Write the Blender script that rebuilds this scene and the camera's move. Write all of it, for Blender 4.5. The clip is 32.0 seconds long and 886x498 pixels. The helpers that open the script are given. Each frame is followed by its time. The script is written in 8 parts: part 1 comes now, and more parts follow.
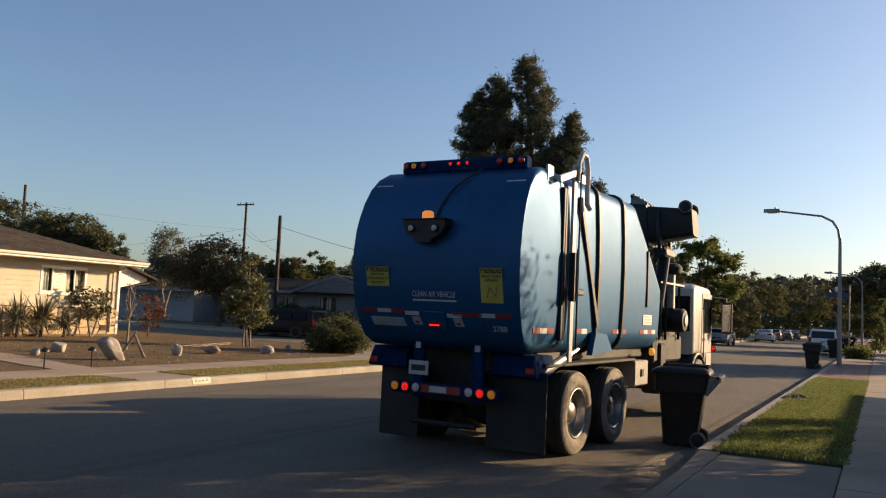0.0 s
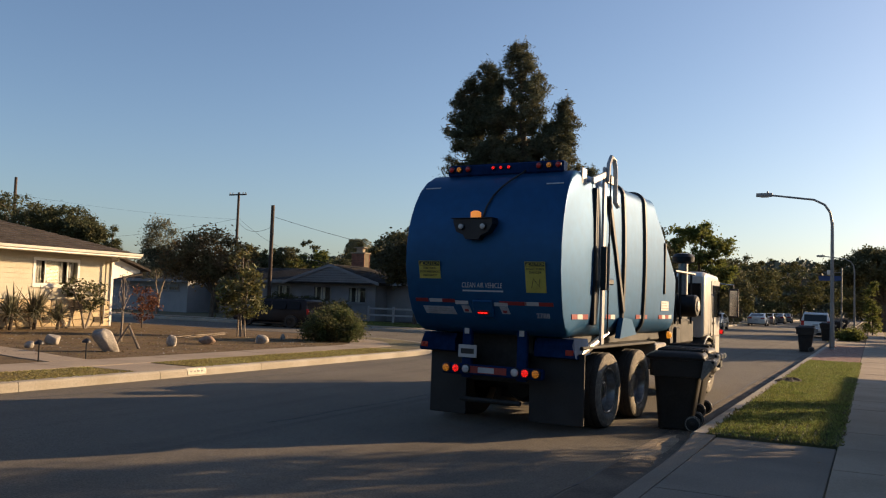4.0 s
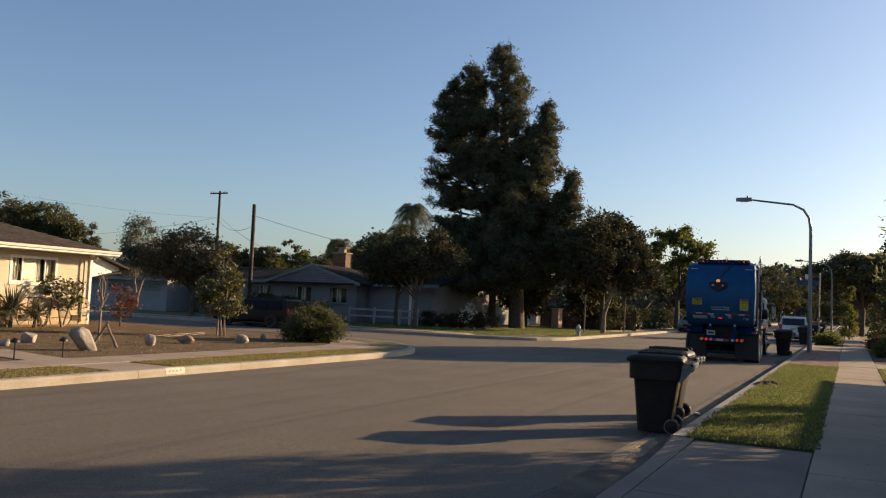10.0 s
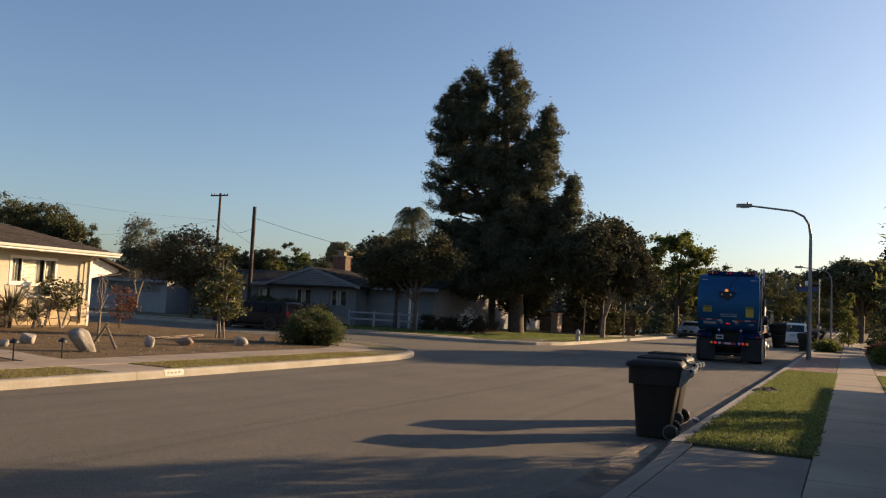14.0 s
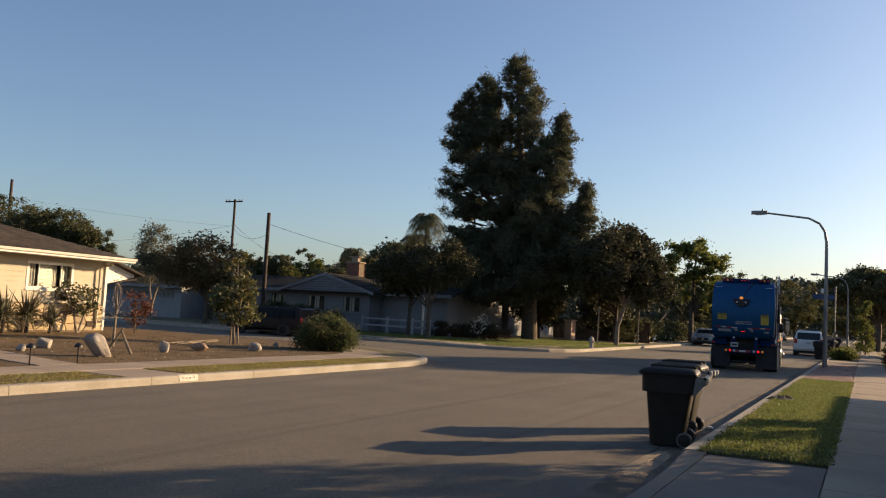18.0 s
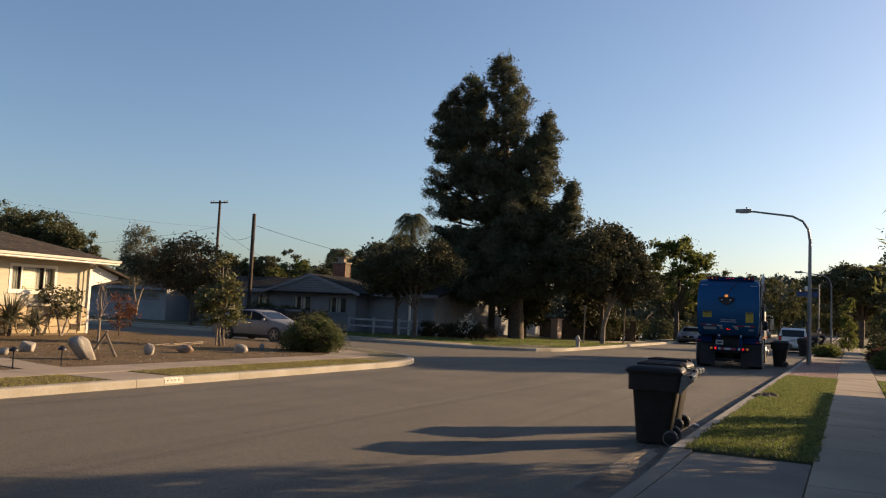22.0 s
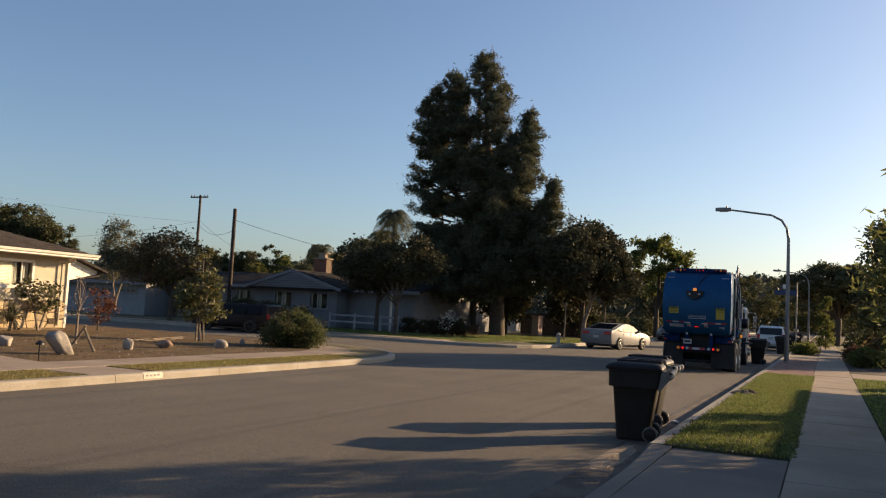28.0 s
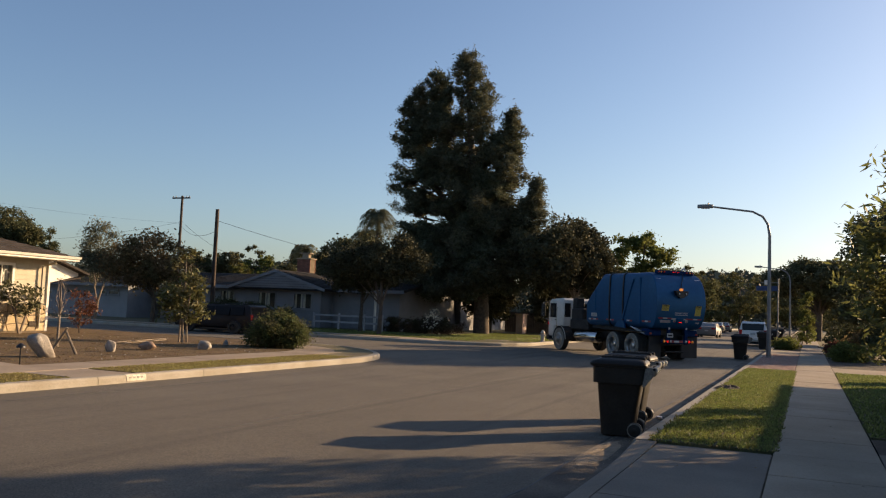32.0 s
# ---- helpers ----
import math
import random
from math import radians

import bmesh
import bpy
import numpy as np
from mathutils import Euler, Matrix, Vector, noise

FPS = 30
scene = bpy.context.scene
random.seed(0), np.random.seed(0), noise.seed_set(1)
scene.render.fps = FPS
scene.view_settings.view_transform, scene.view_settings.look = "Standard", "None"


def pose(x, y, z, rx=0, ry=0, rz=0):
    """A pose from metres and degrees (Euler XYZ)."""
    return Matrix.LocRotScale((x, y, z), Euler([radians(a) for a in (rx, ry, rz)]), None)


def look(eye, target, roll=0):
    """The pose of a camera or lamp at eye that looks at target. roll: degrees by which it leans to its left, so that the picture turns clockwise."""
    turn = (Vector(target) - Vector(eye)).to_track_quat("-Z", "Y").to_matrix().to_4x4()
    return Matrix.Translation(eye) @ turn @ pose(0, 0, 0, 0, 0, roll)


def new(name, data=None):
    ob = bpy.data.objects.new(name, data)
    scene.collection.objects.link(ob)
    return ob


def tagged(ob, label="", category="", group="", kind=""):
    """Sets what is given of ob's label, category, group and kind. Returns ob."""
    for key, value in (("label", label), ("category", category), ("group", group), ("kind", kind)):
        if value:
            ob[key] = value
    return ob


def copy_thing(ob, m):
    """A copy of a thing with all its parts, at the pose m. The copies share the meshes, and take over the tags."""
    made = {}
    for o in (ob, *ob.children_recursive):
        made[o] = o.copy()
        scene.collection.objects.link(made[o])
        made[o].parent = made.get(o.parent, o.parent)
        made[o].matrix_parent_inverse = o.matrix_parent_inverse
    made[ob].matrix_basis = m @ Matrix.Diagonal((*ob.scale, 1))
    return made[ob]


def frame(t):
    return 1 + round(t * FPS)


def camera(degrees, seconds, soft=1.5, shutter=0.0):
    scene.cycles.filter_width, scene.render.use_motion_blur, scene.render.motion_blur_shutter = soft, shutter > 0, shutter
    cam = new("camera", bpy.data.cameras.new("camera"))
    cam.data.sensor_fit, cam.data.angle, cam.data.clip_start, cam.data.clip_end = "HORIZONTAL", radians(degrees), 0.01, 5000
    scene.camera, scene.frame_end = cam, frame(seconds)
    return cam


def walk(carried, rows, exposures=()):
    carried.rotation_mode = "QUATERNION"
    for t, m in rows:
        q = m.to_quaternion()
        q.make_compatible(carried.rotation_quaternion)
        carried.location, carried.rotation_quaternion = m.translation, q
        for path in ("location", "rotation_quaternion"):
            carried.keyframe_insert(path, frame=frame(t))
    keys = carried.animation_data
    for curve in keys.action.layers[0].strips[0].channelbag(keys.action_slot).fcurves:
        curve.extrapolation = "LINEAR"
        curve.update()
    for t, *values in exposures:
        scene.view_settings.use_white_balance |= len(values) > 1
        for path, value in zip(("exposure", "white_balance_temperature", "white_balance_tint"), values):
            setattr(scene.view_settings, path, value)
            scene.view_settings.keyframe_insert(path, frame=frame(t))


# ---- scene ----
# Plan: the street runs along +y, the camera stands on the pavement at x = 0, y = 0.
cam = camera(55.46, 32.0, soft=1.15)
PATH = [  # seconds, eye offset (x, y, z), yaw left, pitch up, lean
    (0, 0.013, -0.009, 0.002, 27.60, 4.25, 2.66), (0.5, 0.014, -0.009, -0.002, 27.67, 4.05, 2.75), (1, 0.007, -0.009, -0.004, 28.02, 3.81, 2.83),
    (1.5, 0.010, -0.009, -0.003, 28.38, 3.57, 2.84), (2, 0.010, -0.011, -0.002, 28.41, 3.42, 2.83), (2.5, 0.005, -0.010, -0.001, 28.41, 3.39, 2.74),
    (3, 0.002, -0.009, -0.003, 28.29, 3.48, 2.50), (3.5, -0.004, -0.007, -0.005, 27.79, 3.45, 2.23), (5.5, -0.004, -0.004, 0.000, 25.58, 3.54, 1.66),
    (6, -0.002, -0.001, 0.004, 25.59, 3.42, 1.80), (6.5, -0.002, 0.002, 0.004, 25.85, 3.56, 1.97), (7, -0.004, 0.000, 0.005, 25.92, 3.83, 2.17),
    (7.5, -0.009, 0.006, 0.000, 25.79, 3.71, 2.25), (8, -0.007, 0.007, -0.001, 25.72, 3.52, 2.29), (8.5, -0.007, 0.006, -0.001, 25.85, 3.41, 2.34),
    (9, -0.007, 0.006, -0.003, 25.89, 3.33, 2.40), (9.5, -0.007, 0.009, -0.001, 25.81, 3.40, 2.42), (10, -0.007, 0.009, 0.001, 25.88, 3.56, 2.45),
    (10.5, -0.006, 0.011, -0.000, 25.88, 3.56, 2.52), (11, -0.009, 0.007, -0.001, 25.95, 3.55, 2.55), (11.5, -0.004, 0.003, 0.000, 25.83, 3.55, 2.56),
    (12, -0.006, 0.005, -0.003, 25.57, 3.44, 2.70), (12.5, -0.008, 0.004, -0.004, 25.71, 3.50, 2.93), (13, -0.000, 0.010, 0.004, 25.68, 3.66, 2.93),
    (13.5, -0.004, 0.003, -0.002, 25.62, 3.74, 2.90), (14, -0.005, 0.006, -0.001, 25.89, 3.82, 2.88), (14.5, -0.001, 0.006, -0.001, 25.93, 3.74, 2.97),
    (16.5, -0.001, 0.003, -0.001, 26.72, 4.15, 3.03), (17, 0.004, -0.005, 0.002, 27.13, 4.08, 2.96), (17.5, 0.001, -0.003, 0.003, 26.95, 4.08, 2.95),
    (18, 0.005, -0.010, 0.004, 26.83, 4.20, 3.09), (18.5, 0.006, -0.008, 0.002, 26.71, 4.16, 3.15), (19, 0.003, -0.002, 0.001, 26.47, 4.01, 3.15),
    (19.5, -0.001, 0.001, -0.000, 26.40, 3.84, 3.11), (20, -0.001, -0.000, 0.002, 26.29, 3.98, 3.07), (20.5, -0.001, -0.003, -0.001, 26.23, 4.16, 2.81),
    (21, 0.004, -0.002, 0.001, 26.30, 4.28, 2.77), (21.5, 0.004, -0.002, 0.004, 26.20, 4.28, 2.79), (22, 0.004, -0.001, 0.003, 25.89, 4.25, 2.67),
    (22.5, 0.005, 0.000, 0.005, 25.43, 4.26, 2.67), (23, 0.007, 0.003, 0.003, 25.15, 4.42, 2.68), (23.5, 0.011, -0.000, 0.003, 24.84, 4.61, 2.70),
    (24, 0.015, -0.004, 0.003, 24.90, 4.38, 2.71), (24.5, 0.012, -0.003, -0.001, 24.88, 4.27, 2.78), (25, 0.006, -0.001, -0.000, 24.88, 4.18, 2.96),
    (25.5, -0.001, -0.002, -0.002, 24.87, 4.10, 3.21), (27.5, -0.006, -0.004, -0.003, 24.82, 4.01, 3.02), (28, -0.004, -0.004, -0.002, 24.62, 4.07, 2.96),
    (28.5, -0.003, -0.004, -0.004, 24.40, 4.11, 2.87), (29, -0.000, -0.004, -0.004, 23.99, 4.14, 2.69), (29.5, -0.000, -0.003, 0.000, 23.61, 4.14, 2.55),
    (30, 0.003, -0.002, 0.004, 23.46, 4.10, 2.49), (30.5, 0.007, -0.006, 0.003, 23.45, 4.06, 2.41), (31, 0.006, -0.005, 0.003, 23.45, 4.13, 2.38),
    (31.5, 0.003, -0.007, -0.004, 23.39, 4.07, 2.38), (32, -0.007, -0.009, -0.012, 23.51, 4.06, 2.40),
]

def lens_pose(dx, dy, dz, yaw, pitch, lean):
    return pose(dx, dy, 1.7 + dz, 90 + pitch, 0, yaw) @ pose(0, 0, 0, 0, 0, lean)


walk(cam, [(r[0], lens_pose(*r[1:])) for r in PATH], [(0.0, 0.82, 7350, 15), (32.0, 0.82, 7350, 15)])

# ---- light ----
SUN_AZ, SUN_EL = 40.5, 15.1  # degrees from +y towards +x, and above the horizon
world = bpy.data.worlds.new("world")
scene.world = world
world.use_nodes = True
_sky = world.node_tree.nodes.new("ShaderNodeTexSky")
_sky.sky_type, _sky.sun_disc = "NISHITA", False
_sky.sun_elevation, _sky.sun_rotation = radians(SUN_EL), radians(SUN_AZ)
_sky.altitude, _sky.air_density, _sky.dust_density, _sky.ozone_density = 50, 0.94, 1.4, 3.8
world.node_tree.links.new(_sky.outputs[0], world.node_tree.nodes["Background"].inputs[0])
world.node_tree.nodes["Background"].inputs[1].default_value = 0.10
sun_data = bpy.data.lights.new("sun", "SUN")
sun_data.energy, sun_data.angle, sun_data.color = 5.0, radians(0.55), (1.0, 0.755, 0.47)
sun = new("sun", sun_data)
_s = Vector((math.sin(radians(SUN_AZ)) * math.cos(radians(SUN_EL)), math.cos(radians(SUN_AZ)) * math.cos(radians(SUN_EL)), math.sin(radians(SUN_EL))))
sun.matrix_world = look(_s * 60, (0, 0, 0))


# ---- materials ----
def mat(name, base, rough=0.6, metal=0.0, var=0.15, scale=3.0, fine=40.0, bump=0.0, tint=None, coat=0.0, island=0.0, local=False, emit=0.0, spec=0.5, detail=6.0, bump_scale=None, translucent=0.0, coat_rough=0.05):
    """Noise-varied surface: broad stains between base and tint, fine grain on top, relief by bump."""
    m = bpy.data.materials.new(name)
    m.use_nodes = True
    nt = m.node_tree
    b = nt.nodes["Principled BSDF"]
    b.inputs["Roughness"].default_value, b.inputs["Metallic"].default_value = rough, metal
    b.inputs["Coat Weight"].default_value, b.inputs["Coat Roughness"].default_value = coat, coat_rough
    b.inputs["Specular IOR Level"].default_value = spec
    if local:
        co = nt.nodes.new("ShaderNodeTexCoord").outputs["Object"]
    else:
        co = nt.nodes.new("ShaderNodeNewGeometry").outputs["Position"]
    big, small = nt.nodes.new("ShaderNodeTexNoise"), nt.nodes.new("ShaderNodeTexNoise")
    for n, s in ((big, scale), (small, fine)):
        n.inputs["Scale"].default_value = s
        n.inputs["Detail"].default_value = detail
        nt.links.new(co, n.inputs["Vector"])
    ramp = nt.nodes.new("ShaderNodeMapRange")
    ramp.inputs[1].default_value, ramp.inputs[2].default_value = 0.35, 0.68
    nt.links.new(big.outputs[0], ramp.inputs[0])
    mix = nt.nodes.new("ShaderNodeMix")
    mix.data_type = "RGBA"
    tint = tint or tuple(c * (1 - var * 1.6) for c in base)
    mix.inputs[6].default_value, mix.inputs[7].default_value = (*base, 1), (*tint, 1)
    nt.links.new(ramp.outputs[0], mix.inputs[0])
    hsv = nt.nodes.new("ShaderNodeHueSaturation")
    nt.links.new(mix.outputs[2], hsv.inputs["Color"])
    val = nt.nodes.new("ShaderNodeMapRange")
    val.inputs[1].default_value, val.inputs[2].default_value, val.inputs[3].default_value, val.inputs[4].default_value = 0.3, 0.7, 1 - var, 1 + var
    nt.links.new(small.outputs[0], val.inputs[0])
    last = val.outputs[0]
    if island:
        rnd = nt.nodes.new("ShaderNodeNewGeometry").outputs["Random Per Island"] if island > 0 else nt.nodes.new("ShaderNodeObjectInfo").outputs["Random"]
        rr = nt.nodes.new("ShaderNodeMapRange")
        rr.inputs[3].default_value, rr.inputs[4].default_value = 1 - abs(island), 1 + abs(island)
        nt.links.new(rnd, rr.inputs[0])
        mul = nt.nodes.new("ShaderNodeMath")
        mul.operation = "MULTIPLY"
        nt.links.new(rr.outputs[0], mul.inputs[0])
        nt.links.new(last, mul.inputs[1])
        last = mul.outputs[0]
    nt.links.new(last, hsv.inputs["Value"])
    nt.links.new(hsv.outputs[0], b.inputs["Base Color"])
    rg = nt.nodes.new("ShaderNodeMapRange")
    rg.inputs[3].default_value, rg.inputs[4].default_value = max(rough - 0.12, 0.03), min(rough + 0.12, 1)
    nt.links.new(big.outputs[0], rg.inputs[0])
    nt.links.new(rg.outputs[0], b.inputs["Roughness"])
    if bump:
        bn = nt.nodes.new("ShaderNodeBump")
        bn.inputs["Strength"].default_value, bn.inputs["Distance"].default_value = min(bump, 1.0), 0.02
        src = small
        if bump_scale:
            src = nt.nodes.new("ShaderNodeTexNoise")
            src.inputs["Scale"].default_value = bump_scale
            nt.links.new(co, src.inputs["Vector"])
        nt.links.new(src.outputs[0], bn.inputs["Height"])
        nt.links.new(bn.outputs[0], b.inputs["Normal"])
    if emit:
        b.inputs["Emission Color"].default_value, b.inputs["Emission Strength"].default_value = (*base, 1), emit
    if translucent:
        tr = nt.nodes.new("ShaderNodeBsdfTranslucent")
        nt.links.new(hsv.outputs[0], tr.inputs[0])
        mx = nt.nodes.new("ShaderNodeMixShader")
        mx.inputs[0].default_value = translucent
        nt.links.new(b.outputs[0], mx.inputs[1])
        nt.links.new(tr.outputs[0], mx.inputs[2])
        nt.links.new(mx.outputs[0], nt.nodes["Material Output"].inputs[0])
    return m


def glass_mat(name, color, rough=0.05, spec=0.6):
    m = mat(name, color, rough, 0.0, 0.05, 1.5, 8.0, spec=spec)
    return m


def asphalt_mat(name):
    """Worn asphalt: speckled aggregate, broad stains, darker streaks along the lanes and hairline cracks."""
    m = mat(name, (0.130, 0.110, 0.083), 0.90, var=0.50, scale=0.35, fine=48, bump=0.45, tint=(0.102, 0.087, 0.068), detail=9.0, bump_scale=150, spec=0.55)
    nt = m.node_tree
    b = nt.nodes["Principled BSDF"]
    src = b.inputs["Base Color"].links[0].from_socket
    co = nt.nodes.new("ShaderNodeNewGeometry").outputs["Position"]
    stretch = nt.nodes.new("ShaderNodeMapping")
    stretch.inputs["Scale"].default_value = (1.0, 0.055, 1.0)
    nt.links.new(co, stretch.inputs["Vector"])
    streak = nt.nodes.new("ShaderNodeTexNoise")
    streak.inputs["Scale"].default_value, streak.inputs["Detail"].default_value = 1.3, 5.0
    nt.links.new(stretch.outputs[0], streak.inputs["Vector"])
    rng_ = nt.nodes.new("ShaderNodeMapRange")
    rng_.inputs[1].default_value, rng_.inputs[2].default_value, rng_.inputs[3].default_value, rng_.inputs[4].default_value = 0.52, 0.70, 1.0, 0.78
    nt.links.new(streak.outputs[0], rng_.inputs[0])
    cells = nt.nodes.new("ShaderNodeTexVoronoi")
    cells.feature = "DISTANCE_TO_EDGE"
    cells.inputs["Scale"].default_value = 0.33
    warp = nt.nodes.new("ShaderNodeTexNoise")
    warp.inputs["Scale"].default_value, warp.inputs["Detail"].default_value = 1.1, 6.0
    nt.links.new(co, warp.inputs["Vector"])
    add = nt.nodes.new("ShaderNodeVectorMath")
    add.operation = "MULTIPLY_ADD"
    add.inputs[1].default_value = (1.6, 1.6, 0.0)
    nt.links.new(warp.outputs[1], add.inputs[0])
    nt.links.new(co, add.inputs[2])
    nt.links.new(add.outputs[0], cells.inputs["Vector"])
    crack = nt.nodes.new("ShaderNodeMapRange")
    crack.inputs[1].default_value, crack.inputs[2].default_value, crack.inputs[3].default_value, crack.inputs[4].default_value = 0.002, 0.007, 0.86, 1.0
    nt.links.new(cells.outputs["Distance"], crack.inputs[0])
    # oily streaks along the paving seams, wandering a little
    sep = nt.nodes.new("ShaderNodeSeparateXYZ")
    nt.links.new(co, sep.inputs[0])
    wander = nt.nodes.new("ShaderNodeTexNoise")
    wander.inputs["Scale"].default_value, wander.inputs["Detail"].default_value = 0.9, 4.0
    nt.links.new(stretch.outputs[0], wander.inputs["Vector"])
    shift = nt.nodes.new("ShaderNodeMath")
    shift.operation = "MULTIPLY_ADD"
    shift.inputs[1].default_value = 0.5
    nt.links.new(wander.outputs[0], shift.inputs[0])
    nt.links.new(sep.outputs[0], shift.inputs[2])
    speck = nt.nodes.new("ShaderNodeTexNoise")
    speck.inputs["Scale"].default_value, speck.inputs["Detail"].default_value, speck.inputs["Roughness"].default_value = 11.0, 8.0, 0.8
    nt.links.new(co, speck.inputs["Vector"])
    grain = nt.nodes.new("ShaderNodeMapRange")
    grain.inputs[1].default_value, grain.inputs[2].default_value, grain.inputs[3].default_value, grain.inputs[4].default_value = 0.32, 0.68, 0.74, 1.26
    nt.links.new(speck.outputs[0], grain.inputs[0])
    seams = nt.nodes.new("ShaderNodeMath")
    seams.operation = "MULTIPLY"
    nt.links.new(crack.outputs[0], seams.inputs[0])
    nt.links.new(grain.outputs[0], seams.inputs[1])
    seams = seams.outputs[0]
    for at_x, half, dark in ((-6.72, 0.15, 0.76), (-4.40, 0.13, 0.80), (-9.0, 0.2, 0.90)):
        d = nt.nodes.new("ShaderNodeMath")
        d.operation = "SUBTRACT"
        d.inputs[1].default_value = at_x + 0.25
        nt.links.new(shift.outputs[0], d.inputs[0])
        a = nt.nodes.new("ShaderNodeMath")
        a.operation = "ABSOLUTE"
        nt.links.new(d.outputs[0], a.inputs[0])
        band = nt.nodes.new("ShaderNodeMapRange")
        band.interpolation_type = "SMOOTHSTEP"
        band.inputs[1].default_value, band.inputs[2].default_value, band.inputs[3].default_value, band.inputs[4].default_value = 0.0, half, dark, 1.0
        nt.links.new(a.outputs[0], band.inputs[0])
        m2 = nt.nodes.new("ShaderNodeMath")
        m2.operation = "MULTIPLY"
        nt.links.new(seams, m2.inputs[0])
        nt.links.new(band.outputs[0], m2.inputs[1])
        seams = m2.outputs[0]
    mul = nt.nodes.new("ShaderNodeMath")
    mul.operation = "MULTIPLY"
    nt.links.new(rng_.outputs[0], mul.inputs[0])
    nt.links.new(seams, mul.inputs[1])
    hsv = nt.nodes.new("ShaderNodeHueSaturation")
    nt.links.new(src, hsv.inputs["Color"])
    nt.links.new(mul.outputs[0], hsv.inputs["Value"])
    nt.links.new(hsv.outputs[0], b.inputs["Base Color"])
    return m


ASPHALT = asphalt_mat("asphalt")
TAR = mat("tar_seal", (0.035, 0.032, 0.03), 0.6, var=0.2, scale=3, fine=40)
GRIT = mat("sandy_grit", (0.30, 0.24, 0.17), 0.97, var=0.3, scale=6, fine=70, bump=0.8, tint=(0.20, 0.155, 0.11))
PAPER = mat("white_paper", (0.72, 0.70, 0.72), 0.8, var=0.08, scale=20, fine=60)
FENCE_PAINT = mat("weathered_white_fence", (0.36, 0.36, 0.36), 0.7, var=0.15, scale=2, fine=30)
GREY_TRIM = mat("dull_grey_trim", (0.20, 0.20, 0.21), 0.7, var=0.1, scale=2, fine=30)
GROUND = mat("ground", (0.12, 0.10, 0.07), 0.95, var=0.25, scale=0.2, fine=6, bump=0.3)
CONCRETE = mat("concrete", (0.325, 0.258, 0.19), 0.9, var=0.16, scale=0.9, fine=60, bump=0.3, tint=(0.255, 0.198, 0.144))
# Driveway concrete set darker than the pavement's to stand for shade on it.
SHADED_DRIVE_CONCRETE = mat("shaded_driveway_concrete", (0.205, 0.172, 0.135), 0.9, var=0.2, scale=0.7, fine=60, bump=0.35, tint=(0.15, 0.124, 0.10))
KERB = mat("kerb_concrete", (0.330, 0.300, 0.254), 0.9, var=0.16, scale=1.3, fine=50, bump=0.3, tint=(0.26, 0.23, 0.18))
GUTTER = mat("gutter_concrete", (0.125, 0.10, 0.075), 0.95, var=0.3, scale=1.5, fine=40, bump=0.6, tint=(0.055, 0.045, 0.036))
DIRT = mat("dirt", (0.165, 0.108, 0.056), 0.97, var=0.4, scale=1.1, fine=25, bump=0.6, tint=(0.105, 0.072, 0.040), spec=0.2)
SOIL = mat("dark_soil", (0.075, 0.055, 0.04), 0.97, var=0.35, scale=1.5, fine=30, bump=0.8)
TURF = mat("turf", (0.062, 0.066, 0.026), 0.95, var=0.3, scale=1.6, fine=40, bump=0.8, tint=(0.10, 0.085, 0.04))
DRY_TURF = mat("dry_turf", (0.19, 0.155, 0.065), 0.95, var=0.35, scale=1.2, fine=30, bump=0.8, tint=(0.09, 0.072, 0.042))
BLADE = mat("grass_blade", (0.150, 0.195, 0.05), 0.6, var=0.3, scale=2.6, fine=20, island=0.6, tint=(0.170, 0.185, 0.06), translucent=0.45)
DRY_BLADE = mat("dry_grass_blade", (0.21, 0.185, 0.06), 0.8, var=0.2, scale=0.8, fine=15, island=0.45, tint=(0.17, 0.13, 0.06), translucent=0.3)
VERGE_BLADE = mat("verge_grass_blade", (0.27, 0.25, 0.085), 0.8, var=0.25, scale=0.9, fine=15, island=0.4, tint=(0.25, 0.195, 0.085), translucent=0.4)
BARK = mat("bark", (0.10, 0.075, 0.055), 0.95, var=0.3, scale=6, fine=30, bump=0.9)
PALE_BARK = mat("pale_bark", (0.26, 0.21, 0.16), 0.9, var=0.25, scale=5, fine=25, bump=0.5)
PINE_LEAF = mat("pine_needles", (0.092, 0.108, 0.070), 0.75, var=0.2, scale=0.5, fine=3, island=0.35, tint=(0.108, 0.102, 0.064), translucent=0.36, spec=0.08)
OAK_LEAF = mat("oak_leaves", (0.104, 0.104, 0.056), 0.75, var=0.2, scale=0.6, fine=3, island=0.32, tint=(0.10, 0.10, 0.052), translucent=0.24, spec=0.15)
GREEN_LEAF = mat("green_leaves", (0.125, 0.15, 0.045), 0.75, var=0.2, scale=0.8, fine=3, island=0.32, tint=(0.135, 0.14, 0.042), translucent=0.5, spec=0.15)
YELLOW_LEAF = mat("yellowing_leaves", (0.12, 0.12, 0.035), 0.75, var=0.2, scale=1.0, fine=4, island=0.32, tint=(0.17, 0.14, 0.05), translucent=0.35, spec=0.15)
RED_HEDGE = mat("reddish_hedge_leaves", (0.075, 0.048, 0.034), 0.75, var=0.2, scale=1.5, fine=6, island=0.35, tint=(0.06, 0.058, 0.03), translucent=0.15, spec=0.12)
# Leaves darkened in colour for trees that stand unlit.
SHADE_DARK_LEAF = mat("shade_darkened_leaves", (0.064, 0.066, 0.038), 0.75, var=0.2, scale=0.6, fine=3, island=0.32, tint=(0.058, 0.054, 0.03), translucent=0.14, spec=0.12)
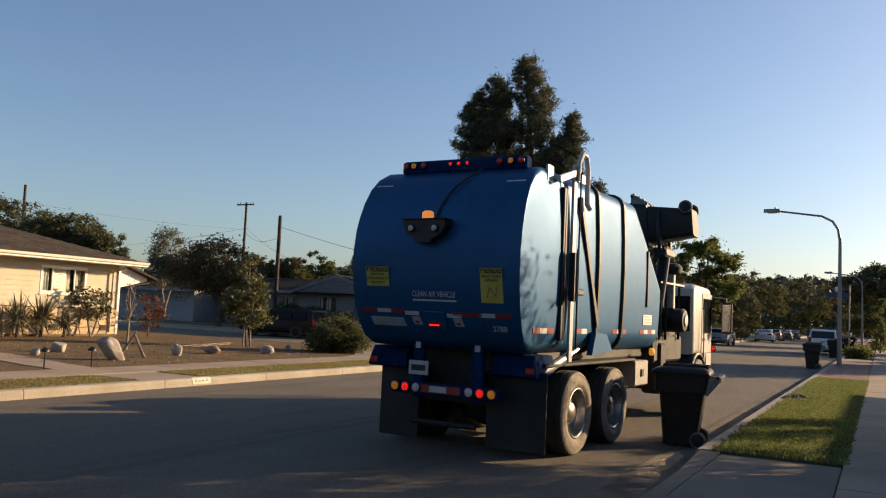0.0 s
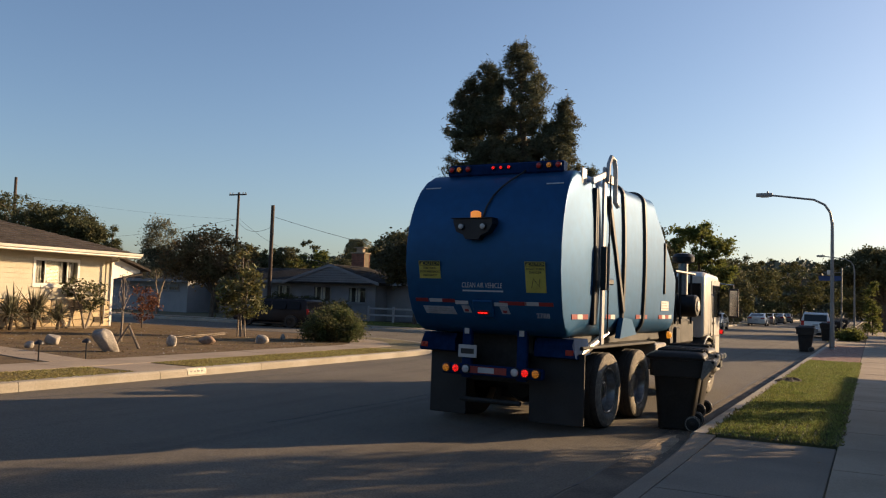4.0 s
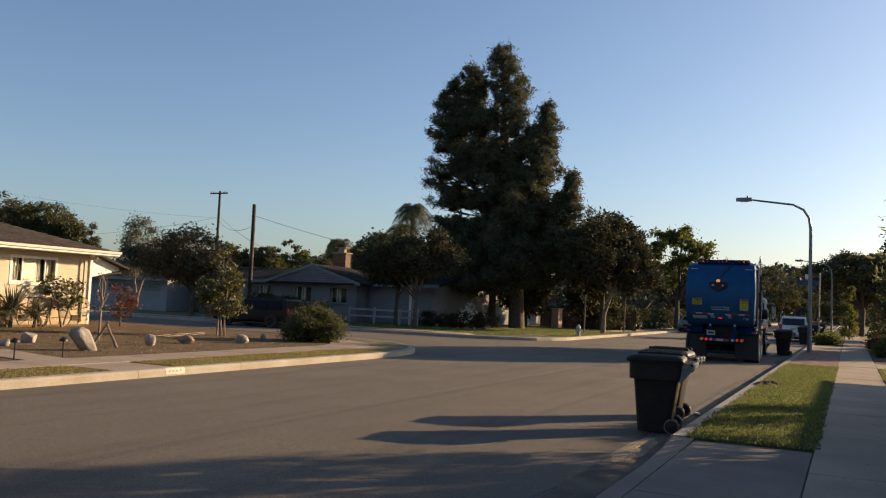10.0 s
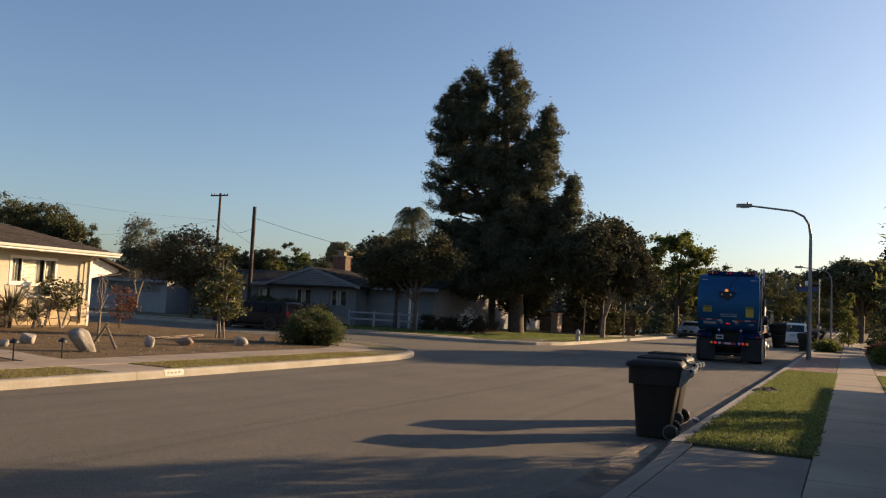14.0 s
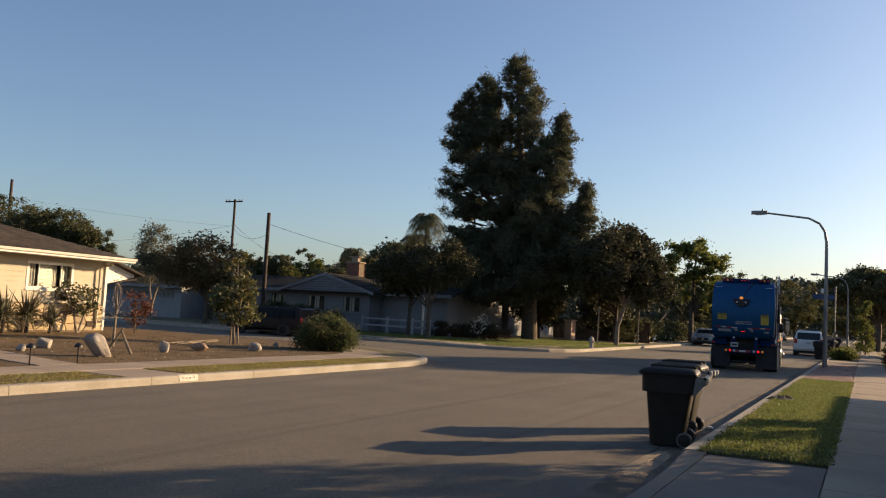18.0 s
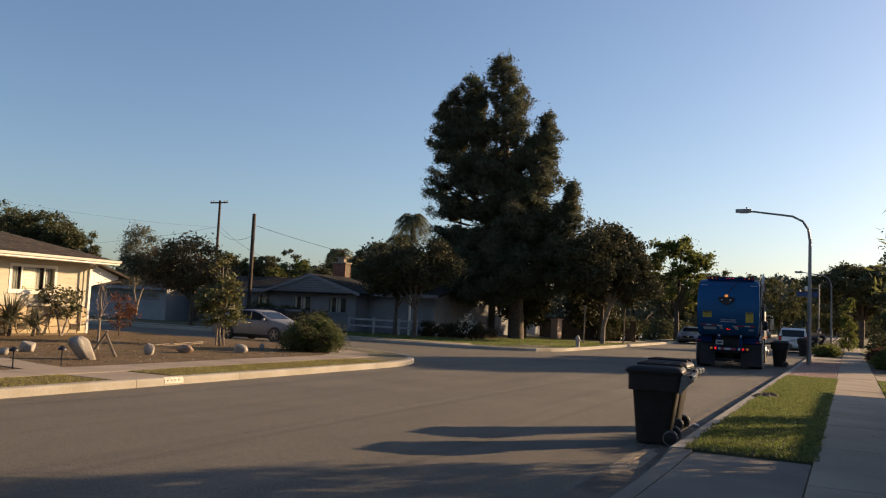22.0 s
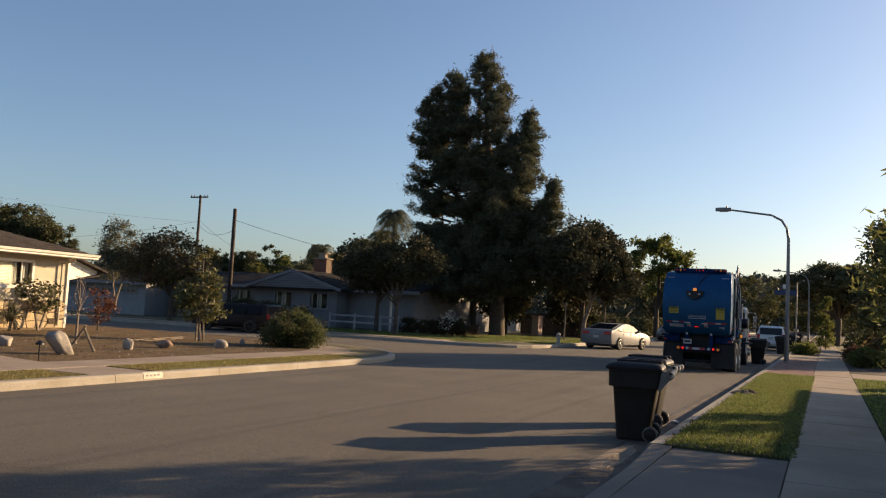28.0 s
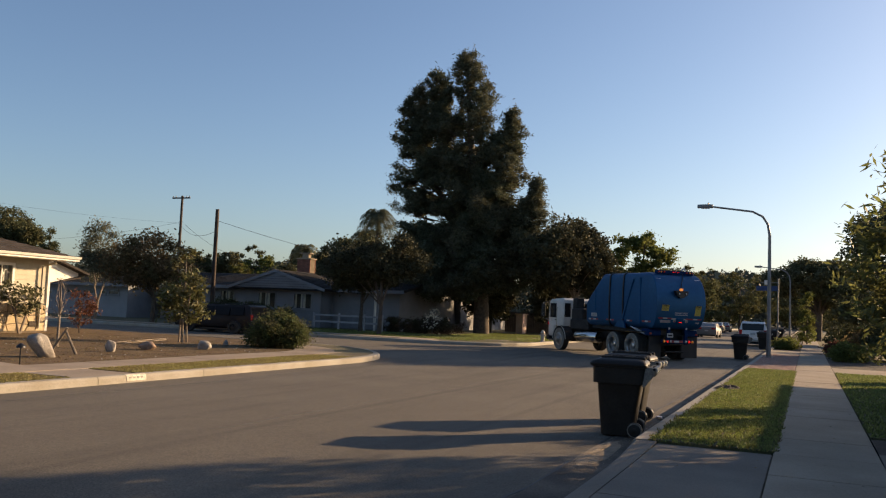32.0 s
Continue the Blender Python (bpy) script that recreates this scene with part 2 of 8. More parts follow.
MAGNOLIA_LEAF = mat("magnolia_leaves", (0.090, 0.115, 0.045), 0.5, var=0.25, scale=0.9, fine=4, island=0.5, tint=(0.175, 0.135, 0.05), translucent=0.3, spec=0.35)
FROND = mat("grey_green_fronds", (0.13, 0.135, 0.085), 0.6, var=0.2, scale=2, fine=6, island=0.4, tint=(0.15, 0.12, 0.075), translucent=0.25, spec=0.25)
RUSSET_LEAF = mat("russet_leaves", (0.20, 0.125, 0.065), 0.75, var=0.2, scale=0.9, fine=4, island=0.32, tint=(0.12, 0.105, 0.05), translucent=0.5, spec=0.15)
STREET_LEAF = mat("street_tree_leaves", (0.10, 0.11, 0.048), 0.75, var=0.2, scale=0.8, fine=3, island=0.32, tint=(0.11, 0.10, 0.045), translucent=0.3, spec=0.12)
WILLOW_LEAF = mat("long_yellow_green_leaves", (0.125, 0.148, 0.052), 0.55, var=0.2, scale=1.5, fine=5, island=0.45, tint=(0.155, 0.145, 0.05), translucent=0.5, spec=0.3)
OLIVE_LEAF = mat("olive_leaves", (0.15, 0.145, 0.095), 0.7, var=0.2, scale=0.8, fine=4, island=0.4, tint=(0.11, 0.11, 0.065), translucent=0.4, spec=0.2)
RED_LEAF = mat("red_leaves", (0.16, 0.07, 0.045), 0.75, var=0.2, scale=2, fine=6, island=0.32, translucent=0.3, spec=0.15)
HEDGE_LEAF = mat("hedge_leaves", (0.078, 0.090, 0.042), 0.75, var=0.2, scale=1.5, fine=6, island=0.32, tint=(0.07, 0.065, 0.03), translucent=0.2, spec=0.15)
BUSH_LEAF = mat("bush_leaves", (0.092, 0.122, 0.045), 0.7, var=0.25, scale=2.2, fine=8, island=0.4, tint=(0.115, 0.100, 0.055), translucent=0.4, spec=0.15)
FAR_LEAF = mat("far_leaves", (0.085, 0.088, 0.055), 0.8, var=0.2, scale=0.05, fine=0.4, island=0.45, tint=(0.075, 0.075, 0.045))
ROCK = mat("granite_boulder", (0.36, 0.32, 0.27), 0.9, var=0.2, scale=3, fine=30, bump=0.7, tint=(0.24, 0.21, 0.18), local=True)
RED_ROCK = mat("reddish_boulder", (0.30, 0.20, 0.14), 0.9, var=0.2, scale=4, fine=30, bump=0.7, local=True)
SIDING = mat("cream_siding", (0.50, 0.445, 0.335), 0.75, var=0.08, scale=1.0, fine=30, bump=0.1)
STONE = mat("flagstone", (0.50, 0.38, 0.22), 0.85, var=0.2, scale=2.5, fine=25, bump=0.6, island=-0.25, tint=(0.40, 0.31, 0.20))
MORTAR = mat("dark_mortar", (0.16, 0.12, 0.08), 0.95, var=0.2, scale=4, fine=30, bump=0.4)
KERB_PAINT = mat("worn_kerb_paint", (0.60, 0.56, 0.48), 0.8, var=0.25, scale=9, fine=50, bump=0.3, tint=(0.42, 0.37, 0.29))
WHITE_PAINT = mat("white_paint", (0.74, 0.70, 0.62), 0.55, var=0.06, scale=2, fine=30)
GREY_WALL = mat("grey_stucco", (0.205, 0.205, 0.215), 0.9, var=0.1, scale=1.2, fine=40, bump=0.3)
BLUE_WALL = mat("blue_grey_boards", (0.245, 0.25, 0.265), 0.8, var=0.1, scale=1.2, fine=40, bump=0.2)
PINK_WALL = mat("pink_stucco", (0.50, 0.36, 0.29), 0.9, var=0.1, scale=1.2, fine=40, bump=0.3)
SHINGLE = mat("dark_roof_shingle", (0.062, 0.050, 0.043), 0.95, var=0.3, scale=1.5, fine=14, bump=0.6, spec=0.25)
GREY_SHINGLE = mat("grey_roof_shingle", (0.036, 0.033, 0.032), 0.95, var=0.25, scale=1.5, fine=14, bump=0.6, spec=0.12)
BRICK = mat("red_brick", (0.30, 0.115, 0.075), 0.9, var=0.2, scale=4, fine=30, bump=0.5, island=-0.25)
PAVER = mat("brick_paver", (0.36, 0.20, 0.15), 0.9, var=0.2, scale=3, fine=30, bump=0.4, island=-0.22, tint=(0.29, 0.185, 0.145))
PAVER_MIXED = mat("brick_paver_mixed", (0.36, 0.20, 0.15), 0.9, var=0.2, scale=3, fine=30, bump=0.4, island=0.22, tint=(0.29, 0.185, 0.145))
def clear_glass(name):
    m = bpy.data.materials.new(name)
    m.use_nodes = True
    b = m.node_tree.nodes["Principled BSDF"]
    b.inputs["Transmission Weight"].default_value, b.inputs["Roughness"].default_value, b.inputs["IOR"].default_value = 1.0, 0.02, 1.25
    b.inputs["Base Color"].default_value = (0.92, 0.94, 0.93, 1)
    return m


PANE_GLASS = clear_glass("pane_glass")
GREY_CURTAIN = mat("grey_curtain", (0.34, 0.33, 0.30), 0.9, var=0.08, scale=2, fine=12)
DARK_ROOM = mat("dark_interior", (0.03, 0.027, 0.024), 0.9)
WINDOW = glass_mat("window_glass", (0.03, 0.035, 0.04))
CURTAIN = mat("pale_curtain", (0.62, 0.58, 0.48), 0.9, var=0.06, scale=2, fine=12)
WOOD_POLE = mat("weathered_pole", (0.075, 0.052, 0.040), 0.9, var=0.25, scale=2, fine=25, bump=0.4)
STEEL_POLE = mat("galvanised_pole", (0.23, 0.22, 0.21), 0.5, 0.35, var=0.12, scale=2, fine=20)
CABLE = mat("black_cable", (0.02, 0.02, 0.02), 0.7)
TRUCK_BLUE = mat("truck_blue", (0.0036, 0.076, 0.180), 0.46, 0.38, var=0.09, scale=0.9, fine=7, coat=0.05, coat_rough=0.15, local=True, tint=(0.0032, 0.066, 0.160), spec=0.22, bump=0.10, bump_scale=1.7)
# Body blue darkened for rear frame parts and light bar that lie in shade.
TRUCK_BLUE_SHADED = mat("shaded_frame_blue", (0.005, 0.026, 0.085), 0.9, 0.0, var=0.2, scale=3, fine=15, local=True, spec=0.05)
TRUCK_BLACK = mat("black_steel", (0.012, 0.012, 0.014), 0.45, 0.2, var=0.2, scale=3, fine=20, local=True)
TRUCK_WHITE = mat("white_cab_paint", (0.62, 0.60, 0.55), 0.35, var=0.08, scale=1.4, fine=12, coat=0.2, local=True, tint=(0.47, 0.45, 0.40))
CHASSIS = mat("greasy_chassis", (0.022, 0.021, 0.02), 0.7, 0.2, var=0.3, scale=3, fine=20, local=True)
GREY_STEEL = mat("grey_steel", (0.30, 0.29, 0.28), 0.45, 0.6, var=0.15, scale=3, fine=20, local=True)
PALE_STEEL = mat("pale_painted_steel", (0.44, 0.44, 0.44), 0.4, 0.1, var=0.12, scale=3, fine=20, local=True)
CHROME = mat("chrome", (0.62, 0.61, 0.60), 0.18, 1.0, var=0.05, local=True)
RUBBER = mat("dusty_tyre_rubber", (0.235, 0.21, 0.17), 0.9, var=0.25, scale=4, fine=25, bump=0.4, local=True, tint=(0.125, 0.11, 0.09))
TREAD = mat("tyre_tread", (0.032, 0.029, 0.026), 0.9, var=0.25, scale=5, fine=30, bump=0.4, local=True, tint=(0.05, 0.044, 0.036))
RIM_STEEL = mat("worn_steel_rim", (0.42, 0.41, 0.40), 0.32, 0.9, var=0.18, scale=5, fine=25, local=True, tint=(0.26, 0.25, 0.235))
FLAP = mat("rubber_flap", (0.014, 0.014, 0.015), 0.7, var=0.2, local=True)
YELLOW_SIGN = mat("yellow_sticker", (0.44, 0.36, 0.06), 0.6, var=0.1, scale=5, fine=20, local=True)
WHITE_STICKER = mat("white_sticker", (0.46, 0.46, 0.45), 0.55, var=0.1, scale=5, fine=20, local=True)
DULL_STICKER = mat("faded_sticker", (0.30, 0.31, 0.32), 0.6, var=0.15, scale=6, fine=25, local=True)
RED_TAPE = mat("red_reflective_tape", (0.27, 0.022, 0.022), 0.35, var=0.1, scale=6, fine=30, local=True)
INK = mat("black_ink", (0.02, 0.02, 0.02), 0.6, local=True)
RED_LAMP = mat("red_lamp_glow", (0.75, 0.014, 0.012), 0.3, emit=1.6, local=True)
RED_LENS = mat("red_lens", (0.28, 0.012, 0.012), 0.2, emit=0.05, local=True)
AMBER_LAMP = mat("amber_lamp_glow", (0.80, 0.30, 0.03), 0.3, emit=0.35, local=True)
BEACON = mat("amber_beacon_glow", (0.92, 0.31, 0.06), 0.3, emit=0.36, local=True)
DULL_AMBER = mat("dull_amber_lens", (0.20, 0.075, 0.012), 0.25, emit=0.10, local=True)
DULL_RED = mat("dull_red_lens", (0.16, 0.010, 0.010), 0.25, emit=0.06, local=True)
LAMP_LENS = {"red_lamp_glow": DULL_RED, "amber_lamp_glow": DULL_AMBER}
CLEAR_LENS = mat("clear_lens", (0.5, 0.5, 0.48), 0.12, local=True)
CAB_GLASS = glass_mat("cab_glass", (0.012, 0.015, 0.018), 0.02, 0.25)
TINTED = mat("tinted_glass", (0.008, 0.008, 0.010), 0.45, var=0.05, spec=0.10, local=True)
BIN_PLASTIC = mat("black_bin_plastic", (0.0155, 0.0122, 0.0102), 0.5, var=0.2, scale=4, fine=30, bump=0.15, local=True, tint=(0.024, 0.020, 0.017), spec=0.3)
# Scuffed brackets and bracket ends are paled: sunlight on black plastic put into colour.
BIN_SUNLIT_SCUFF = mat("sunlit_worn_bin_plastic", (0.20, 0.185, 0.16), 0.5, var=0.3, scale=6, fine=40, local=True)
BIN_SUNLIT = mat("sunlit_bin_plastic", (0.62, 0.59, 0.52), 0.5, var=0.2, scale=5, fine=30, local=True)
SILVER_PAINT = mat("silver_car_paint", (0.20, 0.20, 0.205), 0.55, 0.35, var=0.05, coat=0.0, local=True)
CAR_WHITE = mat("white_car_paint", (0.70, 0.69, 0.67), 0.25, var=0.05, coat=0.5, local=True)
# Maroon paint taken nearly to black in place of tree shade on the car.
CAR_MAROON_SHADED = mat("shaded_maroon_car_paint", (0.012, 0.008, 0.009), 0.5, 0.0, var=0.1, coat=0.03, spec=0.2, local=True)
CAR_GREY = mat("grey_car_paint", (0.22, 0.23, 0.24), 0.3, 0.4, var=0.05, coat=0.5, local=True)
ALLOY = mat("alloy_rim", (0.40, 0.39, 0.38), 0.35, 0.8, var=0.1, local=True)
SIGN_BLUE = mat("blue_street_sign", (0.015, 0.045, 0.14), 0.5, var=0.05)
HYDRANT = mat("pale_hydrant_paint", (0.36, 0.33, 0.28), 0.6, var=0.15)


# ---- mesh helpers ----
class Geo:
    """Collects vertices and faces for one mesh."""

    def __init__(self):
        self.v, self.f = [], []

    def add(self, verts, faces, m=None):
        o = len(self.v)
        self.v += [tuple(m @ Vector(p)) if m else tuple(p) for p in verts]
        self.f += [tuple(i + o for i in f) for f in faces]
        return self

    def box(self, x0, x1, y0, y1, z0, z1, c=0.0, m=None):
        """A box with its edges chamfered by c."""
        c = min(c, (x1 - x0) * 0.45, (y1 - y0) * 0.45, (z1 - z0) * 0.45)
        if c <= 0:
            vs = [(x, y, z) for z in (z0, z1) for y in (y0, y1) for x in (x0, x1)]
            return self.add(vs, [(0, 2, 3, 1), (4, 5, 7, 6), (0, 1, 5, 4), (2, 6, 7, 3), (0, 4, 6, 2), (1, 3, 7, 5)], m)
        rings = []
        for z, i in ((z0, c), (z0 + c, 0), (z1 - c, 0), (z1, c)):
            a0, a1, b0, b1 = x0 + i, x1 - i, y0 + i, y1 - i
            k = c
            rings.append([(a0 + k, b0, z), (a1 - k, b0, z), (a1, b0 + k, z), (a1, b1 - k, z), (a1 - k, b1, z), (a0 + k, b1, z), (a0, b1 - k, z), (a0, b0 + k, z)])
        return self.loft(rings, m)

    def loft(self, rings, m=None, caps=True):
        n = len(rings[0])
        vs = [p for r in rings for p in r]
        fs = [(j * n + i, j * n + (i + 1) % n, (j + 1) * n + (i + 1) % n, (j + 1) * n + i) for j in range(len(rings) - 1) for i in range(n)]
        if caps:
            fs += [tuple(range(n - 1, -1, -1)), tuple(range((len(rings) - 1) * n, len(rings) * n))]
        return self.add(vs, fs, m)

    def tube(self, pts, radii, seg=10, m=None, caps=True):
        """A round bar through pts with a radius at each."""
        pts = [Vector(p) for p in pts]
        if not isinstance(radii, (list, tuple)):
            radii = [radii] * len(pts)
        rings = []
        side = None
        for i, (p, r) in enumerate(zip(pts, radii)):
            d = (pts[min(i + 1, len(pts) - 1)] - pts[max(i - 1, 0)]).normalized()
            if side is None:
                side = d.orthogonal().normalized()
            side = (side - d * side.dot(d)).normalized()
            up = d.cross(side)
            rings.append([p + (side * math.cos(2 * math.pi * k / seg) + up * math.sin(2 * math.pi * k / seg)) * r for k in range(seg)])
        return self.loft(rings, m, caps)

    def turned(self, profile, axis="z", seg=20, m=None, caps=True):
        """A turned body: profile of (radius, height) about an axis."""
        rings = []
        for r, h in profile:
            ring = []
            for k in range(seg):
                a = 2 * math.pi * k / seg
                c, s = r * math.cos(a), r * math.sin(a)
                ring.append((c, s, h) if axis == "z" else ((h, c, s) if axis == "x" else (s, h, c)))
            rings.append(ring)
        return self.loft(rings, m, caps)

    def prism(self, outline, z0, z1, c=0.0, m=None):
        """An outline in x, y drawn up from z0 to z1, its top edge chamfered by c."""
        rings = [[(x, y, z0) for x, y in outline]]
        if c:
            cx, cy = sum(p[0] for p in outline) / len(outline), sum(p[1] for p in outline) / len(outline)
            rings.append([(x, y, z1 - c) for x, y in outline])
            ins = []
            for x, y in outline:
                d = math.hypot(x - cx, y - cy) or 1
                ins.append((x - (x - cx) / d * c, y - (y - cy) / d * c, z1))
            rings.append(ins)
        else:
            rings.append([(x, y, z1) for x, y in outline])
        return self.loft(rings, m)

    def mesh(self, name, smooth=False, sharp=35.0):
        me = bpy.data.meshes.new(name)
        me.from_pydata(self.v, [], self.f)
        bm = bmesh.new()
        bm.from_mesh(me)
        bmesh.ops.recalc_face_normals(bm, faces=bm.faces)
        if smooth:
            lim = radians(sharp)
            for f in bm.faces:
                f.smooth = True
            for e in bm.edges:
                e.smooth = len(e.link_faces) == 2 and e.calc_face_angle(0) < lim
        bm.to_mesh(me)
        bm.free()
        return me


def part(name, geo, material, parent, label="", smooth=False):
    """One mesh object under a thing or a part; top-level where parent is None."""
    me = geo.mesh(name, smooth) if isinstance(geo, Geo) else geo
    if material and not me.materials:
        me.materials.append(material)
    ob = new(name, me)
    ob.parent = parent
    if label:
        ob["label"] = label
    return ob


def thing(name, loc=(0, 0, 0), label="", category="", group="", kind="", turn=0.0):
    e = new(name)
    e.empty_display_size = 0.2
    e.matrix_basis = pose(*loc, 0, 0, turn)
    return tagged(e, label, category, group, kind)


def leaves_mesh(name, centers, length, width, rng, material, droop=0.0, jitter=0.5):
    """Many small rhombic leaves, one per centre, turned at random."""
    n = len(centers)
    d = rng.normal(size=(n, 3))
    d[:, 2] = d[:, 2] * 0.7 - droop
    d /= np.linalg.norm(d, axis=1)[:, None]
    s = np.cross(d, rng.normal(size=(n, 3)))
    s /= np.linalg.norm(s, axis=1)[:, None] + 1e-9
    k = (1 + jitter * rng.uniform(-1, 1, size=(n, 1)))
    l, w = length * k * 0.5, width * k * 0.5
    co = np.stack([centers - d * l, centers + s * w - d * l * 0.1, centers + d * l, centers - s * w - d * l * 0.1], 1).reshape(-1, 3)
    me = bpy.data.meshes.new(name)
    me.vertices.add(n * 4)
    me.vertices.foreach_set("co", co.astype(np.float32).ravel())
    me.loops.add(n * 4)
    me.loops.foreach_set("vertex_index", np.arange(n * 4, dtype=np.int32))
    me.polygons.add(n)
    me.polygons.foreach_set("loop_start", np.arange(0, n * 4, 4, dtype=np.int32))
    me.update(calc_edges=True)
    me.materials.append(material)
    return me


def blob_points(rng, blobs, n, clumps=60, clump_r=0.35, hollow=0.55):
    """Leaf places: clumps spread over the outer part of ellipsoid blobs (x, y, z, rx, ry, rz)."""
    vol = np.array([b[3] * b[4] * b[5] for b in blobs]) ** 0.7
    pick = rng.choice(len(blobs), size=clumps, p=vol / vol.sum())
    b = np.array(blobs)[pick]
    d = rng.normal(size=(clumps, 3))
    d /= np.linalg.norm(d, axis=1)[:, None]
    r = rng.uniform(hollow, 1.0, size=(clumps, 1)) ** 0.6
    c = b[:, :3] + d * r * b[:, 3:6]
    which = rng.integers(0, clumps, size=n)
    size = clump_r * rng.uniform(0.6, 1.4, size=clumps)
    return c[which] + rng.normal(size=(n, 3)) * size[which][:, None] * np.array([0.55, 0.55, 0.42]), c


def tree(name, loc, trunk, blobs, leaf, n, material, bark=BARK, seed=1, label="", clumps=70, clump_r=0.45, limbs=9, category="tree", stems=None, group="", hollow=0.5):
    """A tapered trunk with limbs, and a crown of leaf clumps. trunk: points (x, y, z, radius) above the base."""
    rng = np.random.default_rng(seed)
    t = thing(name, loc, label, category, group)
    pts, cl = blob_points(rng, blobs, n, clumps, clump_r, hollow)
    g = Geo()
    for stem in (stems or [trunk]):
        g.tube([p[:3] for p in stem], [p[3] for p in stem], 9)
    order = rng.permutation(len(cl))[:limbs]
    for i in order:
        stem = (stems or [trunk])[i % len(stems or [trunk])]
        j = int(rng.integers(max(1, len(stem) // 2), len(stem)))
        a = Vector(stem[j][:3])
        e = Vector(cl[i])
        mid = a.lerp(e, 0.5) + Vector((0, 0, 0.12 * (e - a).length))
        r0 = stem[j][3] * 0.55
        g.tube([a, mid, e], [r0, r0 * 0.6, r0 * 0.2], 6)
    part("trunk", g, bark, t, smooth=True)
    part("crown", leaves_mesh(name + "_crown", pts, leaf[0], leaf[1], rng, material), None, t)
    return t


# ---- ground, road, kerbs, pavements ----
def flat(name, outline, z, material, thick=0.2, label="", kind="structure"):
    g = Geo().prism(outline, z - thick, z)
    ob = part(name, g, material, None)
    return tagged(ob, label, kind=kind)


def rect(x0, x1, y0, y1):
    return [(x0, y0), (x1, y0), (x1, y1), (x0, y1)]


def arc(cx, cy, r, a0, a1, n=10):
    return [(cx + r * math.cos(radians(a0 + (a1 - a0) * i / n)), cy + r * math.sin(radians(a0 + (a1 - a0) * i / n))) for i in range(n + 1)]


def strip(name, line, widths, zs, material, parent=None, label=""):
    """A strip along a line; widths are offsets to the right of travel, zs the height at each offset."""
    g = Geo()
    pts = [Vector((x, y, 0)) for x, y in line]
    rings = []
    for i, p in enumerate(pts):
        d = (pts[min(i + 1, len(pts) - 1)] - pts[max(i - 1, 0)]).normalized()
        nrm = Vector((d.y, -d.x, 0))
        rings.append([p + nrm * w + Vector((0, 0, z)) for w, z in zip(widths, zs)])
    g.loft(rings)
    return tagged(part(name, g, material, parent), label, kind="structure" if parent is None else "")


KR, KL, KF = -2.05, -12.1, -12.8  # kerb faces: near side, far side before and after the side street
flat("ground", rect(-1500, 1500, -1200, 2600), -0.06, GROUND, 0.5, "dry earth reaching to the horizon")
flat("road", rect(-20.5, KR - 0.42, -60, 420), 0.0, ASPHALT, 0.2, "worn grey asphalt street")
flat("side_road", rect(-140, -20.5, 27.6, 37.6), 0.0, ASPHALT, 0.2, "asphalt side street")

near_lot = [(-140, -60), (KL - 0.15, -60)] + [(KL - 0.15, 21.7)] + arc(-18.6, 21.7, 6.35, 0, 90)[1:] + [(-140, 28.05)]
far_lot = [(-140, 37.15), (-17.3, 37.15)] + arc(-17.3, 41.5, 4.35, -90, 0)[1:] + [(-12.95, 420), (-140, 420)]
flat("front_yard", near_lot, 0.145, DIRT, 0.3, "bare brown earth front yard with scattered boulders")
flat("far_yards", far_lot, 0.145, TURF, 0.3, "shaded lawn across the side street")
flat("near_yards", rect(KR + 0.33, 140, -60, 420), 0.10, DRY_TURF, 0.3, "front yards along the pavement")



# cut into lengths with a joint between them
def kerb_run(name, line, side, step=3.0, label="pale concrete kerb with joints"):
    owner = thing(name, label=label, kind="structure")
    pts = [Vector((x, y, 0)) for x, y in line]
    total, out = [0.0], []
    for a, b in zip(pts, pts[1:]):
        total.append(total[-1] + (b - a).length)
    def at(s):
        for i in range(len(pts) - 1):
            if s <= total[i + 1] or i == len(pts) - 2:
                return pts[i].lerp(pts[i + 1], (s - total[i]) / max(total[i + 1] - total[i], 1e-6))
    s = 0.0
    while s < total[-1] - 0.05:
        e = min(s + step, total[-1])
        n = 4
        line2 = [at(s + 0.006 + (e - s - 0.012) * k / n) for k in range(n + 1)]
        g = Geo()
        rings = []
        for i, p in enumerate(line2):
            d = (line2[min(i + 1, n)] - line2[max(i - 1, 0)]).normalized()
            nrm = Vector((d.y, -d.x, 0)) * side
            rings.append([p + nrm * w + Vector((0, 0, z)) for w, z in ((0, -0.15), (0.015, 0.11), (0.035, 0.145), (0.055, 0.155), (0.215, 0.160), (0.215, -0.15))])
        g.loft(rings)
        part("kerb_stone", g, KERB, owner)
        s = e
    return owner


kerb_run("kerb_left", [(KL, -6), (KL, 21.7)] + arc(-18.6, 21.7, 6.5, 0, 90)[1:] + [(-60, 28.2)], -1)
kerb_run("kerb_corner", [(-60, 37.0), (-17.3, 37.0)] + arc(-17.3, 41.5, 4.5, -90, 0)[1:] + [(-12.8, 200)], -1, 4.0)
kerb_run("kerb_right", [(KR, 10.9), (KR, 200)], 1)
# the dropped kerb of the near driveway
g = Geo()
g.loft([[(KR + x, y, z) for x, z in ((0, -0.15), (0.03, h0), (0.08, h1), (0.325, h2), (0.325, -0.15))] for y, h0, h1, h2 in ((-8, 0.025, 0.05, 0.122), (9.3, 0.025, 0.05, 0.122), (10.1, 0.05, 0.085, 0.128), (10.88, 0.11, 0.148, 0.152))])
tagged(part("kerb_drop", g, SHADED_DRIVE_CONCRETE, None), "low rolled kerb in front of the driveway", kind="structure")
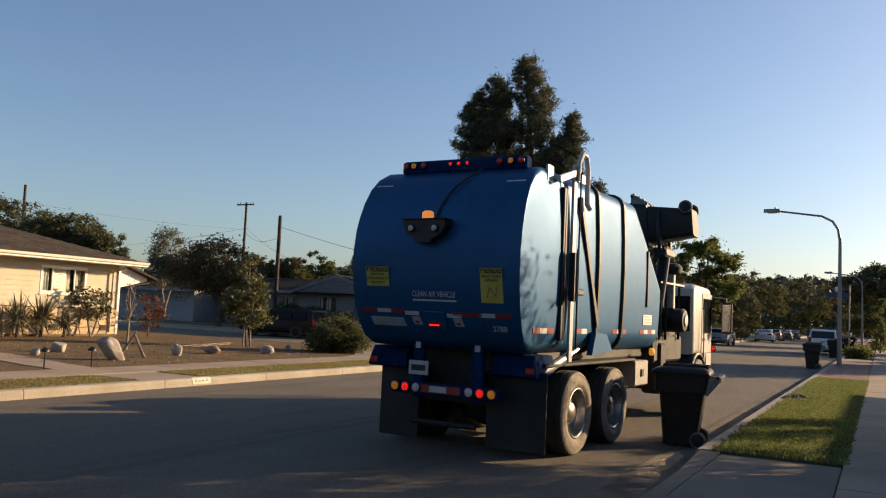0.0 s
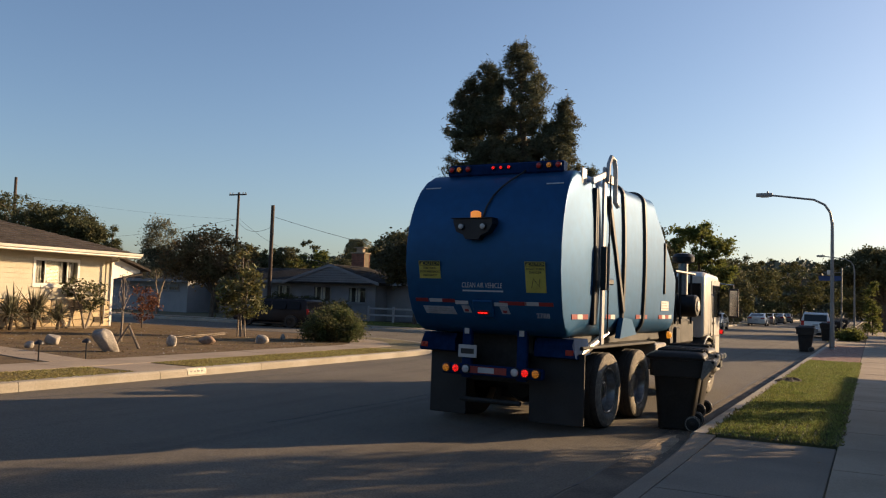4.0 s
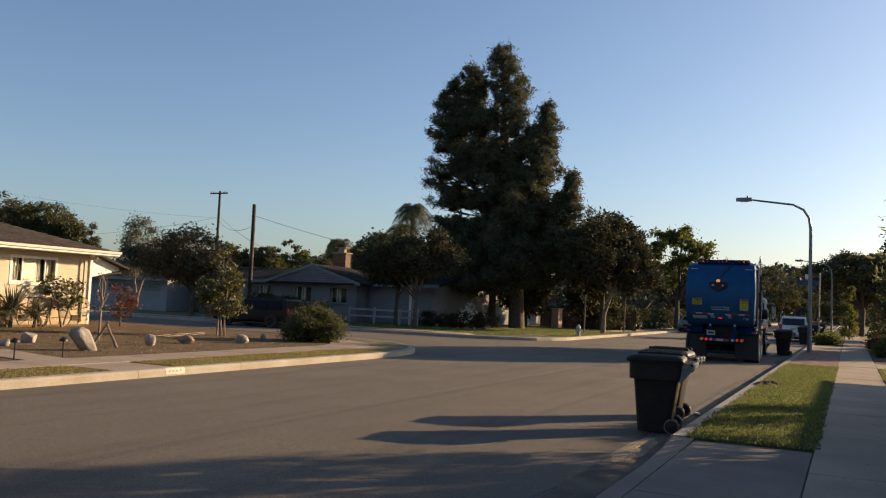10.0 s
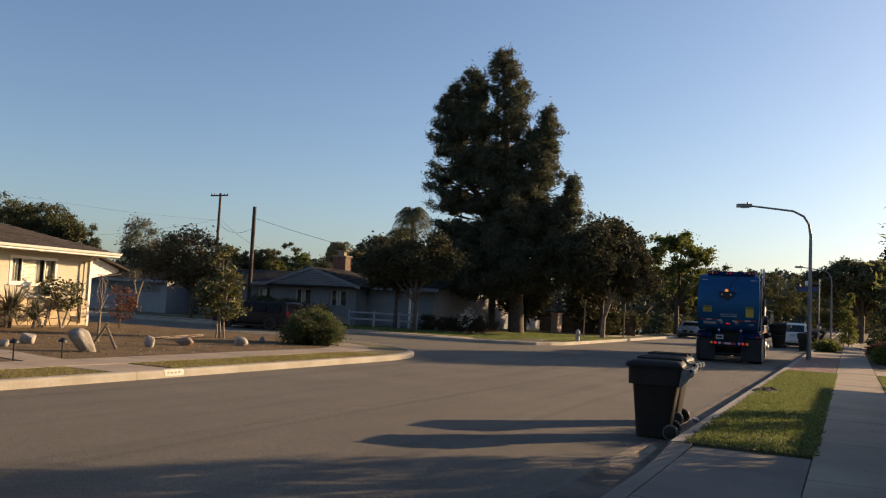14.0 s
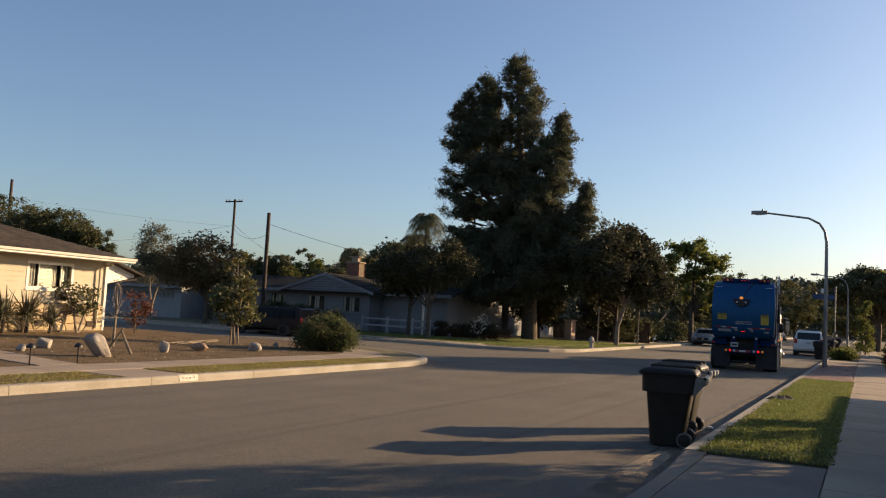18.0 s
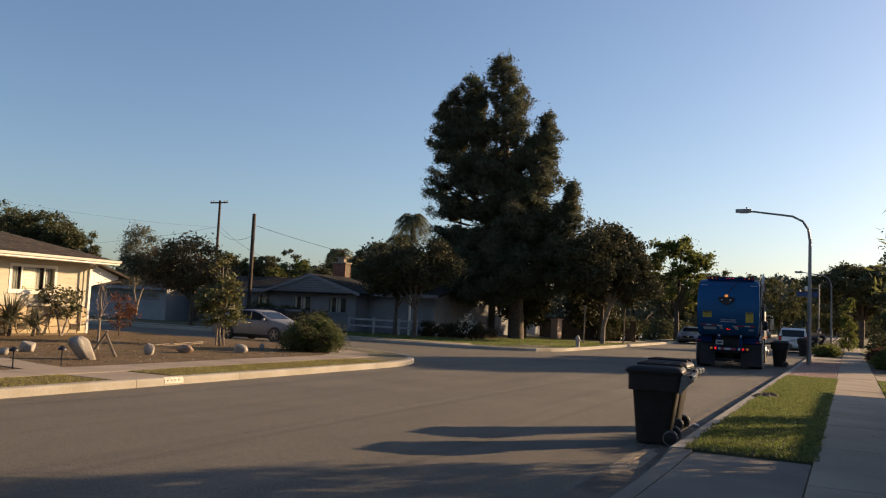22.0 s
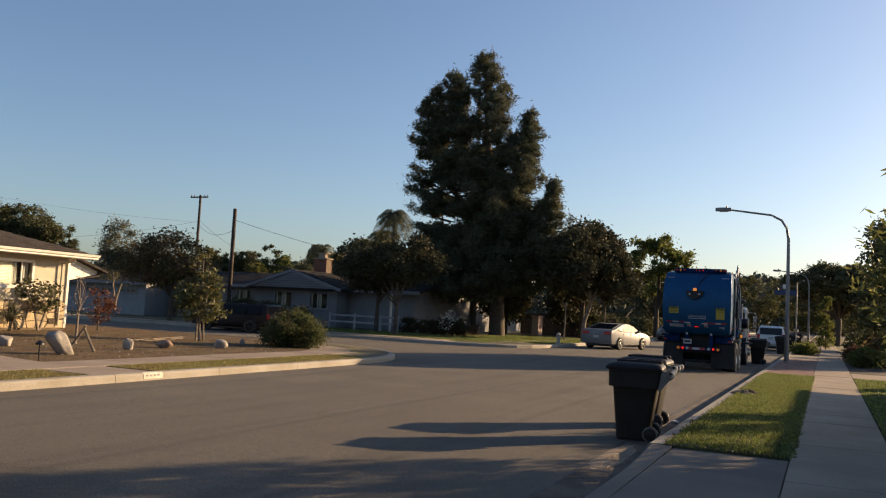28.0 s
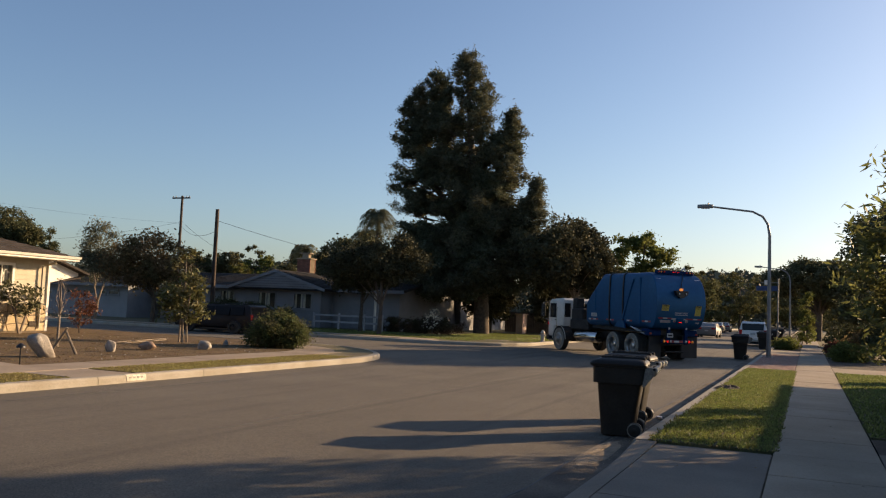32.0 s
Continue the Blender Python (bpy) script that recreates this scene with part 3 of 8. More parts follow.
# gutters
g = Geo()
g.loft([[(KR + x, y, z) for x, z in ((0.004, -0.12), (0.004, -0.012), (-0.30, 0.002), (-0.42, 0.006), (-0.42, -0.12))] for y in (-30, 0, 30, 60, 120, 200)])
tagged(part("gutter", g, GUTTER, None), "stained concrete gutter", kind="structure")


def slab_run(name, x0, x1, ys, z, material, label, owner=None, crack=0.008, tilt=0.004, seed=3):
    rng = random.Random(seed)
    owner = owner or thing(name, label=label, kind="structure")
    for a, b in zip(ys, ys[1:]):
        dz = rng.uniform(-tilt, tilt)
        g = Geo().box(x0 + crack, x1 - crack, a + crack, b - crack, z - 0.12, z + dz, 0.008)
        part("slab", g, material, owner)
    return owner


PAVE_L, PAVE_R = -0.37, 0.79
slab_run("pavement", PAVE_L, PAVE_R, [-9 + 1.52 * i for i in range(75)], 0.158, CONCRETE, "concrete pavement of square slabs with dark joints")
slab_run("driveway", KR + 0.33, PAVE_L, [-6, -2.6, 0.8, 4.2, 7.5, 10.86], 0.13, SHADED_DRIVE_CONCRETE, "wide concrete driveway apron", tilt=0.002)
slab_run("driveway_inner", PAVE_R, 6.5, [-4, 0.0, 4.0, 8.0, 11.6], 0.15, SHADED_DRIVE_CONCRETE, "concrete driveway beside the house", tilt=0.002)
slab_run("next_driveway", PAVE_R, 7.5, [30.2, 32.0, 33.6], 0.15, CONCRETE, "pale concrete driveway strip", tilt=0.002)
slab_run("next_apron", KR + 0.17, PAVE_L, [44.6, 48.0, 51.6], 0.14, CONCRETE, "concrete driveway apron further along", tilt=0.002)
slab_run("kerbside_strip", KR + 0.17, PAVE_L, [29.35, 30.05], 0.15, CONCRETE, "narrow concrete band beside the bricks", tilt=0.001)
flat("planting_bed", rect(PAVE_R, 9, 33.7, 44.5), 0.13, SOIL, 0.1, "dark planting bed")
flat("planted_verge", rect(KR + 0.17, PAVE_L, 51.7, 90), 0.13, SOIL, 0.1, "dark planted verge")
flat("soil_strip", rect(PAVE_R + 0.02, 5.5, 11.65, 13.2), 0.135, SOIL, 0.1, "dark soil strip beside the driveway")
slab_run("pavement_left", -14.95, -13.65, [-12 + 1.55 * i for i in range(24)], 0.165, CONCRETE, "sunlit concrete pavement across the street", seed=5)
front_path = thing("front_path", label="pale concrete path from the pavement to the house", kind="structure")
bend = [(-14.975, 11.8, 12.75), (-16.2, 12.0, 13.0), (-17.6, 12.35, 13.4), (-19.2, 12.75, 13.8), (-21.4, 12.85, 13.9), (-23.6, 12.85, 13.9), (-26.0, 12.85, 13.9)]
for (xa, a0, a1), (xb, b0, b1) in zip(bend, bend[1:]):
    part("slab", Geo().prism([(xa - 0.008, a0), (xa - 0.008, a1), (xb + 0.008, b1), (xb + 0.008, b0)], 0.05, 0.162, 0.006), CONCRETE, front_path)
slab_run("verge_path", -13.63, KL - 0.17, [11.6, 13.1], 0.162, CONCRETE, "short concrete path across the verge", seed=8)
for k, (x0, x1, y0, y1) in enumerate(((-13.6, KL - 0.2, -6, 11.5), (-13.6, KL - 0.2, 13.2, 22.0))):
    flat("verge", rect(x0, x1, y0, y1), 0.16, DRY_TURF, 0.05, "patchy dry grass verge")
flat("lawn_strip", rect(KR + 0.225, PAVE_L - 0.005, 10.9, 29.32), 0.165, TURF, 0.08, "sunlit green grass strip between kerb and pavement")
flat("side_lawn", rect(PAVE_R + 0.02, 6, 13.25, 30.1), 0.155, TURF, 0.08, "shaded green lawn beside the pavement")
# corner pavement along the curve, and along the side street
g = Geo()
inner, outer = arc(-18.6, 21.7, 3.7, 0, 90, 12), arc(-18.6, 21.7, 5.0, 0, 90, 12)
for i in range(12):
    g.loft([[(*inner[i], z), (*outer[i], z), (*outer[i + 1], z), (*inner[i + 1], z)] for z in (0.06, 0.166)])
tagged(part("corner_pavement", g, CONCRETE, None), "curved concrete corner pavement", kind="structure")
g = Geo()
inner, outer = arc(-18.6, 21.7, 5.02, 0, 90, 12), arc(-18.6, 21.7, 6.33, 0, 90, 12)
for i in range(12):
    g.loft([[(*inner[i], z), (*outer[i], z), (*outer[i + 1], z), (*inner[i + 1], z)] for z in (0.06, 0.158)])
tagged(part("corner_verge", g, DRY_TURF, None), "dry corner verge", kind="structure")
slab_run("far_pavement", -60, -17.3, [38.2, 39.5], 0.16, CONCRETE, "pavement on the far side of the side street", seed=10)
slab_run("far_street_pavement", -15.6, -14.4, [42 + 3 * i for i in range(40)], 0.16, CONCRETE, "pavement further along the street", seed=11)
slab_run("far_drive", -18.6, -16.6, [37.2, 38.2], 0.165, CONCRETE, "pale corner ramp", seed=12)


def blades(name, regions, n, h, material, label, seed, width=0.012):
    """Grass as single bent blades over rectangles (x0, x1, y0, y1, z)."""
    rng = np.random.default_rng(seed)
    area = np.array([(r[1] - r[0]) * (r[3] - r[2]) for r in regions])
    pick = rng.choice(len(regions), size=n, p=area / area.sum())
    r = np.array(regions)[pick]
    base = np.stack([rng.uniform(r[:, 0], r[:, 1]), rng.uniform(r[:, 2], r[:, 3]), r[:, 4]], 1)
    cell = np.floor(base[:, :2] / 0.13)
    heart = (cell + 0.5 + 0.4 * np.stack([np.sin(cell[:, 0] * 12.9 + cell[:, 1] * 78.2), np.cos(cell[:, 0] * 39.3 + cell[:, 1] * 11.1)], 1)) * 0.13
    base[:, :2] += (heart - base[:, :2]) * rng.uniform(0.0, 0.62, n)[:, None]
    patch = 0.55 + 0.45 * np.sin(base[:, 0] * 3.1 + 1.3 * np.sin(base[:, 1] * 1.7)) * np.sin(base[:, 1] * 2.3 + base[:, 0])
    a = rng.uniform(0, 2 * np.pi, n)
    side = np.stack([np.cos(a), np.sin(a), 0 * a], 1) * (width * rng.uniform(0.6, 1.4, n))[:, None]
    lean = rng.normal(size=(n, 3)) * 0.55
    lean[:, 2] = 1
    tip = base + lean * (h * rng.uniform(0.5, 1.3, n) * (0.6 + 0.5 * patch))[:, None]
    co = np.stack([base - side, base + side, tip], 1).reshape(-1, 3)
    me = bpy.data.meshes.new(name)
    me.vertices.add(n * 3)
    me.vertices.foreach_set("co", co.astype(np.float32).ravel())
    me.loops.add(n * 3)
    me.loops.foreach_set("vertex_index", np.arange(n * 3, dtype=np.int32))
    me.polygons.add(n)
    me.polygons.foreach_set("loop_start", np.arange(0, n * 3, 3, dtype=np.int32))
    me.update(calc_edges=True)
    me.materials.append(material)
    return tagged(new(name, me), label, "grass", kind="stuff")


blades("lawn_grass", [(KR + 0.24, PAVE_L, 10.9, 29.3, 0.155)], 92000, 0.052, BLADE, "short green lawn grass with dry tips", 21)
blades("lawn_thatch", [(KR + 0.20, PAVE_L + 0.03, 10.84, 29.3, 0.155)], 8000, 0.045, DRY_BLADE, "dry blades mixed through the lawn", 25, 0.014)
blades("side_grass", [(PAVE_R + 0.02, 5.0, 13.3, 30.0, 0.152)], 50000, 0.05, BLADE, "shaded short lawn grass", 22, 0.016)
blades("verge_grass", [(-13.6, KL - 0.2, 0, 11.5, 0.158), (-13.6, KL - 0.2, 13.2, 21.9, 0.158)], 42000, 0.022, VERGE_BLADE, "patchy dry verge grass", 23, 0.018)
blades("yard_weeds", [(-26.5, -15.1, 13.0, 25.2, 0.14), (-24, -15.1, 2, 11.5, 0.14)], 9000, 0.020, DRY_BLADE, "thin dry weeds on the bare earth", 26, 0.016)
blades("corner_grass", [(-30, -15.7, 39.6, 45.9, 0.143), (-20, -13.2, 42.5, 56, 0.143)], 80000, 0.045, BLADE, "lawn grass round the pine", 24, 0.03)


# ---- refuse truck: x to its right side, y forward, origin on the ground below its rear ----
def lamp_round(name, parent, x, y, z, r, material, label):
    """A round lamp facing backwards, in a black ring."""
    g = Geo().turned([(r * 1.25, 0.0), (r * 1.25, -0.02), (r * 1.05, -0.03)], "y", 16, pose(x, y, z))
    ring = part(name, g, TRUCK_BLACK, parent, label)
    g = Geo().turned([(r, -0.02), (r * 0.97, -0.036), (r * 0.6, -0.046), (0.002, -0.05)], "y", 16, pose(x, y, z))
    lens = part("lens", g, LAMP_LENS.get(material.name, material), ring)
    if material.name in LAMP_LENS:
        dots = Geo()
        for rr, n in ((0.0, 1), (0.42, 6), (0.78, 10)):
            for k in range(n):
                a = 2 * math.pi * k / n
                dots.turned([(r * 0.13, -0.030), (r * 0.12, -0.052 + 0.010 * rr), (r * 0.03, -0.056 + 0.010 * rr)], "y", 6, pose(x + r * rr * math.cos(a), y, z + r * rr * math.sin(a)))
        part("diodes", dots, material, lens)
    return ring


def wheel(parent, x, y, r, w, side, name="wheel", dual=True):
    """A truck wheel; side is +1 on the right. Its parts are a tyre, a rim and nuts."""
    e = new(name)
    e.parent = parent
    e.matrix_basis = pose(x, y, r)
    s = side
    groove = [p for c in (-0.30, -0.10, 0.10, 0.30) for p in ((r, w * (c - 0.03)), (r * 0.975, w * (c - 0.02)), (r * 0.975, w * (c + 0.02)), (r, w * (c + 0.03)))]
    prof = [(r * 0.55, -w / 2), (r * 0.90, -w / 2), (r * 0.97, -w * 0.46), (r, -w * 0.40)] + groove + [(r, w * 0.40), (r * 0.975, w * 0.455)]
    part("tyre", Geo().turned([(a, b * s) for a, b in prof], "x", 40, caps=False), TREAD, e, smooth=True)
    wall = [(r * 0.975, w * 0.455), (r * 0.93, w * 0.49), (r * 0.90, w * 0.497), (r * 0.89, w * 0.49), (r * 0.80, w * 0.515), (r * 0.70, w * 0.51), (r * 0.685, w * 0.50), (r * 0.62, w * 0.47), (r * 0.57, w * 0.42)]
    part("sidewall", Geo().turned([(a, b * s) for a, b in wall], "x", 40, caps=False), RUBBER, e, "dusty pale tyre wall", smooth=True)
    o = w * 0.45 * s
    d = -0.15 * s if dual else 0.03 * s
    g = Geo().turned([(r * 0.57, o * 0.6), (r * 0.60, o * 1.06), (r * 0.58, o * 1.07), (r * 0.55, o * 1.02), (r * 0.50, o + d * 0.9), (r * 0.47, o + d), (r * 0.30, o + d * 0.94), (r * 0.25, o + d + 0.02 * s), (r * 0.23, o + d + 0.09 * s), (r * 0.17, o + d + 0.11 * s), (0.003, o + d + 0.115 * s)], "x", 32)
    rim = part("rim", g, RIM_STEEL, e, "bare steel dished rim", smooth=True)
    for k in range(10):
        a = 2 * math.pi * k / 10
        part("wheel_nut", Geo().turned([(0.022, 0), (0.022, 0.03), (0.012, 0.045)], "x", 6, pose(o + d * 0.95 + (0 if s > 0 else -0.045), r * 0.36 * math.cos(a), r * 0.36 * math.sin(a))), GREY_STEEL, e)
    return e


def inset_profile(prof, d):
    """The side outline (y, z) drawn in by d on all sides."""
    out, n = [], len(prof)
    for i in range(n):
        a, b, c = Vector(prof[i - 1]), Vector(prof[i]), Vector(prof[(i + 1) % n])
        e1, e2 = (b - a).normalized(), (c - b).normalized()
        n1, n2 = Vector((-e1.y, e1.x)), Vector((-e2.y, e2.x))
        m = (n1 + n2).normalized()
        k = d / max(m.dot(n1), 0.5)
        out.append((b.x + m.x * k, b.y + m.y * k))
    return out


def shell(prof, half, radius, steps=4):
    """A body drawn across x between -half and half with rounded edges; prof runs anticlockwise in (y, z)."""
    g = Geo()
    rings = []
    for i in range(steps + 1):
        a = math.pi / 2 * i / steps
        rings.append((-half + radius * (1 - math.sin(a)), radius * (1 - math.cos(a))))
    rings = [(x, radius * (1 - math.sqrt(max(0, 1 - (1 - (x + half) / radius) ** 2)))) for x, _ in rings[::-1]]
    rings = sorted(rings)
    xs = rings + [(-x, d) for x, d in reversed(rings)]
    g.loft([[(x, y, z) for y, z in inset_profile(prof, d)] for x, d in xs])
    return g


def wedge_text(name, body, size, mtx, material, parent, label=""):
    cu = bpy.data.curves.new(name, "FONT")
    cu.body, cu.size, cu.extrude, cu.align_x, cu.align_y = body, size, 0.002, "CENTER", "CENTER"
    ob = bpy.data.objects.new(name, cu)
    dg = bpy.context.evaluated_depsgraph_get()
    scene.collection.objects.link(ob)
    dg.update()
    me = bpy.data.meshes.new_from_object(ob.evaluated_get(bpy.context.evaluated_depsgraph_get()))
    bpy.data.objects.remove(ob)
    bpy.data.curves.remove(cu)
    me.transform(mtx)
    me.materials.clear()
    me.materials.append(material)
    return part(name, me, material, parent, label)


HALF = 1.15
ARM_Y = 5.75


def flank(z0, z1, rb, rt):
    """The right half of a cross-section from the belly to the roof, (x, z): rounded edges, a slightly barrelled side."""
    def out(z):
        return HALF - 0.045 * ((z - 2.35) / 1.1) ** 2
    lo, hi = z0 + rb, z1 - rt
    pts = [(out(lo) - rb - 0.08, z0)]
    pts += [(out(lo) - rb + rb * math.cos(radians(a)), lo + rb * math.sin(radians(a))) for a in range(-90, 1, 15)]
    pts += [(out(lo + (hi - lo) * k), lo + (hi - lo) * k) for k in (0.06, 0.25, 0.5, 0.75, 0.94)]
    pts += [(out(hi) - rt + rt * math.cos(radians(a)), hi + rt * math.sin(radians(a))) for a in range(0, 91, 15)]
    return pts + [(out(hi) - rt - 0.08, z1)]


def truck_shell():
    """The body as rounded cross-sections along y: a bulging tailgate, barrelled sides, a slanting front."""
    stations = [(-0.02, 2.10, 2.45, 0.02, 0.02), (0.012, 1.92, 2.68, 0.022, 0.022), (0.06, 1.72, 2.85, 0.025, 0.025), (0.13, 1.53, 3.03, 0.03, 0.03), (0.24, 1.36, 3.22, 0.045, 0.04), (0.38, 1.27, 3.36, 0.09, 0.05), (0.55, 1.25, 3.455, 0.16, 0.07), (0.78, 1.25, 3.495, 0.25, 0.14), (1.0, 1.25, 3.50, 0.28, 0.18),
                (2.5, 1.25, 3.50, 0.28, 0.18), (4.05, 1.25, 3.50, 0.28, 0.18), (4.4, 1.25, 3.17, 0.28, 0.17), (4.9, 1.25, 2.70, 0.25, 0.16), (5.22, 1.27, 2.40, 0.2, 0.14), (5.30, 1.40, 2.28, 0.1, 0.1)]
    rings = []
    for y, z0, z1, rb, rt in stations:
        right = flank(z0, z1, rb, rt)
        rings.append([(x, y, z) for x, z in right] + [(-x, y, z) for x, z in reversed(right)])
    return Geo().loft(rings)


def rear_y(z):
    """How far forward the tailgate's surface lies at height z."""
    pts = [(1.27, 0.34), (1.42, 0.18), (1.72, 0.06), (2.10, -0.02), (2.45, -0.02), (2.85, 0.06), (3.22, 0.24), (3.36, 0.38), (3.455, 0.55), (3.5, 0.95)]
    for (z0, y0), (z1, y1) in zip(pts, pts[1:]):
        if z <= z1:
            return y0 + (y1 - y0) * (z - z0) / (z1 - z0), math.degrees(math.atan2(y1 - y0, z1 - z0))
    return 0.95, 60


def on_rear(z, x, out=0.006):
    """A pose on the tailgate at height z: its z axis points out backwards, y up the slope."""
    y, tilt = rear_y(z)
    return pose(x, y - out, z, 90 - tilt, 0, 0)


def build_truck():
    t = thing("refuse_truck", (-4.68, 8.72, 0), "blue side-loading refuse truck with a white cab", "refuse truck")
    body = part("body", truck_shell(), TRUCK_BLUE, t, "glossy blue curved steel body", smooth=True)
    # seam between tailgate and hopper, both sides; dark ribs on both sides
    for s in (1, -1):
        x0, x1 = (HALF - 0.05, HALF + 0.022) if s > 0 else (-HALF - 0.022, -HALF + 0.05)
        for y, w, z0, z1 in ((1.12, 0.12, 1.42, 3.30), (4.55, 0.07, 1.92, 2.80)):
            part("rib", Geo().box(x0, x1, y, y + w, z0, z1, 0.012), TRUCK_BLACK if s > 0 else TRUCK_BLUE, body, "dark vertical stiffener")
        m = pose(0, 1.66, 3.24) @ pose(0, 0, 0, 24.0)
        part("brace", Geo().box(min(x0, x0 + 0.01 * s), max(x1, x1 + 0.01 * s), -0.05, 0.05, -1.80, 0.0, 0.012, m), TRUCK_BLACK if s > 0 else TRUCK_BLUE, body, "slanting dark brace")
        g = Geo().loft([[(x, y, z) for y, z in ((2.12, 1.22), (2.9, 1.27), (2.65, 1.50), (2.25, 1.52))] for x in ((HALF - 0.02) * s, (HALF + 0.06) * s)])
        part("gusset", g, TRUCK_BLUE, body)
        # reflective tape
        for y0, k in ((0.42, 0), (0.62, 1), (0.82, 0), (1.72, 0), (1.92, 1), (3.1, 0), (3.30, 1), (3.5, 0), (4.35, 0), (4.55, 1), (4.75, 0), (4.95, 1)):
            xa, xb = sorted(((HALF - 0.05) * s, (HALF - 0.018) * s))
            part("reflective_tape", Geo().box(xa, xb, y0, y0 + 0.19, 1.50, 1.565), WHITE_STICKER if k else RED_TAPE, body)
        xa, xb = sorted(((HALF - 0.05) * s, (HALF - 0.006) * s))
        tag = part("maker_sticker", Geo().box(xa, xb, 4.45, 4.90, 1.64, 1.80), WHITE_STICKER, body, "pale maker's sticker")
        for k in range(3):
            ya, yb = sorted(((HALF - 0.006) * s, (HALF - 0.004) * s))
            part("sticker_bar", Geo().box(ya, yb, 4.49, 4.86 - 0.05 * k, 1.665 + 0.045 * k, 1.69 + 0.045 * k), GREY_STEEL, tag)
    # roof ribs
    part("rib", Geo().box(-HALF + 0.25, HALF - 0.25, 1.15, 1.235, 3.49, 3.53, 0.01), TRUCK_BLACK, body)
    for y in (2.38, 3.42):
        right = [(0.5, 1.25)] + flank(1.25, 3.50, 0.28, 0.18)
        line = [Vector((x, y, z)) for x, z in right] + [Vector((-x, y, z)) for x, z in reversed(right)]
        rings = []
        for k, p in enumerate(line):
            d = line[min(k + 1, len(line) - 1)] - line[max(k - 1, 0)]
            n = Vector((d.z, 0, -d.x)).normalized()
            rings.append([p - n * 0.02 + Vector((0, -0.045, 0)), p + n * 0.04 + Vector((0, -0.035, 0)), p + n * 0.04 + Vector((0, 0.035, 0)), p - n * 0.02 + Vector((0, 0.045, 0))])
        part("hoop", Geo().loft(rings), TRUCK_BLACK, body, "dark hoop round the body")
    # hook post and rams on the right side
    post = part("tailgate_post", Geo().box(HALF + 0.02, HALF + 0.055, 1.33, 1.45, 1.15, 3.62, 0.01), PALE_STEEL, t, "white upright post with a bent top")
    part("hook", Geo().tube([(HALF + 0.08, 1.40, 3.42), (HALF + 0.08, 1.42, 3.66), (HALF + 0.08, 1.52, 3.78), (HALF + 0.08, 1.64, 3.76), (HALF + 0.08, 1.70, 3.62), (HALF + 0.08, 1.72, 3.16), (HALF + 0.10, 1.78, 3.10)], 0.034, 8), PALE_STEEL, post, smooth=True)
    part("hook_web", Geo().box(HALF + 0.06, HALF + 0.075, 1.42, 1.70, 3.40, 3.52, 0.006), PALE_STEEL, post)
    part("link", Geo().box(-0.02, 0.02, -0.56, 0.0, -0.045, 0.045, 0.008, pose(HALF + 0.05, 1.40, 3.52, 17)), PALE_STEEL, post)
    part("corner_plate", Geo().box(HALF - 0.06, HALF - 0.03, 0.70, 0.88, 3.30, 3.52, 0.01), PALE_STEEL, t)
    part("cable", Geo().tube([(HALF + 0.14, 1.34, 3.5), (HALF + 0.14, 1.33, 2.2), (HALF + 0.13, 1.36, 1.3)], 0.012, 6), TRUCK_BLACK, post)
    latch = part("latch", Geo().box(HALF + 0.04, HALF + 0.16, 1.28, 1.52, 1.98, 2.06, 0.015).box(HALF + 0.06, HALF + 0.14, 1.22, 1.30, 1.9, 2.5, 0.01), TRUCK_BLACK, t, "black tailgate latch")
    part("latch_pin", Geo().tube([(HALF + 0.15, 1.30, 1.9), (HALF + 0.15, 1.30, 2.55)], 0.02, 6), GREY_STEEL, latch)
    for s in (1, -1):
        ram = part("tailgate_ram", Geo().tube([(1.12 * s, 0.70, 1.02), (1.14 * s, 1.45, 1.22)], 0.055, 10), GREY_STEEL, t, "steel hydraulic ram", smooth=True)
        part("ram_rod", Geo().tube([(1.14 * s, 1.40, 1.207), (1.15 * s, 1.75, 1.30)], 0.03, 8), CHROME, ram, smooth=True)
    # light bar above the tailgate
    bar = part("light_bar", Geo().box(-0.83, 0.93, 0.50, 0.66, 3.44, 3.60, 0.02), TRUCK_BLUE_SHADED, t, "dark light bar along the roof edge")
    for x, m_, lab in ((-0.72, RED_LENS, "red lamp"), (-0.60, AMBER_LAMP, "amber lamp"), (-0.46, RED_LENS, "red lamp"), (0.62, RED_LENS, "red lamp"), (0.77, AMBER_LAMP, "amber lamp"), (0.90, RED_LENS, "red lamp"), (-0.06, RED_LAMP, "small red lamp"), (0.06, RED_LAMP, "small red lamp"), (0.18, RED_LAMP, "small red lamp")):
        lamp_round("lamp", bar, x - 0.035, 0.50, 3.535, 0.036 if abs(x) > 0.3 else 0.022, m_, lab)
    # camera box with twin lamps and the beacon
    y, _ = rear_y(2.70)
    face = [(-0.35, 2.77), (-0.35, 2.72), (-0.30, 2.60), (-0.20, 2.56), (-0.16, 2.50), (0.03, 2.50), (0.06, 2.55), (0.17, 2.60), (0.23, 2.70), (0.22, 2.77)]
    box = part("camera_box", Geo().loft([[(x, y - 0.17 + o, z) for x, z in face] for o in (0.0, 0.19)]), TRUCK_BLACK, t, "black work-lamp housing")
    part("hood", Geo().box(-0.37, 0.24, y - 0.20, y - 0.02, 2.772, 2.782, 0.003), TRUCK_BLACK, box)
    for x in (-0.22, 0.10):
        lamp_round("work_lamp", box, x, y - 0.17, 2.665, 0.036, CLEAR_LENS, "clear round work lamp")
    bc = part("beacon", Geo().box(-0.12, 0.0, y - 0.14, y - 0.03, 2.76, 2.88, 0.02), BEACON, t, "amber flashing beacon")
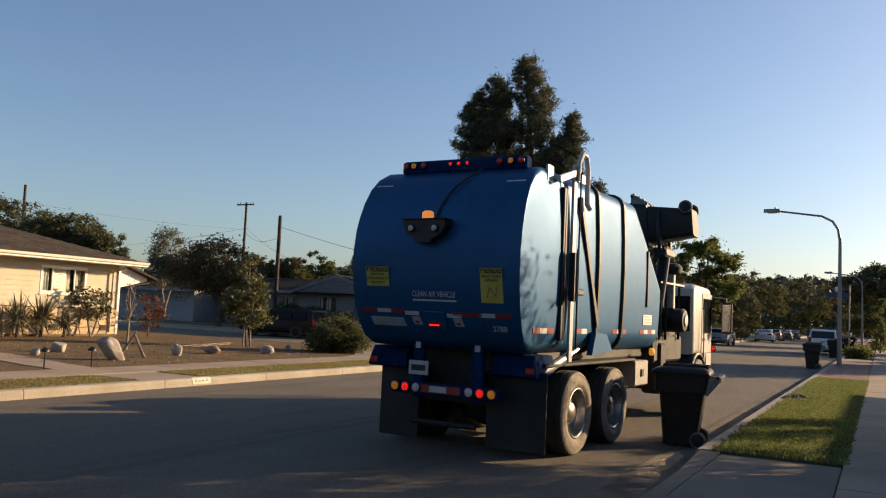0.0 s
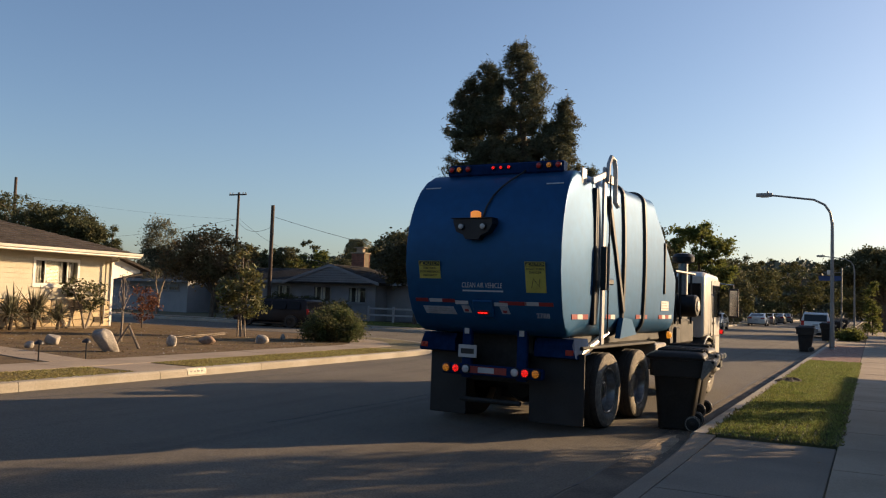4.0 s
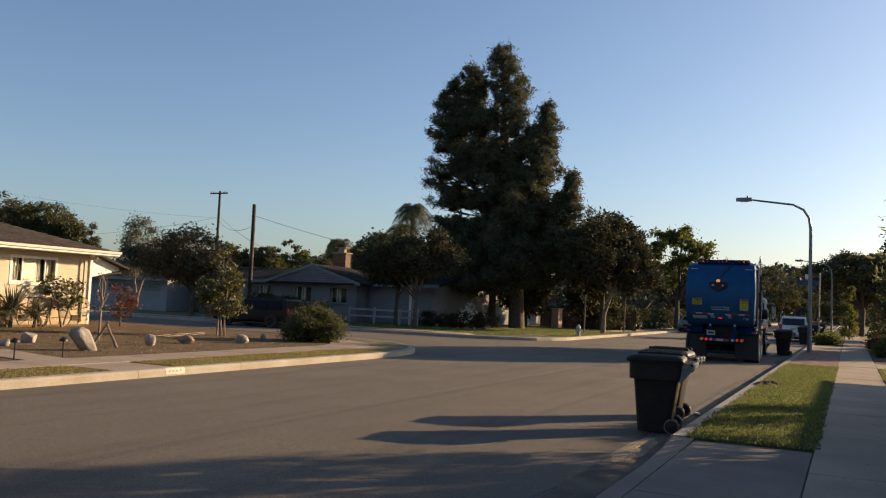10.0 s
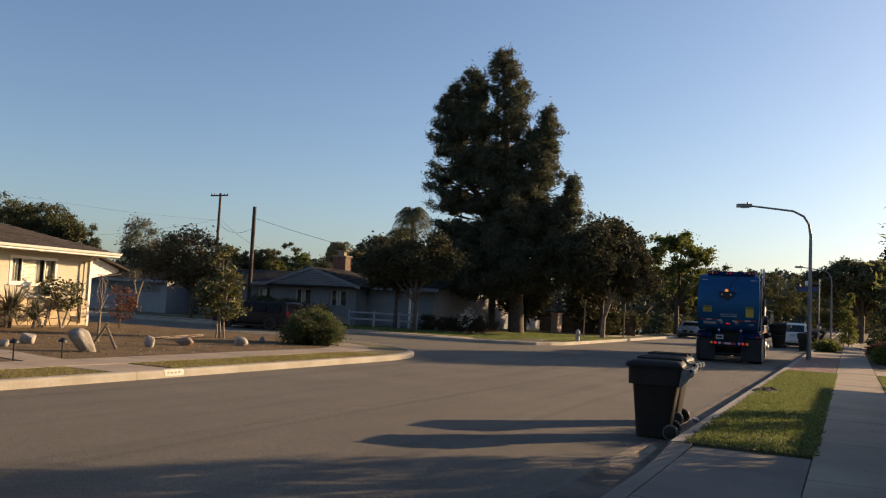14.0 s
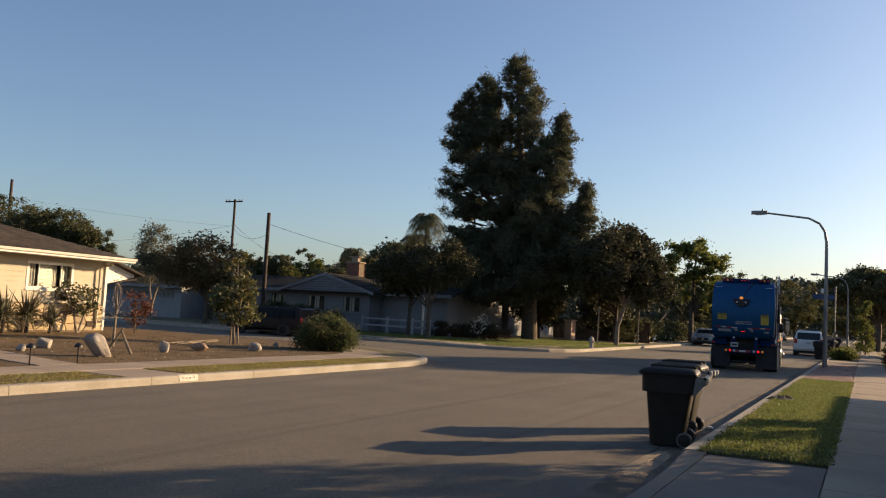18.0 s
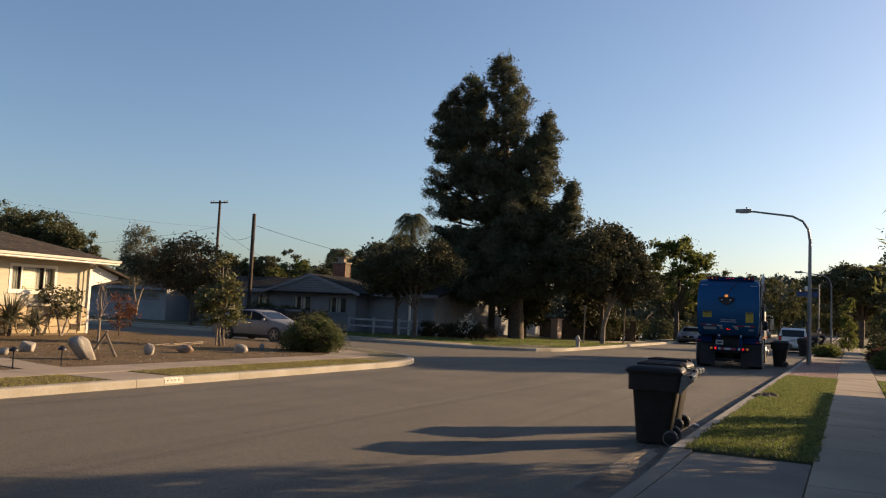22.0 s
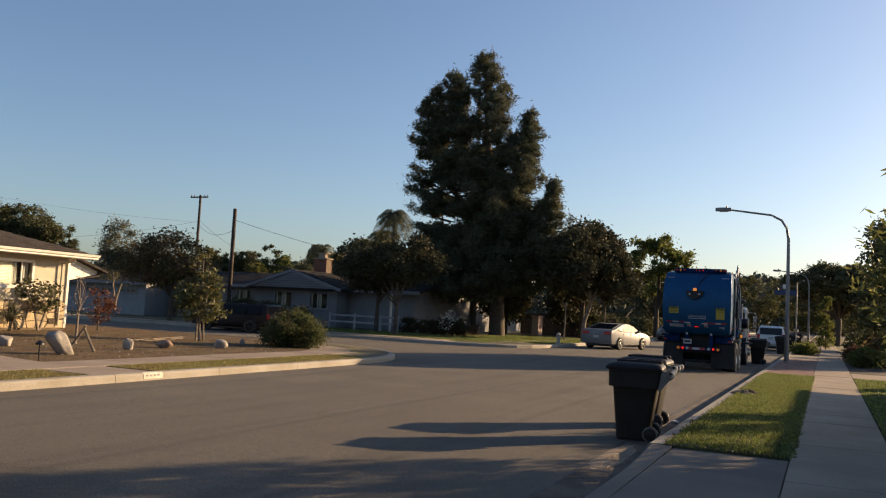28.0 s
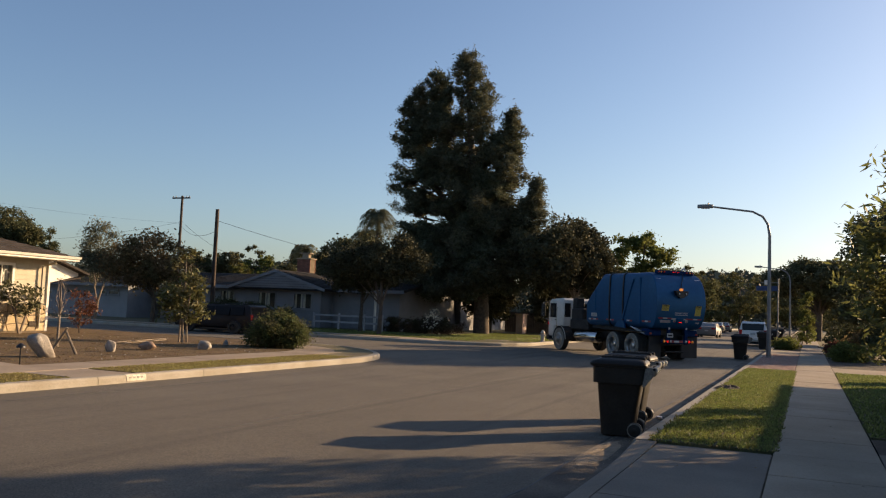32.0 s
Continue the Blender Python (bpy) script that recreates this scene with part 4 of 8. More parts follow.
    part("beacon_foot", Geo().box(-0.14, 0.02, y - 0.16, y + 0.02, 2.748, 2.77, 0.004), TRUCK_BLACK, bc)
    part("hose", Geo().tube([(0.0, rear_y(2.78)[0] - 0.02, 2.80), (0.03, rear_y(2.95)[0] - 0.035, 2.95), (0.09, rear_y(3.1)[0] - 0.04, 3.1), (0.18, rear_y(3.2)[0] - 0.03, 3.22), (0.26, rear_y(3.3)[0] - 0.03, 3.32), (0.36, rear_y(3.42)[0] - 0.035, 3.44), (0.40, 0.55, 3.52)], 0.013, 6), TRUCK_BLACK, t)
    # stickers and writing
    m = on_rear(2.10, -0.76)
    sg = part("caution_sign", Geo().box(-0.165, 0.165, -0.12, 0.12, 0, 0.004, m=m), YELLOW_SIGN, t, "yellow caution sticker")
    part("sign_head", Geo().box(-0.155, 0.155, 0.055, 0.115, 0.004, 0.006, m=m), INK, sg)
    part("warning_mark", Geo().prism([(-0.145, 0.062), (-0.095, 0.062), (-0.12, 0.108)], 0.006, 0.008, m=m), YELLOW_SIGN, sg)
    wedge_text("sign_title", "CAUTION", 0.062, m @ pose(0.03, 0.085, 0.008), YELLOW_SIGN, sg)
    for k, line in enumerate(("THIS TRUCK", "STOPS AND BACKS", "FREQUENTLY")):
        wedge_text("sign_words", line, 0.042, m @ pose(0.0, 0.022 - k * 0.05, 0.005) @ Matrix.Diagonal((0.86, 1, 1, 1)), INK, sg)
    m = on_rear(2.02, 0.80)
    sg = part("turn_sign", Geo().box(-0.14, 0.14, -0.20, 0.20, 0, 0.004, m=m), YELLOW_SIGN, t, "tall yellow turning warning sticker")
    part("sign_head", Geo().box(-0.13, 0.13, 0.140, 0.192, 0.004, 0.006, m=m), INK, sg)
    part("warning_mark", Geo().prism([(-0.122, 0.147), (-0.082, 0.147), (-0.102, 0.186)], 0.006, 0.008, m=m), YELLOW_SIGN, sg)
    wedge_text("sign_title", "CAUTION", 0.052, m @ pose(0.025, 0.166, 0.008), YELLOW_SIGN, sg)
    wedge_text("sign_words", "RIGHT TURN", 0.042, m @ pose(0.0, 0.105, 0.005), INK, sg)
    wedge_text("sign_words", "DANGER", 0.042, m @ pose(0.0, 0.06, 0.005), INK, sg)
    part("sign_line", Geo().tube([(-0.06, -0.14, 0.006), (-0.03, -0.02, 0.006), (0.05, -0.12, 0.006), (0.06, -0.02, 0.006)], 0.004, 4, m), INK, sg)
    m = on_rear(1.90, 0.02)
    wedge_text("body_words", "CLEAN AIR VEHICLE", 0.098, m @ Matrix.Diagonal((0.68, 1, 1, 1)) @ Matrix(((1, 0.2, 0, 0), (0, 1, 0, 0), (0, 0, 1, 0), (0, 0, 0, 1))), WHITE_STICKER, t, "white slanted lettering")
    part("body_line", Geo().box(-0.29, 0.31, -0.082, -0.062, 0, 0.003, m=m), WHITE_STICKER, t)
    wedge_text("fleet_number", "2788", 0.095, on_rear(1.53, 0.86), WHITE_STICKER, t, "pale fleet digits")
    m = on_rear(1.56, -0.66)
    low = part("lower_sticker", Geo().prism([(-0.22, -0.055), (0.26, -0.055), (0.22, 0.055), (-0.26, 0.055)], 0, 0.004, m=m), DULL_STICKER, t, "pale slanted lower sticker")
    for k in range(3):
        part("sticker_bar", Geo().box(-0.18, 0.16 - 0.04 * k, 0.02 - 0.03 * k, 0.032 - 0.03 * k, 0.004, 0.005, m=m), GREY_STEEL, low)
    for x in (-0.24, 0.33):
        m = on_rear(1.585, x)
        tag = part("small_sticker", Geo().prism([(-0.045, -0.05), (0.075, -0.05), (0.045, 0.05), (-0.075, 0.05)], 0, 0.004, m=m), DULL_STICKER, t, "small pale warning sticker")
        part("sticker_bar", Geo().box(-0.03, 0.03, -0.035, 0.0, 0.004, 0.005, m=m), RED_TAPE, tag)
    for x, k, z in ((-0.92, 0, 1.69), (-0.70, 1, 1.69), (-0.5, 0, 1.69), (-0.3, 1, 1.67), (0.28, 1, 1.66), (0.36, 0, 1.68), (0.55, 0, 1.68), (0.72, 1, 1.68), (0.92, 0, 1.68)):
        part("reflective_tape", Geo().box(-0.1, 0.1, -0.025, 0.025, 0, 0.004, m=on_rear(z, x)), WHITE_STICKER if k else RED_TAPE, t)
    for x, y0 in ((-0.92, 3.13), (0.92, 3.13)):
        part("reflective_tape", Geo().box(-0.12, 0.12, -0.012, 0.012, 0, 0.004, m=on_rear(3.25, x)), WHITE_STICKER, t)
    m = on_rear(1.60, 0.02)
    pl = part("stop_lamp_plate", Geo().box(-0.15, 0.15, -0.12, 0.12, 0.0, 0.03, 0.01, m), TRUCK_BLUE, t)
    part("stop_lamp", Geo().prism([(0.09 * math.copysign(abs(math.cos(radians(a))) ** 0.6, math.cos(radians(a))), -0.045 + 0.032 * math.sin(radians(a))) for a in range(0, 360, 20)], 0.03, 0.045, 0.004, m), DULL_RED, pl, "red oval stop lamp")
    strip_ = Geo()
    for k in range(7):
        strip_.box(-0.068 + 0.02 * k, -0.056 + 0.02 * k, -0.053, -0.037, 0.045, 0.050, m=m)
    part("diodes", strip_, RED_LAMP, pl)
    # rear frame: uprights, plate, bumper with lamps, flaps
    for x in (-0.33, 0.49):
        up = part("rear_upright", Geo().box(x - 0.07, x + 0.07, 0.30, 0.38, 0.66, 1.36, 0.01), TRUCK_BLUE_SHADED, t, "rear upright, blue darkened for shade")
        part("upright_plate", Geo().box(x - 0.035, x + 0.035, 0.294, 0.30, 1.25, 1.33), WHITE_STICKER, up)
    pl = part("number_plate", Geo().box(-0.44, -0.16, 0.27, 0.285, 0.93, 1.10, 0.004), WHITE_STICKER, t, "pale number plate")
    part("plate_bar", Geo().box(-0.40, -0.20, 0.266, 0.270, 0.98, 1.05), INK, pl)
    bump = part("rear_bumper", Geo().box(-0.68, 0.81, 0.26, 0.36, 0.70, 0.84, 0.015), TRUCK_BLUE_SHADED, t, "rear bumper bar, blue darkened for shade")
    for x, m_, lab in ((-0.60, AMBER_LAMP, "amber tail lamp"), (-0.45, RED_LAMP, "red tail lamp"), (-0.30, CLEAR_LENS, "clear reversing lamp"), (0.43, CLEAR_LENS, "clear reversing lamp"), (0.58, RED_LAMP, "red tail lamp"), (0.73, AMBER_LAMP, "amber tail lamp")):
        lamp_round("tail_lamp", bump, x, 0.26, 0.78, 0.052, m_, lab)
    part("bumper_tape", Geo().box(-0.30, 0.30, 0.252, 0.258, 0.73, 0.82), RED_TAPE, bump, "red and white bumper tape")
    part("bumper_tape", Geo().box(-0.12, 0.12, 0.247, 0.251, 0.74, 0.81), WHITE_STICKER, bump)
    part("tow_bar", Geo().tube([(-0.45, 0.4, 0.36), (0.45, 0.4, 0.36)], 0.035, 8), CHASSIS, t, smooth=True)
    for s in (1, -1):
        xa, xb = sorted((0.48 * s, (1.25 if s > 0 else 1.06) * s))
        part("mud_flap", Geo().box(xa, xb, 0.60, 0.63, 0.12, 1.05, 0.005), FLAP, t, "black rubber mud flap")
        xa, xb = sorted((0.60 * s, 1.18 * s))
        gd = part("rear_guard", Geo().loft([[(xa, y, z), (xb, y, z), (xb - (0.05 if s > 0 else 0), y, z + h), (xa + (0.05 if s < 0 else 0), y, z + h)] for y, z, h in ((0.46, 1.00, 0.16), (0.52, 0.98, 0.26), (1.0, 1.04, 0.20))]), TRUCK_BLUE_SHADED, t, "dark blue corner guard")
        part("guard_reflector", Geo().box(min(1.04 * s, 1.15 * s), max(1.04 * s, 1.15 * s), 0.452, 0.462, 1.03, 1.10, 0.003), DULL_RED, gd, "red reflector")
        xa, xb = sorted((0.58 * s, 1.19 * s))
        part("mudguard", Geo().box(xa, xb, 0.70, 4.0, 1.10, 1.14, 0.01), CHASSIS, t)
    # running gear under the body
    for y in (1.57, 2.97):
        part("differential", Geo().turned([(0.03, -0.30), (0.20, -0.24), (0.27, -0.08), (0.27, 0.08), (0.20, 0.22), (0.03, 0.26)], "y", 18, pose(0, y, 0.52)), CHASSIS, t, smooth=True)
    for s in (1, -1):
        part("leaf_spring", Geo().loft([[(x * s, y, z) for y, z in ((0.95, 0.80), (1.6, 0.72), (2.27, 0.58), (2.95, 0.72), (3.6, 0.80), (3.6, 0.92), (0.95, 0.92))] for x in (0.50, 0.60)]), CHASSIS, t)
        part("cross_flap", Geo().box(min(0.12 * s, 0.72 * s), max(0.12 * s, 0.72 * s), 2.18, 2.20, 0.22, 0.95, 0.004), FLAP, t)
    part("rear_panel", Geo().box(-0.50, 0.50, 0.66, 0.70, 0.60, 1.26, 0.01), CHASSIS, t)
    # chassis
    part("chassis", Geo().box(-0.47, -0.36, 0.4, 8.7, 0.72, 1.02, 0.01).box(0.36, 0.47, 0.4, 8.7, 0.72, 1.02, 0.01).box(-0.5, 0.5, 2.2, 2.5, 0.55, 1.0, 0.02).box(-0.4, 0.4, 5.4, 6.8, 0.5, 1.1, 0.05).box(-1.0, 1.0, 1.5, 1.7, 0.42, 0.62, 0.04).box(-1.0, 1.0, 3.0, 3.2, 0.42, 0.62, 0.04).box(-0.9, 0.9, 7.62, 7.82, 0.40, 0.58, 0.04).box(-0.9, 0.9, 0.9, 5.2, 1.12, 1.29, 0.02), CHASSIS, t)
    tb = part("tool_box", Geo().box(0.62, 1.20, 3.95, 4.60, 0.72, 1.10, 0.02), GREY_STEEL, t, "grey steel tool box")
    part("latch", Geo().box(1.20, 1.22, 4.22, 4.32, 0.86, 0.97, 0.004), TRUCK_BLACK, tb)
    part("fuel_tank", Geo().turned([(0.02, 4.55), (0.24, 4.57), (0.26, 4.62), (0.26, 6.40), (0.24, 6.45), (0.02, 6.47)], "y", 20, pose(-0.88, 0, 0.72)), CHROME, t, "polished tank", smooth=True)
    part("side_marker", Geo().turned([(0.06, 0), (0.06, 0.05), (0.03, 0.07)], "x", 12, pose(1.13, 4.9, 1.22)), AMBER_LAMP, t, "amber side marker")
    # engine bay and stack between body and cab
    part("engine_cover", Geo().box(-1.0, 1.05, 5.35, 7.05, 1.02, 1.48, 0.04).box(-0.95, 0.95, 6.0, 7.02, 1.4, 1.98, 0.05).box(0.3, 0.9, 6.5, 7.0, 1.9, 2.3, 0.04).box(-0.9, -0.5, 6.6, 7.0, 1.9, 2.45, 0.03), CHASSIS, t, "dark engine housing")
    part("hopper_front", Geo().box(-1.05, 1.05, 5.3, 5.5, 1.25, 2.1, 0.02), TRUCK_BLACK, t)
    ac = part("air_cleaner", Geo().turned([(0.02, 0), (0.20, 0.01), (0.21, 0.05), (0.21, 0.48), (0.18, 0.52), (0.02, 0.53)], "x", 22, pose(0.78, 6.32, 1.74)), TRUCK_BLACK, t, "round black air cleaner", smooth=True)
    part("cap", Geo().turned([(0.10, 0.53), (0.10, 0.545), (0.02, 0.55)], "x", 14, pose(0.78, 6.32, 1.74)), GREY_STEEL, ac)
    st = part("intake_stack", Geo().turned([(0.09, 1.95), (0.09, 2.55), (0.10, 2.56)], "z", 16, pose(1.02, 6.32, 0)), GREY_STEEL, t, "upright air intake", smooth=True)
    part("stack_cap", Geo().turned([(0.11, 2.54), (0.20, 2.57), (0.21, 2.66), (0.16, 2.72), (0.02, 2.74)], "z", 18, pose(1.02, 6.32, 0)), TRUCK_BLACK, st, smooth=True)
    for y in (5.55, 5.9, 6.7):
        part("guard_rail", Geo().tube([(1.08, y, 1.4), (1.08, y, 2.38)], 0.025, 6), TRUCK_BLACK, t)
    part("guard_rail", Geo().tube([(1.08, 5.5, 2.36), (1.08, 6.95, 2.36)], 0.03, 6), TRUCK_BLACK, t)
    # cab
    cab_prof = [(7.4, 1.12), (8.20, 1.12), (8.28, 1.02), (8.34, 0.62), (8.80, 0.62), (8.87, 0.75), (8.87, 1.5), (8.79, 2.26), (8.64, 2.40), (7.56, 2.44), (7.4, 2.34)]
    cab = part("cab", shell(cab_prof, 1.17, 0.09), TRUCK_WHITE, t, "white flat-fronted cab with worn paint", smooth=True)
    for s in (1, -1):
        xa, xb = sorted((1.165 * s, 1.182 * s))
        d = part("door", Geo().box(xa, xb, 7.98, 8.72, 1.14, 2.28, 0.008).box(xa, xb, 8.36, 8.72, 0.70, 1.139, 0.008), TRUCK_WHITE, cab, "white cab door")
        xa, xb = sorted((1.18 * s, 1.19 * s))
        part("door_window", Geo().box(xa, xb, 8.06, 8.64, 1.52, 2.18, 0.003), CAB_GLASS, d, "dark cab side window")
        part("window_seal", Geo().tube([(1.188 * s, y, z) for y, z in ((8.06, 1.52), (8.64, 1.52), (8.64, 2.18), (8.06, 2.18), (8.06, 1.52))], 0.012, 5), TRUCK_BLACK, d)
        part("door_handle", Geo().box(min(1.182 * s, 1.205 * s), max(1.182 * s, 1.205 * s), 8.04, 8.18, 1.38, 1.42, 0.004), TRUCK_BLACK, d)
        part("grab_rail", Geo().tube([(1.19 * s, 7.90, 1.0), (1.24 * s, 7.90, 1.06), (1.24 * s, 7.90, 1.95), (1.19 * s, 7.90, 2.0)], 0.014, 6), CHROME, cab)
        mir = part("mirror", Geo().box(min(1.34 * s, 1.54 * s), max(1.34 * s, 1.54 * s), 8.86, 8.94, 1.52, 2.14, 0.02), TRUCK_BLACK, cab, "tall framed door mirror")
        part("mirror_arm", Geo().tube([(1.15 * s, 8.7, 2.24), (1.44 * s, 8.90, 2.22), (1.44 * s, 8.90, 1.45), (1.15 * s, 8.7, 1.38)], 0.014, 6), CHROME, mir)
        part("mirror_glass", Geo().box(min(1.36 * s, 1.52 * s), max(1.36 * s, 1.52 * s), 8.852, 8.859, 1.56, 2.10), CHROME, mir)
        fd = part("fender", Geo().loft([[(x * s, 7.72 + r * math.cos(a), 0.52 + r * math.sin(a)) for r in (0.60, 0.64) for a in [math.pi * (k if r == 0.60 else 12 - k) / 12 for k in range(13)]] for x in (0.78, 1.19)]), CHASSIS, cab)
        part("fender_edge", Geo().tube([(1.195 * s, 7.72 + 0.62 * math.cos(math.pi * k / 12), 0.52 + 0.62 * math.sin(math.pi * k / 12)) for k in range(13)], 0.018, 6), TRUCK_WHITE, fd, "pale fender edge")
        lamp_round("marker_lamp", cab, 1.20 * s, 8.84, 1.22, 0.05, RED_LAMP, "red side marker lamp")
        rw = part("rear_corner_window", Geo().box(min(0.80 * s, 1.10 * s), max(0.80 * s, 1.10 * s), 7.385, 7.396, 1.56, 2.20, 0.003), CAB_GLASS, cab, "dark rear corner window")
        part("window_seal", Geo().tube([(x * s, 7.386, z) for x, z in ((0.80, 1.56), (1.10, 1.56), (1.10, 2.20), (0.80, 2.20), (0.80, 1.56))], 0.014, 5), TRUCK_BLACK, rw)
    part("rear_window", Geo().box(-0.60, 0.60, 7.385, 7.396, 1.62, 2.20, 0.003), CAB_GLASS, cab, "dark rear window")
    part("windscreen", Geo().box(-1.05, 1.05, 0.0, 0.02, 0, 0.76, m=pose(0, 8.865, 1.50, 6.5)), CAB_GLASS, cab, "dark windscreen")
    part("front_bumper", Geo().box(-1.2, 1.2, 8.78, 9.02, 0.42, 0.68, 0.04), CHASSIS, t, "dark front bumper")
    part("step", Geo().box(0.85, 1.2, 8.38, 8.74, 0.40, 0.46, 0.01).box(-1.2, -0.85, 8.38, 8.74, 0.40, 0.46, 0.01), GREY_STEEL, t)
    # wheels
    wheels = []
    for s in (1, -1):
        for y in (1.57, 2.97):
            wheels.append((wheel(t, 0.99 * s, y, 0.52, 0.54, s), 0.99 * s, y))
        wheels.append((wheel(t, 1.07 * s, 7.72, 0.52, 0.30, s, dual=False), 1.07 * s, 7.72))
    # lifting arm on the right side: upright mast, boom, gripper
    mast = part("arm_mast", Geo().box(0.78, 1.10, ARM_Y - 0.16, ARM_Y + 0.16, 0.5, 1.35, 0.03), TRUCK_BLACK, t, "black arm base")
    arm = new("lift_arm")
    arm.parent = t
    arm["label"] = "black hydraulic lifting arm"
    part("boom", Geo().box(-0.06, 0.06, -0.10, 0.10, 0.0, 1.15, 0.02), TRUCK_BLACK, arm)
    part("boom_ram", Geo().tube([(0.08, 0.0, 0.15), (0.08, 0.0, 1.0)], 0.035, 8), GREY_STEEL, arm)
    grip = new("gripper")
    grip.parent = t
    grip["label"] = "black two-fingered gripper"
    part("crossbar", Geo().box(-0.16, 0.0, -0.36, 0.36, -0.10, 0.14, 0.03), TRUCK_BLACK, grip)
    for s in (1, -1):
        part("finger", Geo().tube([(-0.06, 0.36 * s, 0.0), (0.25, 0.42 * s, 0.0), (0.52, 0.36 * s, 0.0), (0.66, 0.2 * s, 0.0)], 0.035, 8), TRUCK_BLACK, grip, smooth=True)
    return t, wheels, arm, grip


# ---- wheeled bins: x is the handle side ----
def build_bin(name="wheeled_bin", label="black wheeled refuse bin with a closed domed lid"):
    b = thing(name, (0, 0, 0), label, "bin", "wheeled bins")
    def ring(hx0, hx1, hy, z, r=0.07):
        out = []
        for cx, cy, a0 in ((hx1 - r, -hy + r, -90), (hx1 - r, hy - r, 0), (hx0 + r, hy - r, 90), (hx0 + r, -hy + r, 180)):
            out += [(cx + r * math.cos(radians(a0 + 90 * k / 3)), cy + r * math.sin(radians(a0 + 90 * k / 3)), z) for k in range(4)]
        return out
    g = Geo().loft([ring(-0.24, 0.20, 0.24, 0.02), ring(-0.245, 0.225, 0.245, 0.12), ring(-0.295, 0.315, 0.30, 0.72), ring(-0.30, 0.32, 0.305, 0.74), ring(-0.355, 0.36, 0.335, 0.745), ring(-0.36, 0.375, 0.345, 0.97), ring(-0.38, 0.395, 0.365, 0.975), ring(-0.38, 0.395, 0.365, 1.0)])
    part("body", g, BIN_PLASTIC, b, "black moulded body with a deep grab band", smooth=True)
    lid = part("lid", Geo().loft([ring(-0.40, 0.38, 0.375, 0.99), ring(-0.405, 0.39, 0.38, 1.015), ring(-0.385, 0.38, 0.365, 1.045), ring(-0.30, 0.34, 0.29, 1.085), ring(-0.16, 0.26, 0.16, 1.105)]), BIN_PLASTIC, b, "domed black lid", smooth=True)
    part("lid_rib", Geo().box(-0.26, 0.36, -0.20, -0.14, 1.075, 1.125, 0.012).box(-0.26, 0.36, 0.14, 0.20, 1.075, 1.125, 0.012), BIN_PLASTIC, lid)
    for y in (-0.30, 0.0, 0.30):
        br = part("handle_bracket", Geo().loft([[(x, y + s, z) for x, z in ((0.33, 0.72), (0.36, 0.72), (0.50, 0.90), (0.51, 0.985), (0.37, 1.0))] for s in (-0.03, 0.03)]), BIN_SUNLIT_SCUFF, b, "scuffed handle bracket, paled as if sunlit")
        part("bracket_end", Geo().box(0.502, 0.545, y - 0.036, y + 0.036, 0.915, 0.998, 0.02), BIN_SUNLIT, br, "bracket end coloured pale as if sunlit")
    part("handle", Geo().tube([(0.49, -0.36, 0.972), (0.49, 0.36, 0.972)], 0.02, 8), BIN_PLASTIC, b, smooth=True)
    part("axle", Geo().tube([(0.235, -0.30, 0.11), (0.235, 0.30, 0.11)], 0.014, 6), GREY_STEEL, b)
    for s in (1, -1):
        w = part("wheel", Geo().turned([(0.02, -0.03), (0.095, -0.03), (0.11, -0.022), (0.11, 0.022), (0.095, 0.03), (0.02, 0.03)], "y", 20, pose(0.235, 0.285 * s, 0.11)), BIN_PLASTIC, b, "black bin wheel", smooth=True)
        part("wheel_rim", Geo().turned([(0.086, -0.029), (0.087, -0.034), (0.101, -0.033), (0.103, -0.026)], "y", 20, pose(0.235, 0.285 * s, 0.11), caps=False), BIN_SUNLIT_SCUFF, w, "scuffed pale wheel edge")
        part("wheel_hub", Geo().turned([(0.034, -0.032), (0.034, -0.040), (0.020, -0.044)], "y", 14, pose(0.235, 0.285 * s, 0.11)), BIN_PLASTIC, w)
    return b


# ---- cars: x to the right, y forward, origin on the ground at the centre ----
def car_wheel(parent, x, y, r, s):
    e = new("wheel")
    e.parent = parent
    e.matrix_basis = pose(x, y, r)
    w = 0.21
    part("tyre", Geo().turned([(r * 0.6, -w / 2), (r * 0.93, -w / 2), (r, -w * 0.34), (r, w * 0.34), (r * 0.93, w / 2), (r * 0.6, w / 2)], "x", 24, caps=False), TREAD, e, smooth=True)
    g = Geo().turned([(r * 0.66, 0.06 * s), (r * 0.70, 0.104 * s), (r * 0.66, 0.107 * s), (r * 0.62, 0.098 * s), (r * 0.60, 0.05 * s)], "x", 24, caps=False)
    g.turned([(r * 0.16, 0.05 * s), (r * 0.16, 0.092 * s), (r * 0.08, 0.098 * s), (0.004, 0.098 * s)], "x", 12)
    for k in range(10):
        g.box(min(0.062 * s, 0.094 * s), max(0.062 * s, 0.094 * s), -0.013, 0.013, 0.03, r * 0.64, 0.004, pose(0, 0, 0, 36 * k + (7 if k % 2 else -7)))
    part("rim", g, ALLOY, e, "alloy rim with paired spokes")
    part("brake_disc", Geo().turned([(r * 0.64, 0.028 * s), (r * 0.64, 0.034 * s), (0.004, 0.036 * s)], "x", 20), TRUCK_BLACK, e)
    return e


